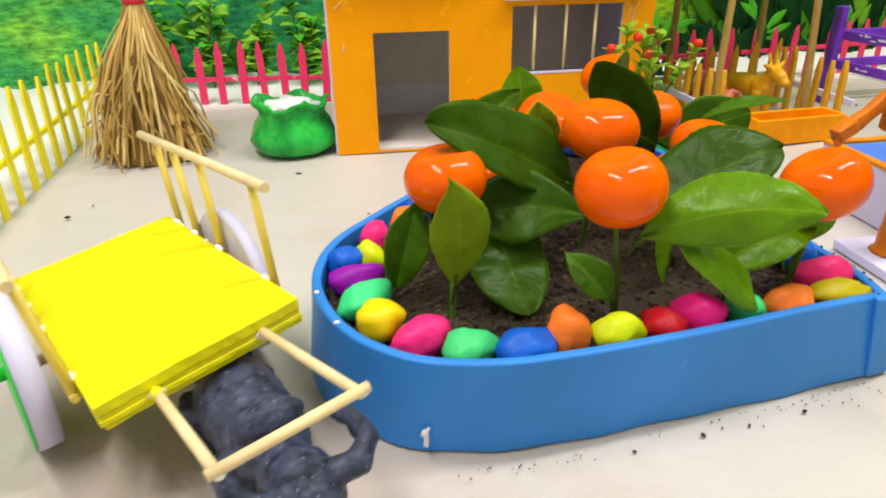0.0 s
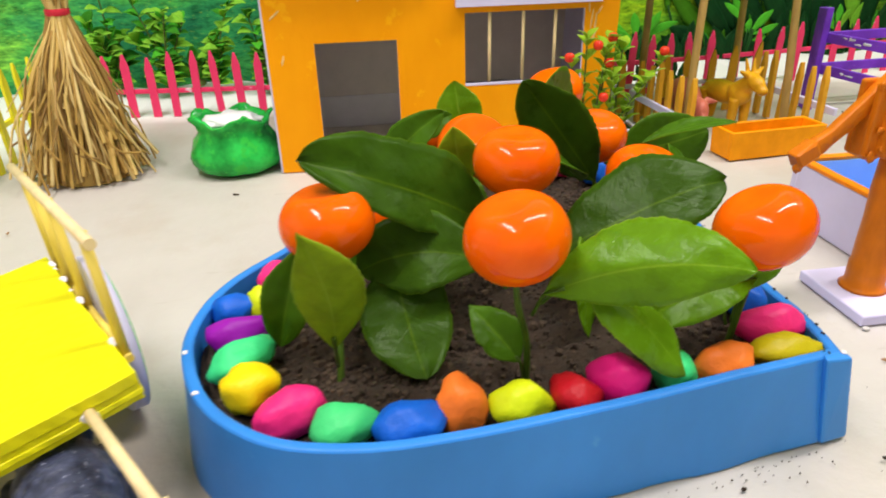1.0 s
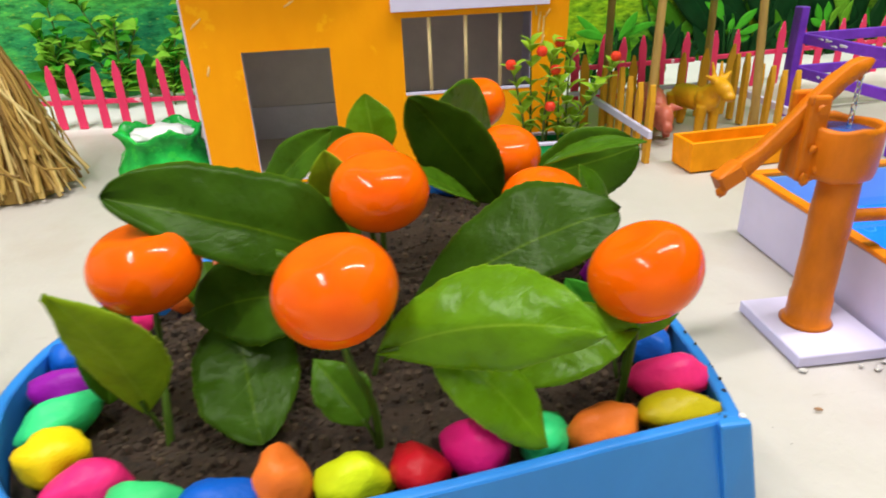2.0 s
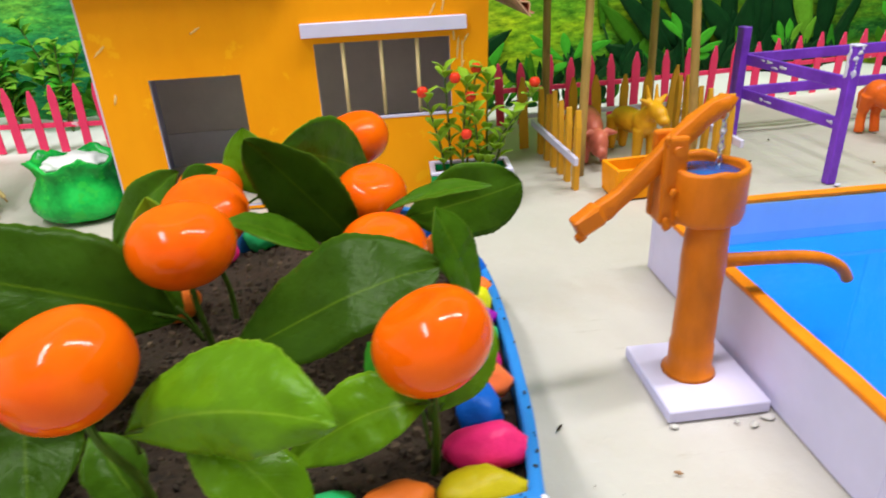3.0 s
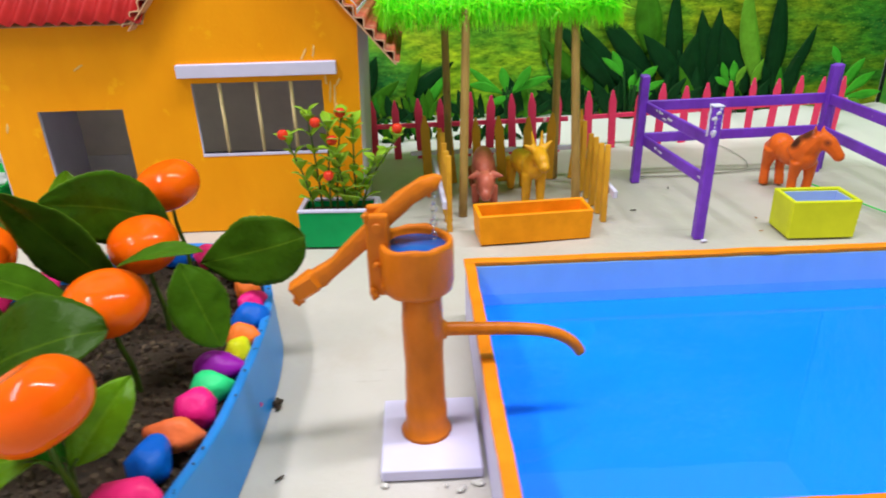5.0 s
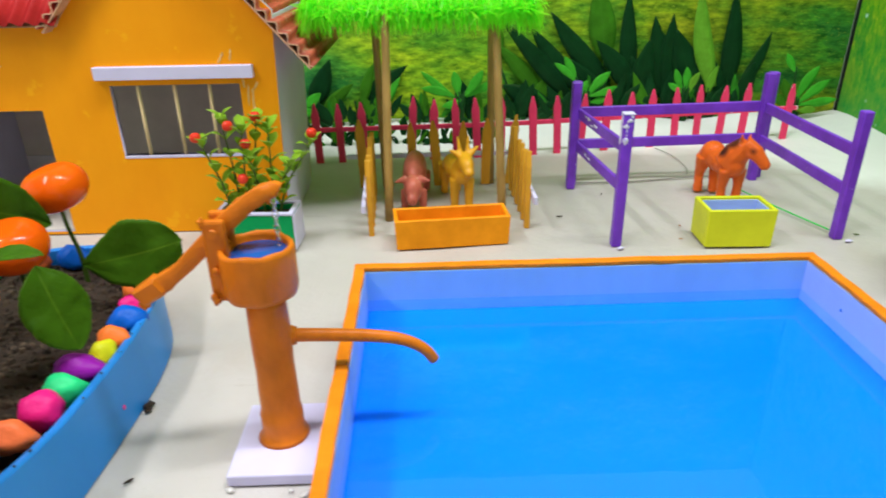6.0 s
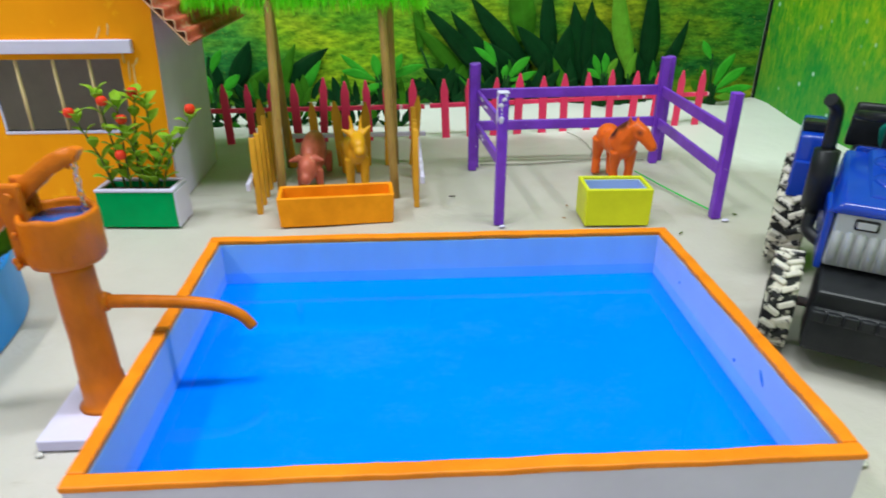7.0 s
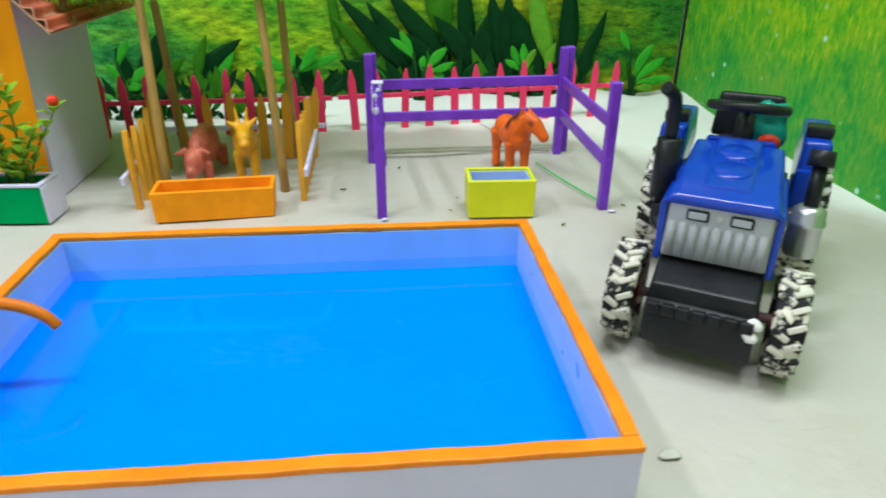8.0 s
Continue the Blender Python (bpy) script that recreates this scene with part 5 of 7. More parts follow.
def fence(name, label, a, b_, count, h, w, d, rail_z, material, seed, rail=None, lean=3.0, rail_off=0.0030, rail_h=0.0045, sink=0.0):
    """A picket fence from a to b_ with one rail."""
    a, b_ = Vector((*a, 0)), Vector((*b_, 0))
    ang = math.degrees(math.atan2(b_.y - a.y, b_.x - a.x))
    length = (b_ - a).length
    t = thing(name, label, "fence", pose(a.x, a.y, ground_height(a.x, a.y) - sink, 0, 0, ang))
    rnd = random.Random(seed)
    for i in range(count):
        u = (i + 0.5) / count * length + rnd.uniform(-0.0012, 0.0012)
        ob = part("picket", pale(h * rnd.uniform(0.95, 1.05), w * rnd.uniform(0.9, 1.12), d), material, t)
        ob.matrix_local = pose(u, 0, 0, 0, rnd.uniform(-lean, lean), rnd.uniform(-4, 4))
    part("rail", box(-0.004, rail_off - 0.0016, rail_z - rail_h / 2, length, rail_off + 0.0016, rail_z + rail_h / 2, 0.0004), rail or material, t)
    return t


fence("picket_fence", "pink-red painted picket fence with worn white spots", (-0.190, 0.815), (0.051, 0.788), 11, 0.063, 0.0078, 0.0022, 0.026, "pink_fence", 3)
fence("picket_fence", "pink-red painted picket fence in front of plants", (0.254, 0.773), (0.514, 0.785), 11, 0.064, 0.0078, 0.0022, 0.034, "pink_fence", 5)
fence("picket_fence", "pink-red painted picket fence with a whitened rail", (0.524, 0.786), (0.836, 0.828), 12, 0.064, 0.0078, 0.0022, 0.034, "pink_fence", 7)
fence("picket_fence", "lemon-yellow painted picket fence with slim pales", (-0.168, 0.440), (-0.184, 0.800), 13, 0.075, 0.0088, 0.0024, 0.032, "yellow_fence", 9)
fence("pen_fence", "ochre picket side fence with a white rail", (0.3800, 0.577), (0.3760, 0.688), 6, 0.060, 0.0058, 0.0042, 0.026, "picket", 11, "foam", 4, 0.0044, 0.006)
fence("pen_fence", "ochre picket side fence with a white rail", (0.5010, 0.585), (0.5000, 0.690), 6, 0.060, 0.0058, 0.0042, 0.026, "picket", 13, "foam", 4, -0.0044, 0.006)
fence("pen_fence", "ochre picket back fence with a white rail", (0.355, 0.696), (0.512, 0.700), 7, 0.062, 0.0075, 0.0020, 0.029, "picket", 17, "foam", 5, 0.0030, 0.004)


# ---- thatched shed over the pen ----
def build_shed():
    t = thing("shed", "bamboo-pole shelter with a bright green fringe roof", "shelter", pose(0.435, 0.66, 0))
    tops = [((0.392, 0.615), (0.396, 0.619)), ((0.484, 0.614), (0.477, 0.626)), ((0.386, 0.700), (0.383, 0.690)), ((0.483, 0.702), (0.482, 0.706))]
    for (x, y), (u, v) in tops:
        p = [Vector((x - 0.435, y - 0.66, -0.001)).lerp(Vector((u - 0.435, v - 0.66, 0.158)), k / 6) for k in range(7)]
        part("pole", tube(p, [0.0036 - 0.0001 * k for k in range(7)], 12), "bamboo", t)
    part("roof_board", box(-0.093, -0.036, 0.1555, 0.067, 0.060, 0.1585, 0.0005), "thatch_core", t)
    rnd = random.Random(8)
    b = bmesh.new()
    x0, x1, y0, y1 = -0.098, 0.072, -0.040, 0.065

    def blade(p, d, length, w):
        q = Vector((rnd.uniform(-1, 1), rnd.uniform(-1, 1), 0)).normalized() * w
        v = [b.verts.new(p - q), b.verts.new(p + q), b.verts.new(p + d * length * 0.55 + q * 0.8), b.verts.new(p + d * length + Vector((0, 0, -0.002))), b.verts.new(p + d * length * 0.55 - q * 0.8)]
        b.faces.new(v)

    for k in range(4600):
        e = rnd.random() * 2 * ((x1 - x0) + (y1 - y0))
        if e < x1 - x0:
            p, n = Vector((x0 + e, y0, 0)), Vector((0, -1, 0))
        elif e < 2 * (x1 - x0):
            p, n = Vector((x0 + e - (x1 - x0), y1, 0)), Vector((0, 1, 0))
        elif e < 2 * (x1 - x0) + y1 - y0:
            p, n = Vector((x0, y0 + e - 2 * (x1 - x0), 0)), Vector((-1, 0, 0))
        else:
            p, n = Vector((x1, y0 + e - 2 * (x1 - x0) - (y1 - y0), 0)), Vector((1, 0, 0))
        p = p - n * rnd.uniform(0, 0.006)
        p.z = rnd.uniform(0.1545, 0.170)
        d = (n * rnd.uniform(0.1, 0.6) + Vector((rnd.uniform(-0.3, 0.3), rnd.uniform(-0.3, 0.3), -rnd.uniform(0.5, 1.2)))).normalized()
        blade(p, d, rnd.uniform(0.010, 0.0165), 0.0008)
    for k in range(3400):
        u, v = rnd.random(), rnd.random()
        p = Vector((x0 + (x1 - x0) * u, y0 + (y1 - y0) * v, 0.158 + 0.022 * (1 - abs(2 * v - 1))))
        d = Vector((rnd.uniform(-0.6, 0.6), (1 if v > 0.5 else -1) * rnd.uniform(0.4, 1.0), rnd.uniform(-0.3, 0.5))).normalized()
        blade(p, d, rnd.uniform(0.012, 0.024), 0.0007)
    tagged(part("thatch", b, "thatch", t, "bright green plastic grass thatch"), kind="stuff")
    part("thatch_base", tube([(x0 + 0.004, 0.0125, 0.163), (x1 - 0.004, 0.0125, 0.163)], 0.010, 8), "thatch_core", t)


build_shed()


# ---- purple pen ----
def build_pen():
    t = thing("horse_pen", "purple painted open pen with worn white ends", "pen", pose(0.64, 0.625, 0))

    def post(x, y, h, dx=0.0):
        part("post", box(x - 0.64 - 0.0036, y - 0.625 - 0.0036, -0.001, x - 0.64 + 0.0036, y - 0.625 + 0.0036, h, 0.0007), "purple", t)

    def rail(a, b_, z0, z1):
        part("rail", beam((a[0] - 0.64, a[1] - 0.625, z0), (b_[0] - 0.64, b_[1] - 0.625, z1), 0.0030, 0.0090, 0.0006), "purple", t)

    post(0.5610, 0.5545, 0.0965)
    post(0.7275, 0.5575, 0.0945)
    post(0.5535, 0.6810, 0.0945)
    post(0.5565, 0.6900, 0.0935)
    post(0.7265, 0.6930, 0.0965)
    post(0.7340, 0.7010, 0.0960)
    WORN = "bare white patch where the purple has rubbed off"
    rnd = random.Random(77)
    for k in range(7):
        z = 0.0955 - 0.0032 * k
        part("worn_patch", blob((-0.0790 + rnd.uniform(-0.002, 0.002), -0.0737, z), (rnd.uniform(0.0008, 0.0022), 0.0007, rnd.uniform(0.0012, 0.0028)), 12, 8, None, None, 0.8, 500, k), "worn_white", t, WORN)
        part("worn_patch", blob((-0.0825, -0.0700 + rnd.uniform(-0.002, 0.002), z), (0.0007, rnd.uniform(0.0008, 0.0020), rnd.uniform(0.0012, 0.0030)), 12, 8, None, None, 0.8, 500, k + 9), "worn_white", t, WORN)
    for z, spots in ((0.0660, (0.56, 0.63, 0.70, 0.77)), (0.0370, (0.08, 0.66, 0.72))):
        p, q = Vector((-0.0760, -0.0680, z + 0.0045)), Vector((-0.0830, 0.0615, z + 0.0015))
        for k, u in enumerate(spots):
            c = p.lerp(q, u) + Vector((-0.0013, 0, rnd.uniform(-0.0022, 0.0024)))
            part("worn_patch", blob(c, (0.0007, rnd.uniform(0.0022, 0.0056), rnd.uniform(0.0007, 0.0016)), 14, 8, None, None, 0.9, 420, k + 30 * u), "worn_white", t, WORN)
    part("post_cap", box(-0.0828, -0.0744, 0.0966, -0.0752, -0.0666, 0.0976, 0.0003), "foam", t, "bare white post end")
    for z in (0.0370, 0.0660):
        rail((0.5640, 0.5570), (0.5570, 0.6865), z + 0.0045, z + 0.0015)
        rail((0.5570, 0.6940), (0.7300, 0.6950), z - 0.0005, z + 0.0015)
        rail((0.7250, 0.5590), (0.7265, 0.6895), z + 0.0005, z + 0.0010)


build_pen()


# ---- troughs and planter box ----
def open_box(name, label, category, x, y, rz, lx, ly, h, w, material, inside, flare=0.0):
    t = thing(name, label, category, pose(x, y, 0, 0, 0, rz))
    for a in ((-lx / 2, -ly / 2, lx / 2, -ly / 2 + w), (-lx / 2, ly / 2 - w, lx / 2, ly / 2), (-lx / 2, -ly / 2 + w, -lx / 2 + w, ly / 2 - w), (lx / 2 - w, -ly / 2 + w, lx / 2, ly / 2 - w)):
        b = box(a[0], a[1], 0, a[2], a[3], h, 0.0006)
        for v in b.verts:
            k = 1 + flare * (v.co.z / h - 1)
            v.co.x *= k
            v.co.y *= k
        part("side", b, material, t)
    k = 1 - flare
    part("bottom", box((-lx / 2 + w) * k, (-ly / 2 + w) * k, 0.0004, (lx / 2 - w) * k, (ly / 2 - w) * k, 0.0026, 0), inside, t)
    return t


open_box("feed_trough", "orange painted open feed trough in front of the pen", "trough", 0.4405, 0.5700, 4.5, 0.0850, 0.0280, 0.0225, 0.0030, "trough_orange", "trough_orange", 0.03)
tb = open_box("feed_trough", "lime-yellow painted trough with a pale lavender inside", "trough", 0.6480, 0.5590, -2, 0.0490, 0.0310, 0.0285, 0.0028, "trough_yellow", "foam", 0.02)
for a in ((-0.0217, -0.0127, 0.0030, 0.0217, -0.0119, 0.0262), (-0.0217, 0.0119, 0.0030, 0.0217, 0.0127, 0.0262), (-0.0217, -0.0118, 0.0030, -0.0209, 0.0118, 0.0262), (0.0209, -0.0118, 0.0030, 0.0217, 0.0118, 0.0262), (-0.0207, -0.0116, 0.0030, 0.0207, 0.0116, 0.0100)):
    part("liner", box(*a, 0.0001), "lavender", tb, "pale lavender lining")
pl = open_box("planter_box", "green planter box with white edges", "planter", 0.2985, 0.5735, -3, 0.0560, 0.0270, 0.0270, 0.0030, "green_box", "soil")
for a in ((-0.0285, -0.0140, 0.0272, 0.0285, -0.0104, 0.0292), (-0.0285, 0.0104, 0.0272, 0.0285, 0.0140, 0.0292), (0.0249, -0.0103, 0.0272, 0.0285, 0.0103, 0.0292), (-0.0285, -0.0103, 0.0272, -0.0249, 0.0103, 0.0292)):
    part("edge_strip", box(*a, 0.0004), "foam", pl, "white board edge")
part("edge_strip", box(0.0282, -0.0138, 0.0, 0.0292, 0.0138, 0.0270, 0.0003), "foam", pl)
part("filling", box(-0.0245, -0.0100, 0.0028, 0.0245, 0.0100, 0.0235, 0.001), "soil", pl)


def build_berry_bush():
    """Upright twigs with paired small leaves and red berries, standing in the planter box."""
    t = thing("berry_plant", "small plastic shrub with shiny leaves and red berries", "plant", pose(0.2985, 0.5735, 0.0235))
    rnd = random.Random(21)
    meshes = []
    for k in range(4):
        b = leaf_mesh(0.0100 + 0.001 * k, 0.0070, 0.1, 0.3, 0, 1, 0, 0.0003, 6, 4, 0, k)
        me = bpy.data.meshes.new("leaf")
        b.to_mesh(me)
        b.free()
        me.materials.append(M["box_leaf"])
        meshes.append(me)
    bm = fruit_mesh(0.0037, 1.0)
    berry = bpy.data.meshes.new("berry")
    bm.to_mesh(berry)
    bm.free()
    berry.materials.append(M["berry"])
    stems = [((-0.018, -0.002), (-0.030, -0.012, 0.062)), ((-0.013, 0.004), (-0.016, -0.004, 0.078)), ((-0.006, -0.003), (-0.002, -0.008, 0.070)), ((-0.002, 0.003), (0.006, 0.004, 0.074)), ((0.006, -0.002), (0.002, -0.012, 0.050)), ((0.012, 0.002), (0.014, 0.002, 0.068)), ((0.016, -0.002), (0.044, -0.002, 0.058)), ((0.010, -0.004), (0.030, -0.010, 0.044))]
    for (x, y), tip in stems:
        tip = Vector((tip[0], tip[1], tip[2] * 0.92))
        pts = spline([(x, y, 0), (x + (tip.x - x) * 0.3, y + (tip.y - y) * 0.3, tip.z * 0.45), tip], 7)
        part("twig", tube(pts, [0.0010 - 0.0005 * i / len(pts) for i in range(len(pts))], 6), "twig", t)
        turn = rnd.random() * 6
        for i, p in enumerate(pts[3::2] + pts[-1:]):
            for s in (0, 1):
                a = turn + i * 1.4 + s * math.pi
                d = Vector((math.cos(a), math.sin(a), rnd.uniform(0.5, 1.0))).normalized()
                ob = new("leaf", meshes[rnd.randrange(4)])
                ob.parent = t
                ob.matrix_local = leaf_pose(p, p + d, (-d.x * 0.5 + 0.1, -d.y * 0.5, 1)) @ Matrix.Scale(rnd.uniform(0.9, 1.25), 4)
    for p in ((-0.032, -0.014, 0.062), (-0.010, -0.011, 0.069), (0.0, -0.010, 0.056), (0.006, 0.002, 0.072), (-0.004, -0.014, 0.032), (0.045, -0.003, 0.061)):
        ob = new("berry", berry)
        ob.parent = t
        ob.matrix_local = pose(*p)


build_berry_bush()


# ---- toy figures: each one plain moulded shape ----
def figure(name, label, category, material, balls, limbs, at, voxel=0.0011):
    b = bmesh.new()
    for c, r, turn in balls:
        blob(c, r, 16, 10, pose(0, 0, 0, *turn), b)
    for pts, radii in limbs:
        tube(pts, radii, 10, b)
    ob = part(name, b, material)
    ob.matrix_world = at
    mod = ob.modifiers.new("skin", "REMESH")
    mod.mode, mod.voxel_size, mod.use_smooth_shade = "VOXEL", voxel, True
    sm = ob.modifiers.new("soften", "SMOOTH")
    sm.factor, sm.iterations = 0.5, 4
    if material == "dark_clay":
        lump = bpy.data.textures.new("clay_lumps", "CLOUDS")
        lump.noise_scale = 0.006
        dis = ob.modifiers.new("lumps", "DISPLACE")
        dis.texture, dis.strength, dis.texture_coords = lump, 0.0016, "LOCAL"
    return tagged(ob, label, category)


N0 = (0, 0, 0)
# all face -y in their own frame
figure("horse_figure", "small orange moulded plastic horse with a dark mane", "toy figure", "horse",
       [((0, 0.002, 0.034), (0.0098, 0.020, 0.0105), N0), ((0, 0.016, 0.036), (0.0102, 0.011, 0.0118), N0), ((0, -0.012, 0.036), (0.0094, 0.010, 0.0112), N0), ((0.0142, -0.0300, 0.0405), (0.0044, 0.0044, 0.0046), N0), ((0.0070, -0.0240, 0.0500), (0.0056, 0.0060, 0.0064), N0)],
       [([(0, -0.008, 0.036), (0.001, -0.013, 0.046), (0.004, -0.0185, 0.0550)], [0.0120, 0.0105, 0.0074]),
        ([(0.003, -0.018, 0.0555), (0.0085, -0.0245, 0.0500), (0.0140, -0.0300, 0.0410)], [0.0066, 0.0064, 0.0044]),
        ([(0.006, -0.013, 0.032), (0.006, -0.014, 0.016), (0.006, -0.013, 0.0)], [0.0056, 0.0036, 0.0040]), ([(-0.006, -0.013, 0.032), (-0.006, -0.011, 0.016), (-0.006, -0.012, 0.0)], [0.0056, 0.0036, 0.0040]),
        ([(0.006, 0.018, 0.034), (0.006, 0.020, 0.016), (0.006, 0.017, 0.0)], [0.0070, 0.0038, 0.0040]), ([(-0.006, 0.018, 0.034), (-0.006, 0.022, 0.016), (-0.006, 0.021, 0.0)], [0.0070, 0.0038, 0.0040]),
        ([(0, 0.025, 0.040), (0, 0.031, 0.032), (0, 0.032, 0.018)], [0.0030, 0.0036, 0.0018]), ([(0.0055, -0.0185, 0.058), (0.0065, -0.0180, 0.0635)], [0.0017, 0.0007]), ([(0.0010, -0.0165, 0.058), (0.0010, -0.0160, 0.0635)], [0.0017, 0.0007])],
       pose(0.6730, 0.6410, 0.0, 0, 0, 8) @ Matrix.Diagonal((1.03, 1.08, 0.98, 1.0)), 0.0010)
figure("pig_figure", "small pink-brown moulded plastic pig", "toy figure", "pig",
       [((0, 0.006, 0.0215), (0.0120, 0.028, 0.0160), N0), ((0, -0.024, 0.0175), (0.0090, 0.0115, 0.0100), (15, 0, 0)), ((0, -0.034, 0.0125), (0.0055, 0.0050, 0.0046), N0)],
       [([(0.008, -0.014, 0.014), (0.009, -0.016, 0.0)], [0.0050, 0.0036]), ([(-0.008, -0.014, 0.014), (-0.009, -0.016, 0.0)], [0.0050, 0.0036]), ([(0.009, 0.024, 0.016), (0.010, 0.026, 0.0)], [0.0060, 0.0038]), ([(-0.009, 0.024, 0.016), (-0.010, 0.026, 0.0)], [0.0060, 0.0038]),
        ([(0.006, -0.022, 0.025), (0.0165, -0.027, 0.0245)], [0.0036, 0.0010]), ([(-0.006, -0.022, 0.025), (-0.0165, -0.027, 0.0235)], [0.0036, 0.0010])],
       pose(0.4130, 0.6560, 0.0, 0, 0, -3) @ Matrix.Diagonal((0.88, 1.05, 1.12, 1.0)), 0.0011)
figure("calf_figure", "small ochre moulded plastic calf with upright ears", "toy figure", "calf",
       [((0, 0.006, 0.030), (0.0100, 0.021, 0.0110), N0), ((0, -0.012, 0.033), (0.0095, 0.010, 0.0110), N0), ((0, -0.026, 0.046), (0.0062, 0.0105, 0.0070), (32, 0, 0)), ((0, -0.033, 0.0405), (0.0048, 0.0055, 0.0046), N0)],
       [([(0, -0.012, 0.036), (0, -0.022, 0.047)], [0.0085, 0.0060]),
        ([(0.006, -0.014, 0.028), (0.006, -0.015, 0.0)], [0.0048, 0.0034]), ([(-0.006, -0.014, 0.028), (-0.006, -0.013, 0.0)], [0.0048, 0.0034]), ([(0.006, 0.020, 0.030), (0.006, 0.022, 0.0)], [0.0058, 0.0034]), ([(-0.006, 0.020, 0.030), (-0.006, 0.021, 0.0)], [0.0058, 0.0034]),
        ([(0.005, -0.021, 0.052), (0.012, -0.020, 0.058)], [0.0030, 0.0012]), ([(-0.005, -0.021, 0.052), (-0.012, -0.020, 0.056)], [0.0030, 0.0012]), ([(0.003, -0.020, 0.053), (0.0045, -0.017, 0.0665)], [0.0022, 0.0010]), ([(-0.003, -0.020, 0.053), (-0.0045, -0.017, 0.0665)], [0.0022, 0.0010])],
       pose(0.4495, 0.6520, 0.0, 0, 0, 10) @ Matrix.Diagonal((1.0, 1.20, 0.95, 1.0)), 0.0010)
figure("buffalo_figure", "dark grey clay buffalo with curved horns at the cart shafts", "toy figure", "dark_clay",
       [((0, 0.008, 0.027), (0.0150, 0.029, 0.0160), N0), ((0.0, 0.028, 0.035), (0.0120, 0.0060, 0.0075), N0), ((0, -0.018, 0.0400), (0.0120, 0.0060, 0.0060), N0), ((0, -0.012, 0.029), (0.0140, 0.016, 0.0130), N0), ((0, -0.029, 0.028), (0.0100, 0.0120, 0.0095), N0), ((0, -0.042, 0.0290), (0.0115, 0.0150, 0.0105), (24, 0, 0)), ((0, -0.055, 0.0215), (0.0085, 0.0080, 0.0072), N0)],
       [([(0.010, -0.008, 0.024), (0.011, -0.009, 0.0)], [0.0062, 0.0050]), ([(-0.010, -0.008, 0.024), (-0.011, -0.009, 0.0)], [0.0062, 0.0050]), ([(0.011, 0.026, 0.026), (0.012, 0.028, 0.0)], [0.0070, 0.0052]), ([(-0.011, 0.026, 0.026), (-0.012, 0.028, 0.0)], [0.0070, 0.0052]),
        ([(0.006, -0.046, 0.035), (0.015, -0.049, 0.037), (0.0205, -0.043, 0.039), (0.0205, -0.034, 0.041), (0.015, -0.027, 0.042)], [0.0050, 0.0046, 0.0040, 0.0034, 0.0020]), ([(-0.006, -0.046, 0.035), (-0.015, -0.049, 0.037), (-0.0205, -0.043, 0.039), (-0.0205, -0.034, 0.041), (-0.015, -0.027, 0.042)], [0.0050, 0.0046, 0.0040, 0.0034, 0.0020])],
       pose(0.0225, 0.2410, 0.0, 0, 0, 28) @ Matrix.Diagonal((1.0, 0.95, 1.0, 1.0)), 0.0011)


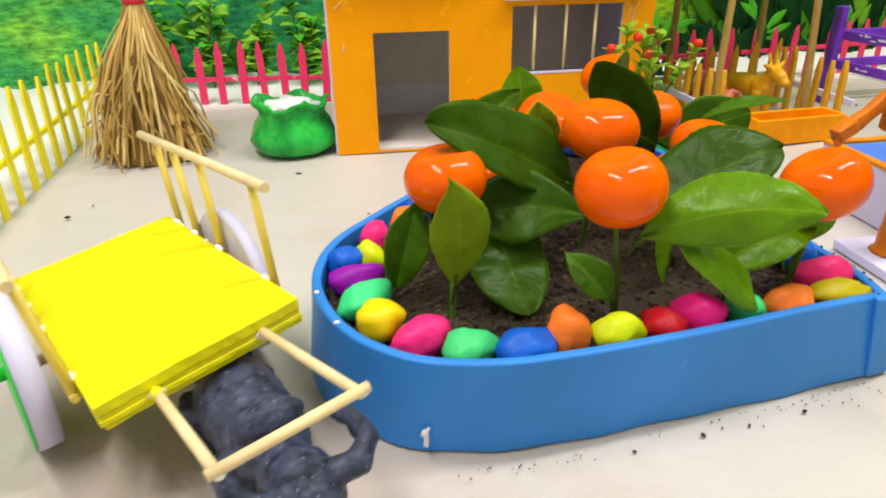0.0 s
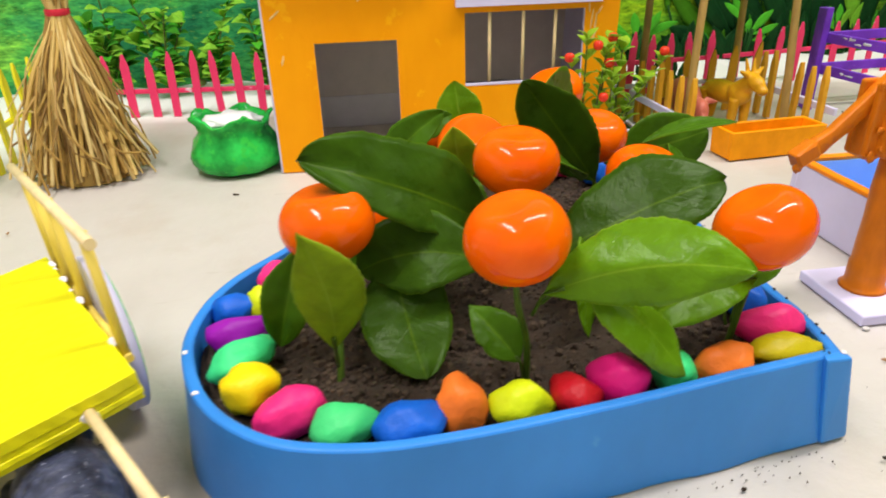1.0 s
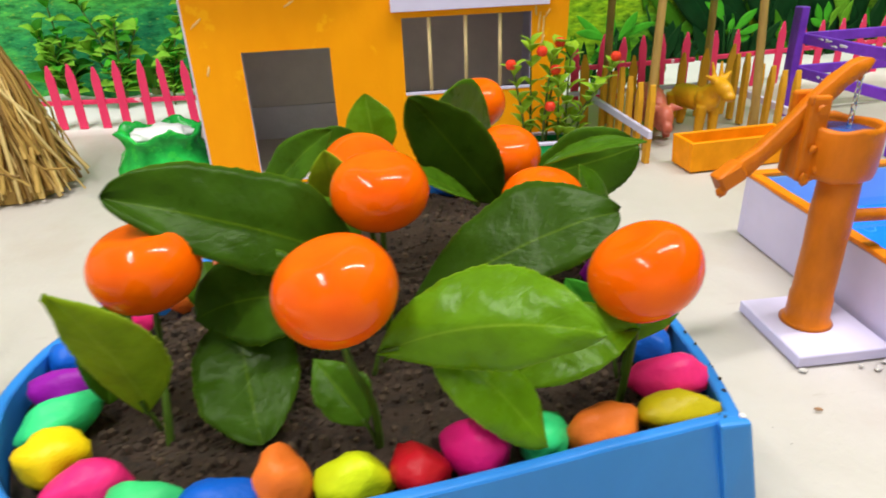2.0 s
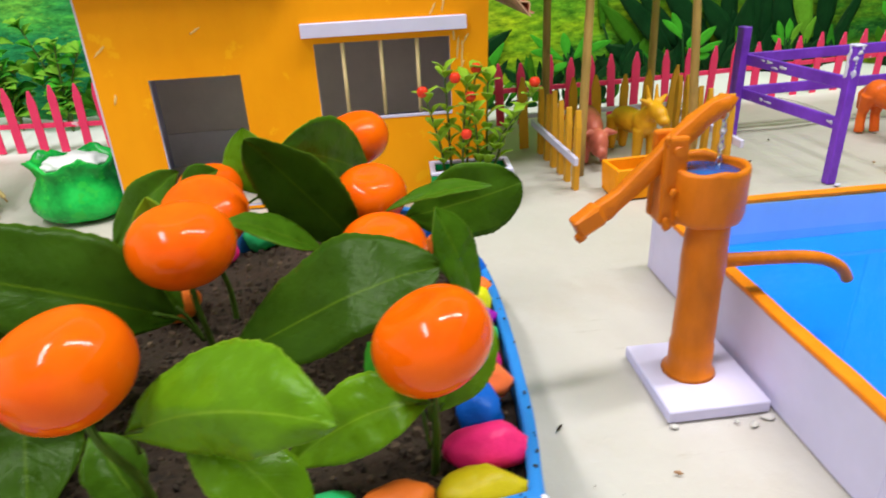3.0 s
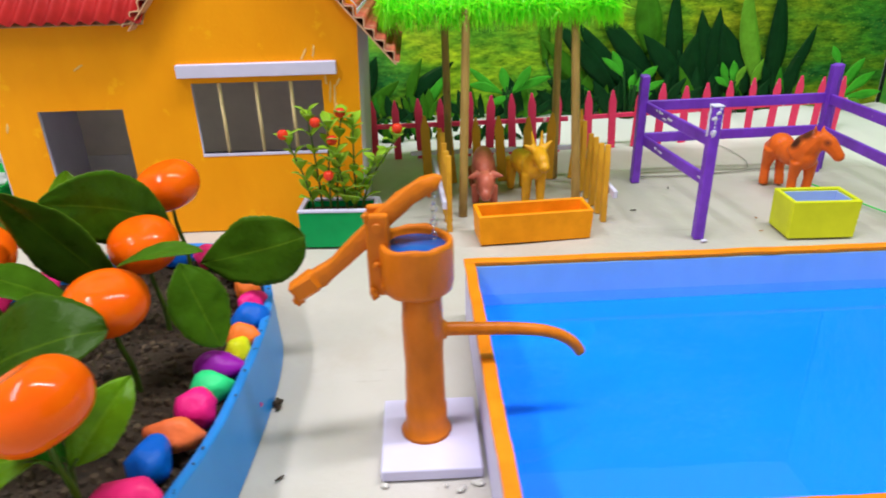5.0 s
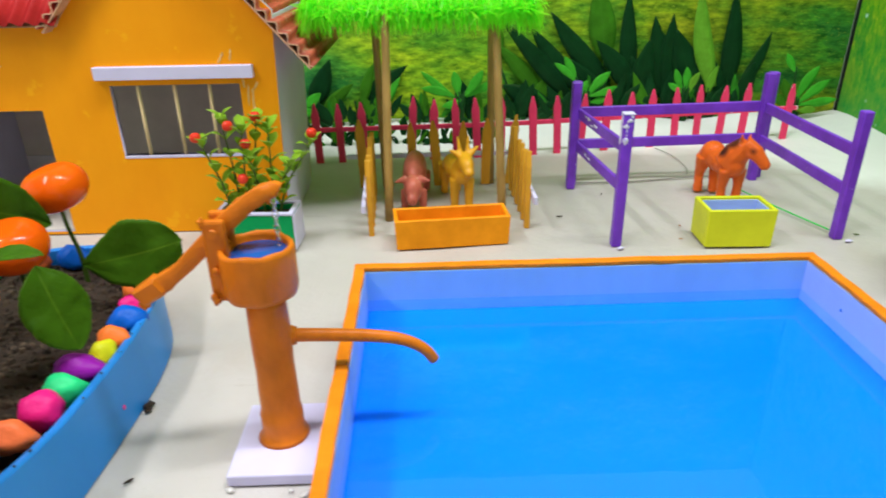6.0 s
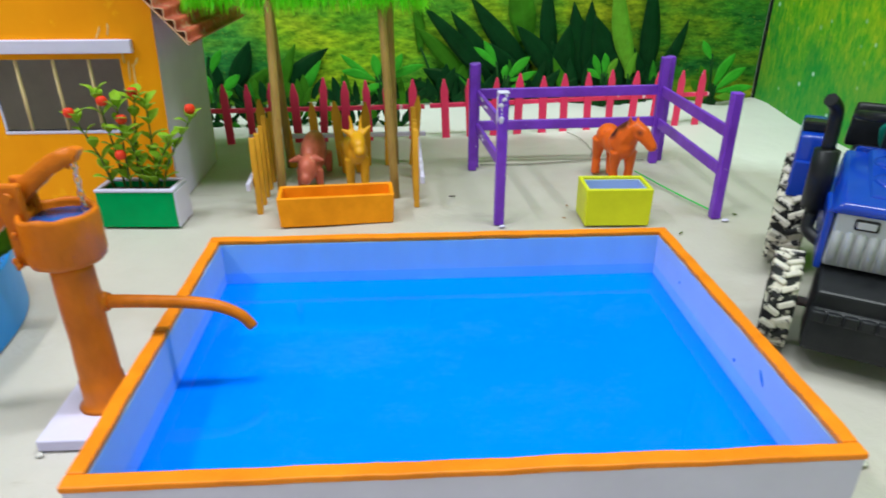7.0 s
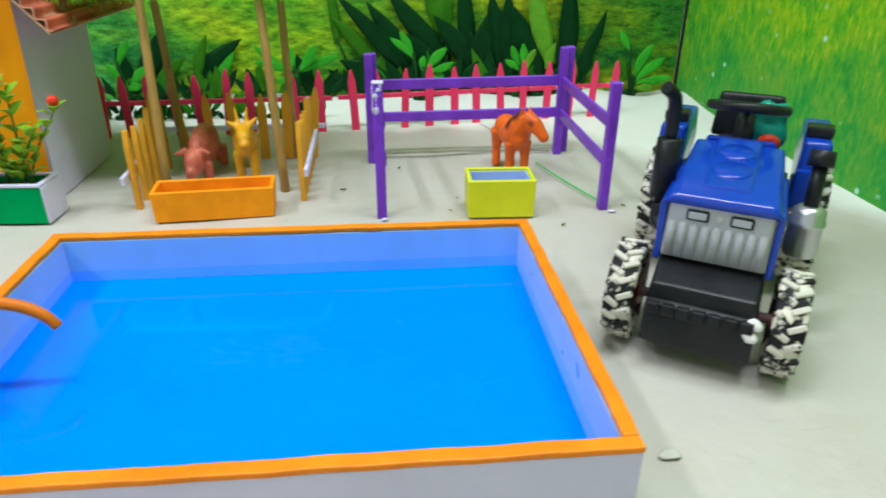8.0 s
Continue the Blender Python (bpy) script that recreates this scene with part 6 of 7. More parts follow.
# ---- cart ----
def build_cart():
    t = thing("cart", "lemon-yellow wooden toy cart with stick rails and white wheels", "cart", pose(-0.0239, 0.3007, 0, 0, 0, 32.6))
    tilt = pose(0, 0, 0.0487, -4.8, -7.8, 0)

    def q(x, y, z):
        return tilt @ Vector((x, y, z))

    for k, (e, z0, z1) in enumerate(((0.0, -0.0040, 0.0), (0.0005, -0.0060, -0.0040), (-0.0001, -0.0078, -0.0060), (0.0006, -0.0098, -0.0078))):
        b = box(-0.0350 + e, -0.0642 + e, z0, 0.0352 - e, 0.0660 - e, z1, 0.00022, 1)
        bmesh.ops.subdivide_edges(b, edges=[g for g in b.edges if g.calc_length() > 0.02], cuts=24, use_grid_fill=True)
        for v in b.verts:
            v.co += Vector((0.0005 * noise.noise(v.co * 320 + Vector((k, 0, 0))), 0.0005 * noise.noise(v.co * 300 + Vector((9 + k, 0, 0))), 0.0005 * noise.noise(v.co * 40)))
        b.transform(tilt)
        part("board_layer", b, "cart_yellow", t, "lemon-yellow painted board")
    for k, (x, y) in enumerate(((-0.0346, -0.040), (0.0350, 0.018), (0.0352, 0.047), (0.012, 0.0655))):
        part("paint_chip", blob(q(x, y, -0.0003), (0.0007, 0.0016, 0.0005), 10, 6, None, None, 0.8, 700, k), "chalk", t, "white chip on the board's edge")
    for s in (1, -1):
        for y, ly in ((0.0570, 0.0620), (0.0340, 0.0400), (0.0070, 0.0100), (-0.0420, -0.0400)):
            part("rail_post", tube([q(s * 0.0368, y, -0.007), q(s * 0.0362 + (0.0052 if s > 0 else -0.0015), ly, 0.0380)], 0.0017, 8), "skewer_yellow", t)
        part("rail", tube([q(0.0402 if s > 0 else -0.0360, 0.0790, 0.0385), q(0.0407 if s > 0 else -0.0385, -0.0530 if s > 0 else -0.0460, 0.0375)], 0.0019, 10), "skewer", t)
        part("rail_foot", tube([q(s * 0.0370, 0.059, -0.0055), q(s * 0.0372, -0.045, -0.0055)], 0.0015, 8), "skewer_yellow", t)
        wx, wy, wr = (0.0395, 0.010, 0.0325) if s > 0 else (0.0412, 0.004, 0.0312)
        thick = 0.0056 if s > 0 else 0.0082
        w = part("wheel", tube([(s * wx, wy, wr), (s * (wx + thick), wy, wr)], wr, 40), "wheel_white", t, "lavender board wheel with a green outer face")
        part("wheel_face", tube([(s * (wx + thick + 0.0001), wy, wr), (s * (wx + thick + 0.0009), wy, wr)], wr * (0.90 if s > 0 else 0.985), 40), "green_rim", w, "bright green face")
        part("hub", tube([(s * (wx + thick + 0.0008), wy, wr), (s * (wx + thick + (0.0024 if s > 0 else 0.0094)), wy, wr)], 0.0026, 10), "green_rim", w)
        for y in (0.0540, 0.0310, 0.0040, -0.0390):
            part("glue_blob", blob(q(s * 0.0354, y, 0.0), (0.0013, 0.0032, 0.0008), 10, 6, None, None, 0.5, 400, y * 99), "chalk", t, "white dried glue")
    part("axle", tube([(-0.0410, 0.004, 0.0312), (0.0393, 0.010, 0.0325)], 0.0022, 10), "skewer", t)
    part("shaft", tube([(0.0195, -0.0610, 0.0512), (0.0212, -0.1216, 0.0585)], 0.0017, 10), "skewer", t)
    part("shaft", tube([(-0.0174, -0.0605, 0.0458), (-0.0196, -0.1172, 0.0525)], 0.0017, 10), "skewer", t)
    part("paint_sleeve", tube([(-0.0174, -0.0615, 0.0459), (-0.0177, -0.0690, 0.0468)], 0.0020, 10), "cart_yellow", t, "lemon paint on the shaft's end")
    part("yoke", tube([(-0.0226, -0.1170, 0.0540), (0.0236, -0.1218, 0.0602)], 0.0017, 10), "skewer", t)
    for p, r in (((0.0194, -0.0645, 0.0506), (0.0026, 0.0008, 0.0020)), ((-0.0172, -0.0644, 0.0455), (0.0028, 0.0008, 0.0020)), ((-0.0197, -0.1174, 0.0532), (0.0020, 0.0018, 0.0017)), ((0.0214, -0.1216, 0.0594), (0.0022, 0.0018, 0.0017))):
        part("glue_blob", blob(p, r, 12, 8, None, None, 0.3, 400), "chalk", t, "white dried glue")


build_cart()


# ---- straw stack ----
def build_straw():
    t = thing("straw_stack", "sheaf of dry brown straw tied at the top with red thread", "straw stack", pose(-0.103, 0.629, 0))
    rnd = random.Random(31)
    b = bmesh.new()
    for k in range(1000):
        a = rnd.random() * math.tau
        r = 0.0345 * rnd.random() ** 0.45
        wdt = 0.0005 + 0.0020 * rnd.random() ** 2
        foot = Vector((r * math.cos(a), r * math.sin(a) * 0.85, rnd.uniform(0.0, 0.012) if rnd.random() > 0.12 else rnd.uniform(0.02, 0.06)))
        tie = Vector((0.008 + 0.006 * math.cos(a) * rnd.random(), 0.001 + 0.006 * math.sin(a) * rnd.random(), 0.123))
        mid = foot.lerp(tie, 0.5) + Vector((math.cos(a), math.sin(a), 0)) * (0.004 * (r / 0.0345)) + Vector((rnd.uniform(-0.006, 0.006), rnd.uniform(-0.006, 0.006), 0))
        foot += Vector((rnd.gauss(0, 0.007), rnd.gauss(0, 0.005), 0))
        up = tie + Vector((rnd.uniform(-0.012, 0.012), rnd.uniform(-0.012, 0.012), rnd.uniform(0.02, 0.05)))
        tube(spline([foot, mid, tie, up], 3), [wdt * 0.9] + [wdt] * 8 + [wdt * 0.5], 4, b, False)
    for k in range(26):
        a = rnd.random() * math.tau
        r0, r1 = rnd.uniform(0.02, 0.03), rnd.uniform(0.040, 0.052)
        tube(spline([(r0 * math.cos(a) * 0.8, r0 * math.sin(a), rnd.uniform(0.05, 0.09)), (r1 * math.cos(a) * 0.8, r1 * math.sin(a), rnd.uniform(0.03, 0.06)), (r1 * 1.05 * math.cos(a + 0.3), r1 * math.sin(a + 0.3), rnd.uniform(0.0, 0.03))], 3), 0.0009, 4, b, False)
    tagged(part("straw", b, "straw", t, "long dry straw stalks"), kind="stuff")
    part("core", lathe([(0.0001, 0.0), (0.030, 0.0), (0.024, 0.03), (0.012, 0.07), (0.0001, 0.085)], 18), "straw", t).matrix_local = pose(0.004, 0.002, 0)
    part("tie", lathe([(0.0072, -0.0024), (0.0084, -0.0012), (0.0080, 0.0), (0.0086, 0.0012), (0.0074, 0.0026)], 18), "red_tie", t, "red thread wound round the neck").matrix_local = pose(0.008, 0.001, 0.1235)


build_straw()


# ---- green sack ----
def build_sack():
    t = thing("sack", "green painted clay sack with a frilled mouth full of white stuffing", "sack", pose(0.0150, 0.6200, 0))
    prof = [(0.0001, 0.0), (0.022, 0.0), (0.0300, 0.004), (0.0340, 0.012), (0.0330, 0.022), (0.0285, 0.032), (0.0255, 0.039), (0.0270, 0.046), (0.0305, 0.052), (0.0280, 0.0525), (0.0235, 0.047), (0.0220, 0.041), (0.0001, 0.040)]
    seg = 72
    b = lathe(prof, seg)
    for v in b.verts:
        a = math.atan2(v.co.y, v.co.x)
        k = max(0.0, (v.co.z - 0.034) / 0.018)
        s = 1 + 0.07 * noise.noise(v.co * 75) + 0.035 * noise.noise(Vector((v.co.x * 190, v.co.y * 190, v.co.z * 90))) + (0.05 * math.sin(a * 9 + 0.6) + 0.07 * noise.noise(Vector((a * 3, 0, 4)))) * k * (1 if v.co.xy.length > 0.01 else 0)
        v.co.x *= s
        v.co.x *= 1.06
        v.co.y *= s * 0.9
        v.co.z *= 0.84
        v.co.z += (0.0030 * k * (math.sin(a * 5 + 1.2) + 0.8 * noise.noise(Vector((a * 5, 2, 1)))) if v.co.xy.length > 0.01 else 0)
    part("bag", smooth(b), "bag_green", t)
    b = blob((0, 0, 0.0390), (0.0235, 0.0200, 0.0060), 28, 16, None, None, 0.45, 130, 3)
    part("stuffing", b, "chalk", t, "white lumpy stuffing")


build_sack()


# ---- toy tractor ----
def tyre(r, w, name, parent, x, y, lugs):
    o = part("wheel", lathe([(r * 0.40, -w * 0.30), (r * 0.62, -w * 0.34), (r * 0.62, w * 0.34), (r * 0.40, w * 0.30)], 30, None, True), "rim_red", parent, "dark red wheel with a dusty whitened tyre")
    o.matrix_local = pose(x, y, r, 0, 90, 0)
    b = lathe([(r * 0.60, -w * 0.40), (r * 0.84, -w * 0.50), (r * 0.93, -w * 0.42), (r * 0.94, w * 0.42), (r * 0.84, w * 0.50), (r * 0.60, w * 0.40)], 36, None, True)
    part("tyre", b, "tyre", o)
    b = bmesh.new()
    for k in range(lugs):
        for s in (1, -1):
            a = (k + (0.5 if s > 0 else 0)) / lugs * 360
            box(-r * 0.055, -w * 0.04, r * 0.90, r * 0.055, w * 0.52, r * 1.0, r * 0.02, 1, b, Matrix.Rotation(radians(a), 4, "Z") @ Matrix.Rotation(radians(90), 4, "Y") @ Matrix.Rotation(radians(90 * (1 if s > 0 else -1) + 28 * s), 4, "Z"))
    part("tread", b, "tyre_lug", o, "whitened chunky tread")
    part("hub", lathe([(0.0001, -w * 0.45), (r * 0.16, -w * 0.45), (r * 0.20, -w * 0.3), (r * 0.42, -w * 0.28), (r * 0.42, w * 0.28), (r * 0.20, w * 0.3), (r * 0.16, w * 0.45), (0.0001, w * 0.45)], 20), "rim_red", o)


def slab(x0, x1, y0, y1, za, zb, top_in=0.0, bevel=0.0012):
    """A solid that may rise towards the back: za and zb are (low, high) at y0 and y1."""
    return hexa([(x0, y0, za[0]), (x1, y0, za[0]), (x1, y1, zb[0]), (x0, y1, zb[0]), (x0 + top_in, y0, za[1]), (x1 - top_in, y0, za[1]), (x1 - top_in, y1, zb[1]), (x0 + top_in, y1, zb[1])], bevel)


def build_tractor():
    t = thing("toy_tractor", "blue plastic toy tractor with dusty whitened tyres", "toy tractor", pose(0.7165, 0.3725, 0, 0, 0, -32))
    tyre(0.0252, 0.0142, "front", t, -0.0372, 0.0, 19)
    tyre(0.0252, 0.0142, "front", t, 0.0372, 0.0, 18)
    tyre(0.0350, 0.0200, "rear", t, -0.0400, 0.1120, 20)
    tyre(0.0350, 0.0200, "rear", t, 0.0400, 0.1120, 20)
    part("front_axle", tube([(-0.034, 0.0, 0.0252), (0.034, 0.0, 0.0252)], 0.0026, 10), "chrome", t)
    part("rear_axle", tube([(-0.034, 0.1120, 0.0350), (0.034, 0.1120, 0.0350)], 0.0036, 10), "black_plastic", t)
    part("chassis", slab(-0.0150, 0.0150, 0.0060, 0.1260, (0.018, 0.036), (0.026, 0.048), 0.001), "black_plastic", t)
    w = part("front_weight", slab(-0.0250, 0.0250, -0.0250, 0.0060, (0.0095, 0.0310), (0.0085, 0.0420), 0.0008, 0.0024), "black_plastic", t, "black front weight block")
    part("weight_top", slab(-0.0245, 0.0245, -0.0215, 0.0075, (0.0310, 0.0400), (0.0415, 0.0480), 0.0015, 0.0014), "black_plastic", w)
    for k in range(7):
        x = -0.0204 + k * 0.0068
        part("weight_lug", box(x - 0.0030, -0.0264, 0.0262, x + 0.0030, -0.0225, 0.0318, 0.0008, 2), "black_plastic", w)
    part("grille", slab(-0.0235, 0.0235, -0.0050, 0.0060, (0.0450, 0.0735), (0.0450, 0.0755), 0.0012, 0.0016), "grey_plastic", t, "silver-grey ribbed grille")
    for k in range(9):
        x = -0.0200 + k * 0.0050
        part("grille_rib", tube([(x, -0.0044, 0.0462), (x, -0.0042, 0.0622), (x, -0.0030, 0.0640)], [0.0023, 0.0024, 0.0012], 10), "grey_plastic", t)
    for x in (-0.0095, 0.0095):
        l = part("headlight", box(x - 0.0050, -0.0060, 0.0654, x + 0.0050, -0.0046, 0.0708, 0.0009, 2), "black_plastic", t, "rounded dark headlight outline")
        part("lens", box(x - 0.0040, -0.0064, 0.0664, x + 0.0040, -0.0058, 0.0698, 0.0003), "grey_plastic", l)
    part("badge", tube([(0, -0.0058, 0.0682), (0, -0.0046, 0.0682)], 0.0016, 12), "chrome", t)
    part("bonnet", slab(-0.0268, 0.0268, -0.0068, 0.0640, (0.0770, 0.0822), (0.0560, 0.0900), 0.0050, 0.0024), "blue_plastic", t)
    part("bonnet_side", slab(-0.0268, -0.0235, -0.0040, 0.0640, (0.0420, 0.0720), (0.0420, 0.0700), 0, 0.0012), "blue_plastic", t)
    part("bonnet_side", slab(0.0235, 0.0268, -0.0040, 0.0640, (0.0420, 0.0720), (0.0420, 0.0700), 0, 0.0012), "blue_plastic", t)
    part("bonnet_crest", slab(-0.0130, 0.0130, 0.0040, 0.0620, (0.0805, 0.0842), (0.0880, 0.0926), 0.0030, 0.0020), "blue_plastic", t)
    for k, y in enumerate((0.0230, 0.0440)):
        o = part("bonnet_boss", lathe([(0.0001, 0.0014), (0.0080, 0.0014), (0.0092, 0.0006), (0.0096, -0.002), (0.0001, -0.002)], 24), "blue_plastic", t)
        o.matrix_local = pose(0.0, y, 0.0866 + 0.0031 * k, 8, 0, 0)
    part("engine", slab(-0.0200, 0.0200, 0.0065, 0.0630, (0.0360, 0.0560), (0.0400, 0.0560), 0, 0.0010), "black_plastic", t)
    part("dashboard", slab(-0.0200, 0.0200, 0.0640, 0.0760, (0.0480, 0.0925), (0.0480, 0.0880), 0.003, 0.0018), "blue_plastic", t)
    e = part("exhaust", tube([(-0.0315, 0.0300, 0.0600), (-0.0315, 0.0310, 0.0650), (-0.0315, 0.0310, 0.0660), (-0.0315, 0.0320, 0.0960), (-0.0315, 0.0320, 0.0970)], [0.0032, 0.0036, 0.0062, 0.0062, 0.0040], 16), "black_plastic", t, "black exhaust stack")
    part("exhaust_pipe", tube(spline([(-0.0315, 0.0320, 0.0960), (-0.0315, 0.0320, 0.1110), (-0.0325, 0.0300, 0.1180), (-0.0360, 0.0250, 0.1225)], 4), 0.0034, 12), "black_plastic", e)
    part("exhaust_elbow", tube(spline([(-0.0315, 0.0300, 0.0620), (-0.0315, 0.0270, 0.0540), (-0.0240, 0.0220, 0.0500)], 4), 0.0034, 12), "black_plastic", e)
    c = part("air_cleaner", lathe([(0.0001, 0.0400), (0.0088, 0.0400), (0.0096, 0.0410), (0.0096, 0.0560), (0.0104, 0.0566), (0.0104, 0.0590), (0.0096, 0.0596), (0.0094, 0.0640), (0.0060, 0.0665), (0.0001, 0.0668)], 26), "chrome", t, "silver air cleaner canister")
    c.matrix_local = pose(0.0375, 0.0380, 0.0060, 0, 0, 0) @ Matrix.Diagonal((0.82, 0.82, 0.97, 1.0))
    part("intake", tube([(0.0, 0.0, 0.0660), (0.0, 0.0060, 0.0860)], 0.0042, 14), "black_plastic", c, "black intake pipe")
    part("intake_cap", tube([(0.0, 0.0060, 0.0855), (0.0, 0.0082, 0.0930)], [0.0074, 0.0068], 16), "black_plastic", c)
    for s in (-1, 1):
        f = part("fender", slab(s * 0.0375 - 0.0085, s * 0.0375 + 0.0085, 0.0860, 0.1430, (0.0520, 0.0890), (0.0680, 0.0890), 0.0015, 0.0024), "blue_plastic", t, "blue rear mudguard")
        part("fender_lamp", box(s * 0.0375 - 0.0068, 0.0950, 0.0890, s * 0.0375 + 0.0068, 0.1070, 0.0950, 0.0012, 2), "black_plastic", f)
        part("fender_step", slab(s * 0.0375 - 0.0080, s * 0.0375 + 0.0080, 0.0825, 0.0865, (0.0520, 0.0740), (0.0520, 0.0740), 0.001, 0.0012), "blue_plastic", f)
    part("deck", slab(-0.0285, 0.0285, 0.0700, 0.1340, (0.0500, 0.0560), (0.0500, 0.0560), 0, 0.001), "black_plastic", t)
    s = part("seat", slab(-0.0170, 0.0170, 0.1020, 0.1280, (0.0560, 0.0780), (0.0560, 0.0780), 0.002, 0.0030), "black_plastic", t)
    part("seat_back", slab(-0.0200, 0.0200, 0.1240, 0.1310, (0.0760, 0.1030), (0.0760, 0.1030), 0.002, 0.0026), "black_plastic", s)
    part("column", tube([(0.0, 0.0700, 0.0880), (0.0, 0.0790, 0.1030)], [0.0060, 0.0044], 12), "black_plastic", t)
    ring = [(0.0188 * math.cos(a), 0.0188 * math.sin(a), 0) for a in [k * math.tau / 32 for k in range(33)]]
    o = part("steering_wheel", tube(ring, 0.0027, 10, None, False), "black_plastic", t)
    o.matrix_local = pose(0.0, 0.0800, 0.1050, -12, 0, 0)
    for k in range(3):
        part("spoke", tube([(0, 0, -0.001), (0.0192 * math.cos(k * 2.094 + 0.5), 0.0192 * math.sin(k * 2.094 + 0.5), 0)], 0.0024, 8), "black_plastic", o)
    cl = part("cloth_sack", blob((0.0110, 0.1080, 0.0890), (0.0135, 0.0090, 0.0140), 28, 18, None, None, 0.45, 110), "teal", t, "teal plastic sack on the seat")
    part("sack_knot", blob((0.0130, 0.0950, 0.0840), (0.0060, 0.0040, 0.0040), 12, 8, None, None, 0.2, 120), "berry", cl)
    for ob in t.children:
        if ob.name.startswith(("grille", "headlight", "badge", "bonnet_side")):
            ob.location.z += 0.0045
    w.location.z += 0.0025
    for p in ((0.0235, -0.0230, 0.0330), (0.0225, -0.0245, 0.0275)):
        part("paint_splash", blob(p, (0.0036, 0.0024, 0.0030), 12, 8, None, None, 0.4, 300), "chalk", t, "white paint splash")


build_tractor()


# ---- plastic plants and built-out printed leaves along the backdrop ----
def shared_leaf(length, width, material, arch=0.15, fold=0.2, point=1.0, nu=10, seed=0):
    b = leaf_mesh(length, width, arch, fold, 0, point, 0.0, 0.0005, nu, 4, 0.03, seed)
    me = bpy.data.meshes.new("leaf")
    b.to_mesh(me)
    b.free()
    me.materials.append(M[material])
    return me


DEEP = [shared_leaf(0.046, 0.017, m, 0.18, 0.2, 1.0, 8, k) for k, m in enumerate(("plastic_mid", "plastic_leaf", "plastic_leaf"))]


def clump(name, label, x, y, leaves, count, rise, spread, seed, z=0.0, scale=1.0, ahead=0.0):
    """A rosette of plastic leaves that rise from one foot."""
    t = thing(name, label, "plant", pose(x, y, max(0.0, ground_height(x, y)) + z))
    rnd = random.Random(seed)
    part("crown", blob((0, 0, 0.002), (0.007, 0.006, 0.005), 10, 6), "twig", t)
    if z > 0.02:
        part("stem", tube([(0, 0.003, -z), (0, 0, 0)], 0.0018, 7), "twig", t)
    for k in range(count):
        a = k * 2.4 + rnd.uniform(-0.3, 0.3)
        d = Vector((math.cos(a) * spread, math.sin(a) * spread * 0.5 - ahead, rise * rnd.uniform(0.6, 1.2))).normalized()
        ob = new("leaf", leaves[rnd.randrange(len(leaves))])
        ob.parent = t
        n = Vector((-d.x * 0.6, -d.y - 0.5, 0.6))
        ob.matrix_local = leaf_pose(Vector((0, 0, 0.001)) + d * 0.004, d, n) @ Matrix.Scale(scale * rnd.uniform(0.75, 1.15), 4)
    return t


def bush(label, x, y, w, h, count, seed, leaves=None):
    """A leafy bush: short twigs fan out of one foot, each set with leaves."""
    leaves = leaves or BUSHY
    t = thing("bush", label, "plant", pose(x, y, max(0.0, ground_height(x, y))))
    rnd = random.Random(seed)
    for k in range(count):
        a = rnd.random() * math.tau
        tip = Vector((math.cos(a) * w * rnd.uniform(0.2, 1), math.sin(a) * w * 0.3, h * rnd.uniform(0.45, 1)))
        pts = spline([(0, 0, 0), (tip.x * 0.35, tip.y * 0.35, tip.z * 0.55), tip], 4)
        part("twig", tube(pts, 0.0009, 5), "twig", t)
        for i, p in enumerate(pts[2:]):
            for s in range(3):
                b = rnd.random() * math.tau
                d = Vector((math.cos(b), math.sin(b) * 0.7 - 0.2, rnd.uniform(-0.1, 0.9))).normalized()
                ob = new("leaf", leaves[rnd.randrange(len(leaves))])
                ob.parent = t
                ob.matrix_local = leaf_pose(p, p + d, (-d.x * 0.4, -d.y * 0.4 - 0.4, 0.8)) @ Matrix.Scale(rnd.uniform(0.7, 1.2), 4)
    return t


DARK = "dark green printed plant, its long pointed overlapping leaves built in relief"
MID = "green printed plant, its long broad leaves built in relief"
LOW = "bright green rosette plant with small upright leaves"
UNDER = "low dark green undergrowth of broad overlapping leaves"


def strap_leaf(low, tip, w, material, t, seed, foot=0.50, blunt=1.8):
    """A long leaf that is already broad at its foot and ends in a point."""
    rnd = random.Random(seed)
    low, tip = Vector(low), Vector(tip)
    d = tip - low
    side = Vector((d.z, 0, -d.x)).normalized()
    bow, nu, nv = rnd.uniform(-0.05, 0.05) * d.length, 14, 4
    b = bmesh.new()
    uv = b.loops.layers.uv.new("UVMap")
    grid = []
    for i in range(nu + 1):
        u = i / nu
        half = 0.5 * w * min(1.0, foot + 1.6 * u) * max(0.0, 1 - max(0.0, (u - 0.38) / 0.62) ** blunt) + 0.0002
        row = []
        for j in range(nv + 1):
            q = j / nv * 2 - 1
            p = low + d * u + side * (half * q + bow * math.sin(math.pi * u))
            p.y += -0.10 * half * (1 - abs(q)) + 0.0010 * noise.noise(Vector((u * 4, q, seed)))
            row.append(b.verts.new(p))
        grid.append(row)
    for i in range(nu):
        for j in range(nv):
            q = ((i, j), (i + 1, j), (i + 1, j + 1), (i, j + 1))
            f = b.faces.new([grid[m][n] for m, n in q])
            f.smooth = True
            for l, (m, n) in zip(f.loops, q):
                l[uv].uv = (m / nu, n / nv)
    bmesh.ops.recalc_face_normals(b, faces=b.faces)
    bmesh.ops.solidify(b, geom=b.faces[:], thickness=0.0004)
    return part("leaf", b, material, t)


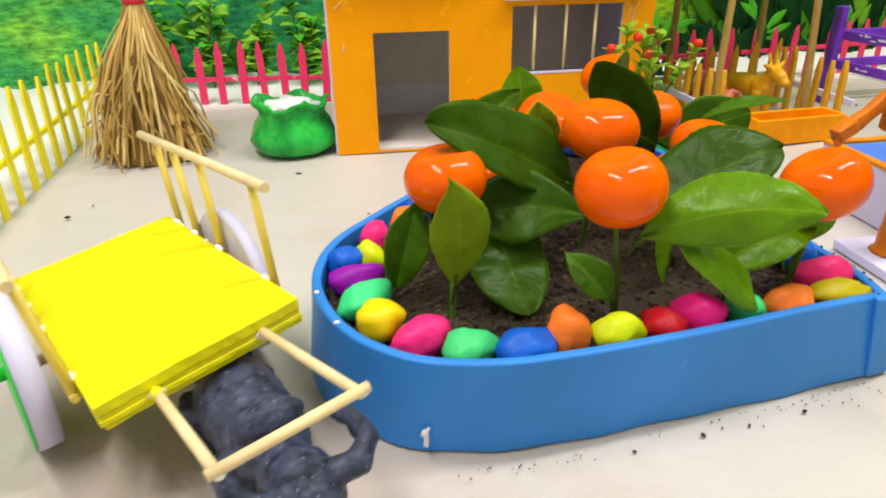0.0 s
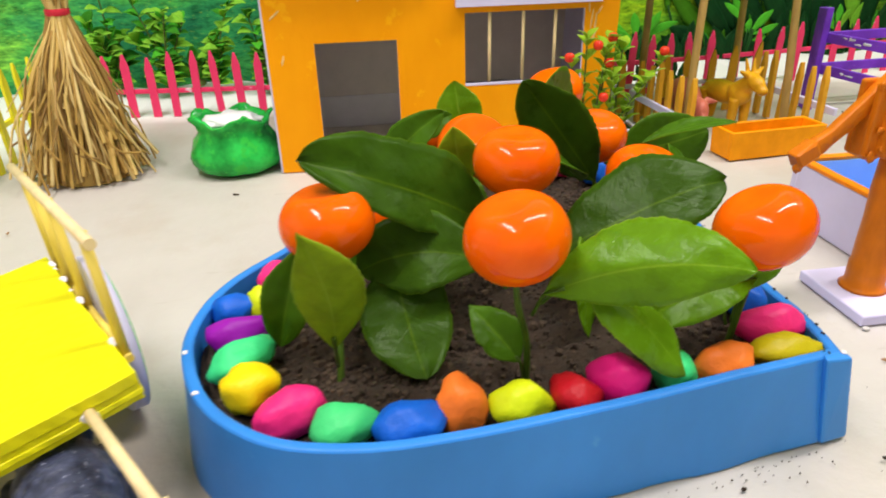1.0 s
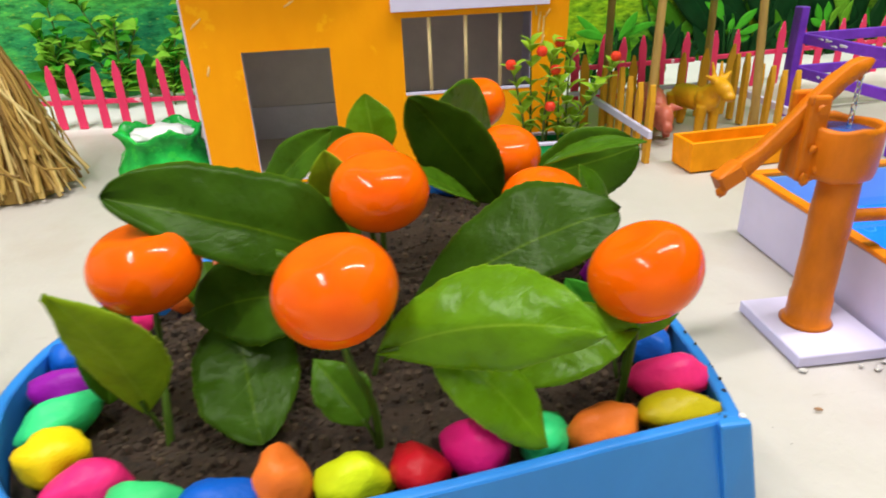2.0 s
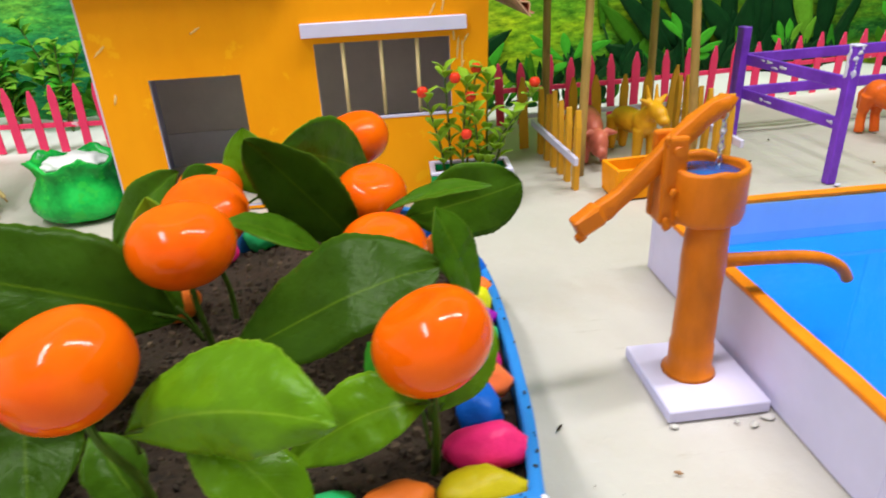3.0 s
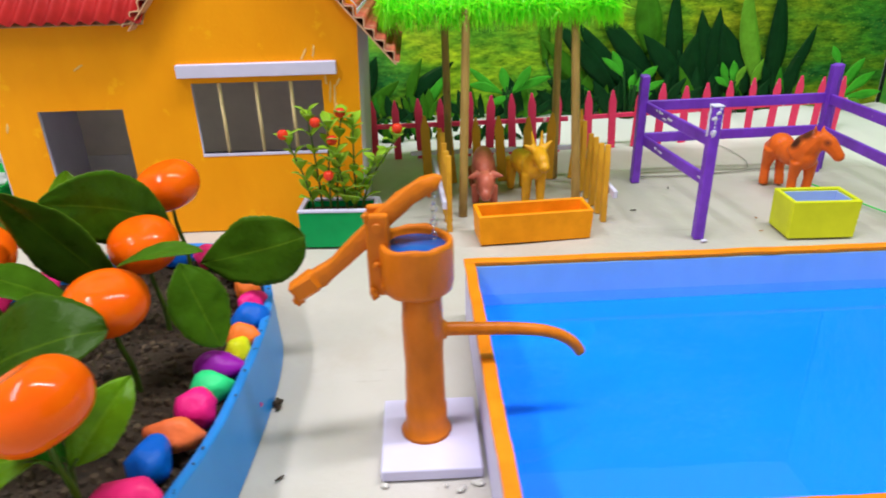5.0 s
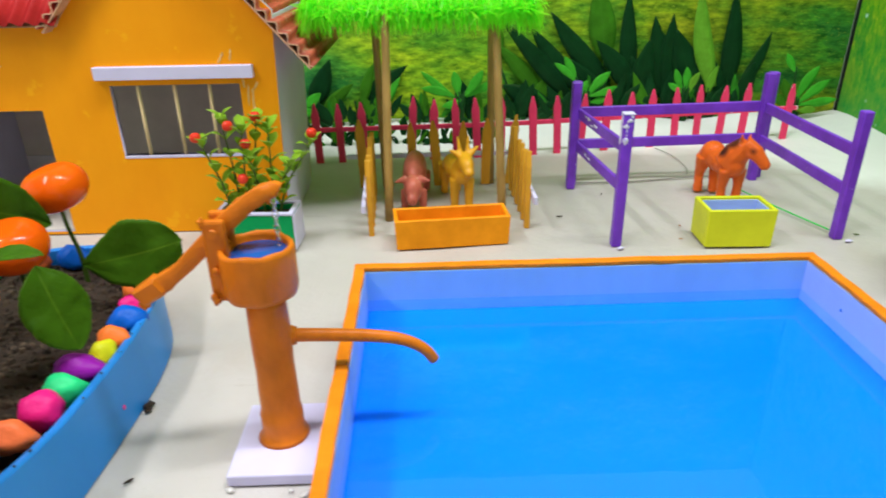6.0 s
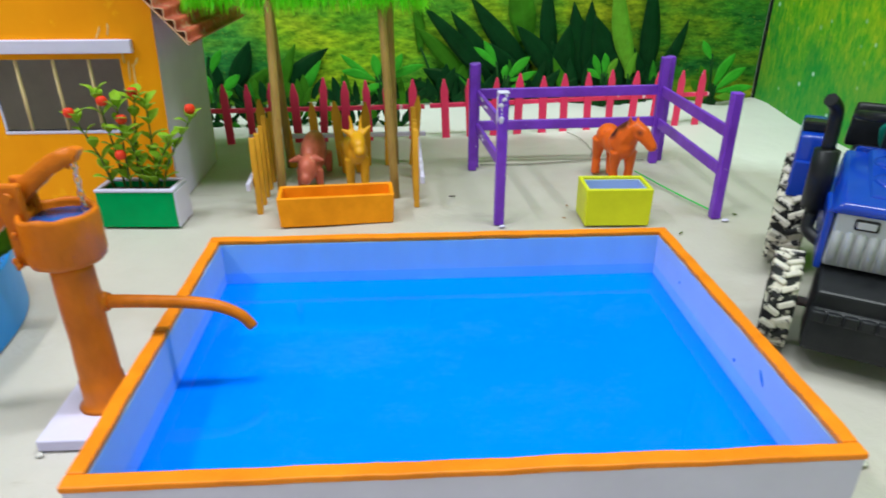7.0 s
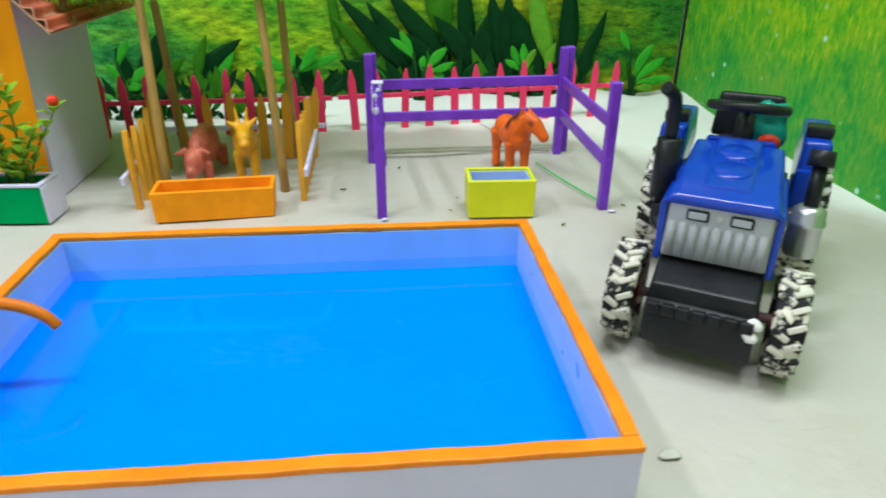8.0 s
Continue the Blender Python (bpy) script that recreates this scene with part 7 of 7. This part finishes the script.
def fan_plant(name, label, x, y, blades, seed):
    """A plant whose long leaves fan from one foot close to the board; blades give foot, tip, width and paint of each leaf."""
    t = thing(name, label, "plant", pose(x, y, max(0.0, ground_height(x, y))))
    part("crown", blob((0, 0, 0.003), (0.010, 0.003, 0.006), 12, 8), "plastic_dark", t)
    for k, (x0, z0, x1, z1, w, material) in enumerate(blades):
        dy = -0.0016 * (k % 4)
        strap_leaf((x0 - x, dy, z0), (x1 - x, dy, z1), w, material, t, seed + k, *((0.18, 3.0) if name == "rosette_plant" else (0.50, 1.8)))
        if z0 > 0.012:
            part("stalk", tube([(0.2 * (x0 - x), dy, 0.002), (x0 - x, dy, z0 + 0.006)], [0.0022, 0.0012], 7), "plastic_dark", t)


def undergrowth(x, y, w, h, count, seed):
    """Many short broad dark leaves that lean every way behind the fence."""
    t = thing("undergrowth_plant", UNDER, "plant", pose(x, y, max(0.0, ground_height(x, y))))
    rnd = random.Random(seed)
    part("crown", blob((0, 0, 0.002), (0.008, 0.003, 0.004), 10, 6), "plastic_dark", t)
    for k in range(count):
        u = rnd.uniform(-1, 1)
        a, l = u * 0.7 + rnd.uniform(-0.5, 0.5), h * rnd.uniform(0.6, 1.1) * (1 - 0.3 * abs(u))
        foot = Vector((u * w * 0.6, -0.0012 * (k % 5), rnd.uniform(-0.002, 0.010)))
        m = "plastic_dark" if rnd.random() < 0.72 else ("plastic_mid" if rnd.random() < 0.7 else "plastic_leaf")
        strap_leaf(foot, foot + Vector((math.sin(a) * l, 0, math.cos(a) * l)), l * rnd.uniform(0.24, 0.42), m, t, seed * 50 + k)


D, G, P, R = "plastic_dark", "plastic_mid", "plastic_pale", "plastic_bright"
# long and broad leaves belong to the board's print, added here as thin geometry
fan_plant("printed_long_leaf_plant", DARK, 0.625, 0.922, [(0.646, 0.042, 0.573, 0.126, 0.025, D), (0.612, 0.036, 0.550, 0.110, 0.023, D), (0.600, 0.026, 0.515, 0.118, 0.021, D), (0.676, 0.034, 0.628, 0.094, 0.025, D), (0.675, 0.034, 0.663, 0.150, 0.021, D), (0.575, 0.018, 0.516, 0.044, 0.026, D), (0.640, 0.020, 0.596, 0.074, 0.026, D)], 3)
fan_plant("printed_long_leaf_plant", DARK, 0.722, 0.921, [(0.715, 0.026, 0.696, 0.121, 0.026, D), (0.721, 0.026, 0.717, 0.123, 0.024, D), (0.762, 0.018, 0.722, 0.106, 0.036, D), (0.688, 0.014, 0.692, 0.096, 0.030, D), (0.735, 0.016, 0.704, 0.104, 0.034, D), (0.700, 0.016, 0.672, 0.076, 0.026, D)], 11)
fan_plant("printed_long_leaf_plant", DARK, 0.796, 0.922, [(0.794, 0.022, 0.788, 0.142, 0.024, D), (0.808, 0.026, 0.838, 0.094, 0.015, D), (0.790, 0.014, 0.762, 0.072, 0.026, D), (0.806, 0.010, 0.822, 0.060, 0.020, D)], 19)
fan_plant("printed_broad_leaf_plant", MID, 0.545, 0.925, [(0.514, 0.060, 0.503, 0.140, 0.012, G), (0.568, 0.026, 0.508, 0.090, 0.021, G), (0.560, 0.018, 0.585, 0.060, 0.020, G)], 23)
fan_plant("printed_broad_leaf_plant", MID, 0.640, 0.926, [(0.642, 0.070, 0.626, 0.158, 0.032, G), (0.652, 0.020, 0.606, 0.068, 0.028, G)], 29)
fan_plant("printed_broad_leaf_plant", "pale green printed plant, its one tall broad leaf built in relief", 0.772, 0.915, [(0.773, 0.036, 0.745, 0.152, 0.023, P), (0.768, 0.030, 0.776, 0.062, 0.011, P)], 31)
fan_plant("printed_long_leaf_plant", DARK, 0.300, 0.922, [(0.286, 0.022, 0.312, 0.078, 0.024, D), (0.270, 0.018, 0.262, 0.062, 0.018, D), (0.300, 0.014, 0.338, 0.050, 0.016, G)], 37)
fan_plant("printed_long_leaf_plant", DARK, 0.355, 0.922, [(0.346, 0.022, 0.404, 0.066, 0.020, D), (0.366, 0.012, 0.394, 0.052, 0.013, R), (0.348, 0.020, 0.366, 0.072, 0.013, G)], 41)
fan_plant("rosette_plant", LOW, 0.466, 0.900, [(0.462, 0.030, 0.420, 0.063, 0.009, R), (0.460, 0.032, 0.420, 0.044, 0.011, R), (0.464, 0.034, 0.458, 0.063, 0.012, R), (0.470, 0.034, 0.492, 0.064, 0.012, R), (0.472, 0.032, 0.518, 0.050, 0.010, R), (0.466, 0.030, 0.462, 0.014, 0.010, R), (0.468, 0.030, 0.444, 0.022, 0.009, R)], 51)
fan_plant("rosette_plant", LOW, 0.612, 0.902, [(0.604, 0.050, 0.588, 0.080, 0.010, R), (0.603, 0.050, 0.576, 0.073, 0.008, R), (0.617, 0.034, 0.643, 0.062, 0.012, R), (0.619, 0.034, 0.652, 0.045, 0.009, R), (0.614, 0.034, 0.616, 0.052, 0.009, R), (0.622, 0.026, 0.640, 0.030, 0.009, R)], 53)
fan_plant("rosette_plant", LOW, 0.732, 0.900, [(0.732, 0.036, 0.720, 0.062, 0.009, R), (0.734, 0.036, 0.733, 0.064, 0.010, R), (0.738, 0.034, 0.748, 0.058, 0.009, P), (0.730, 0.034, 0.712, 0.046, 0.008, R)], 55)
fan_plant("rosette_plant", LOW, 0.874, 0.908, [(0.876, 0.020, 0.897, 0.062, 0.014, R), (0.880, 0.016, 0.926, 0.022, 0.011, R), (0.878, 0.018, 0.912, 0.046, 0.013, R), (0.866, 0.056, 0.852, 0.078, 0.009, R), (0.870, 0.018, 0.856, 0.048, 0.012, G), (0.866, 0.012, 0.846, 0.030, 0.012, G), (0.880, 0.010, 0.902, 0.010, 0.010, P)], 57)
fan_plant("rosette_plant", LOW, 0.276, 0.898, [(0.268, 0.040, 0.284, 0.068, 0.010, R), (0.278, 0.018, 0.302, 0.040, 0.012, R), (0.274, 0.014, 0.292, 0.020, 0.010, R), (0.270, 0.020, 0.258, 0.044, 0.010, R)], 59)
for k, (x, w, h, c) in enumerate(((0.262, 0.030, 0.032, 9), (0.318, 0.036, 0.042, 12), (0.372, 0.036, 0.038, 12), (0.428, 0.036, 0.042, 13), (0.486, 0.036, 0.044, 13), (0.540, 0.036, 0.042, 13), (0.594, 0.036, 0.052, 14), (0.650, 0.036, 0.058, 14), (0.706, 0.036, 0.058, 14), (0.760, 0.034, 0.050, 13), (0.806, 0.026, 0.040, 8))):
    undergrowth(x, 0.913, w, h, c, 70 + k)
for k, x in enumerate((0.285, 0.325, 0.365, 0.405, 0.445, 0.485)):
    undergrowth(x, 0.836 - 0.004 * (k % 2), 0.028, 0.023, 12, 90 + k)
BUSH = "leafy green plastic bush behind the picket fence"
BUSHY = [shared_leaf(0.019, 0.0110, m, 0.18, 0.2, 0.9, 6, k) for k, m in enumerate(("sprig", "plastic_bright", "sprig", "sprig", "plastic_leaf"))]
bush(BUSH, 0.018, 0.866, 0.034, 0.090, 4, 21)
bush(BUSH, -0.040, 0.872, 0.040, 0.105, 4, 22)
bush(BUSH, -0.092, 0.878, 0.040, 0.120, 5, 25)
bush(BUSH, 0.062, 0.872, 0.030, 0.066, 3, 23)
bush(BUSH, -0.145, 0.884, 0.040, 0.115, 4, 24)
for k, x in enumerate((-0.150, -0.060, 0.025)):
    clump("rosette_plant", "low dark green plastic plant behind the picket fence", x, 0.886, DEEP, 7, 0.8, 0.9, 60 + k, 0.012, 1.0, 0.1)


# ---- small litter on the ground ----
def crumb(x, y, r, seed, material="soil", label="small dark brown soil crumb on the sheet"):
    ob = part("soil_crumb", blob((0, 0, 0), (r, r * 0.7, r * 0.5), 10, 6, None, None, 0.5, 300, seed), material)
    ob.matrix_world = pose(x, y, r * 0.35, 0, 0, seed * 40)
    return tagged(ob, label, "crumb", "soil crumbs on the sheet")


crumb(0.2850, 0.3800, 0.0026, 1)
crumb(0.2862, 0.3765, 0.0020, 2)
crumb(0.2846, 0.3832, 0.0014, 12)
crumb(0.2880, 0.2480, 0.0012, 3)
crumb(0.2960, 0.2400, 0.0010, 4)
crumb(0.2310, 0.2430, 0.0012, 5)
crumb(0.2050, 0.2390, 0.0010, 6)
crumb(0.1850, 0.2370, 0.0012, 7)
crumb(0.1560, 0.2330, 0.0009, 8)
crumb(-0.1300, 0.5000, 0.0020, 9)
crumb(0.7850, 0.5200, 0.0016, 10)
b = tube(spline([(0.7000, 0.6620, 0.0012), (0.7130, 0.6120, 0.0016), (0.7280, 0.5680, 0.0013)], 6), 0.0006, 6)
tagged(part("green_thread", b, "green_rim"), "thin pale green thread lying on the sheet", "thread")
# grey tube stands in for a wrinkle line of the sheet and its shadow
b = tube(spline([(0.562, 0.6900, 0.0008), (0.605, 0.6890, 0.0009), (0.645, 0.6945, 0.0009), (0.680, 0.7000, 0.0008), (0.720, 0.6960, 0.0008)], 6), 0.0008, 6)
tagged(part("grey_string", b, "string"), "thin grey tube in place of a shadowed wrinkle line across the pen floor", "string")
b = tube(spline([(0.668, 0.7950, 0.0012), (0.677, 0.7700, 0.0009), (0.678, 0.7300, 0.0009), (0.671, 0.7080, 0.0008)], 6), 0.0004, 6)
tagged(part("grey_string", b, "string"), "fine grey hair of string lying behind the pen", "string")


def litter(name, x, y, l, w, turn, material, label):
    b = blob((0, 0, 0), (l, w, 0.0007), 12, 6, None, None, 0.6, 500, x * 90)
    ob = part(name, b, material)
    ob.matrix_world = pose(x, y, 0.0004, 0, 0, turn)
    return tagged(ob, label, "litter", "specks on the sheet")


for k, (x, y) in enumerate(((0.612, 0.560), (0.690, 0.528), (0.577, 0.660), (0.620, 0.585), (0.745, 0.560), (0.530, 0.610), (0.795, 0.420), (0.735, 0.455), (0.345, 0.265), (0.330, 0.300), (0.310, 0.225), (0.295, 0.330), (-0.120, 0.520), (-0.060, 0.470), (0.020, 0.560), (0.070, 0.470))):
    litter("paper_speck", x, y, 0.0016 + 0.0006 * (k % 3), 0.0005, 37 * k, ("cut_edge", "twig", "soil")[k % 3], "tiny brown flake on the pale sheet")
for x, y, l in ((0.7325, 0.5490, 0.0032), (0.5625, 0.5470, 0.0026)):
    litter("board_chip", x, y, l, 0.0022, 30, "foam", "white chip of board beside a purple post foot")
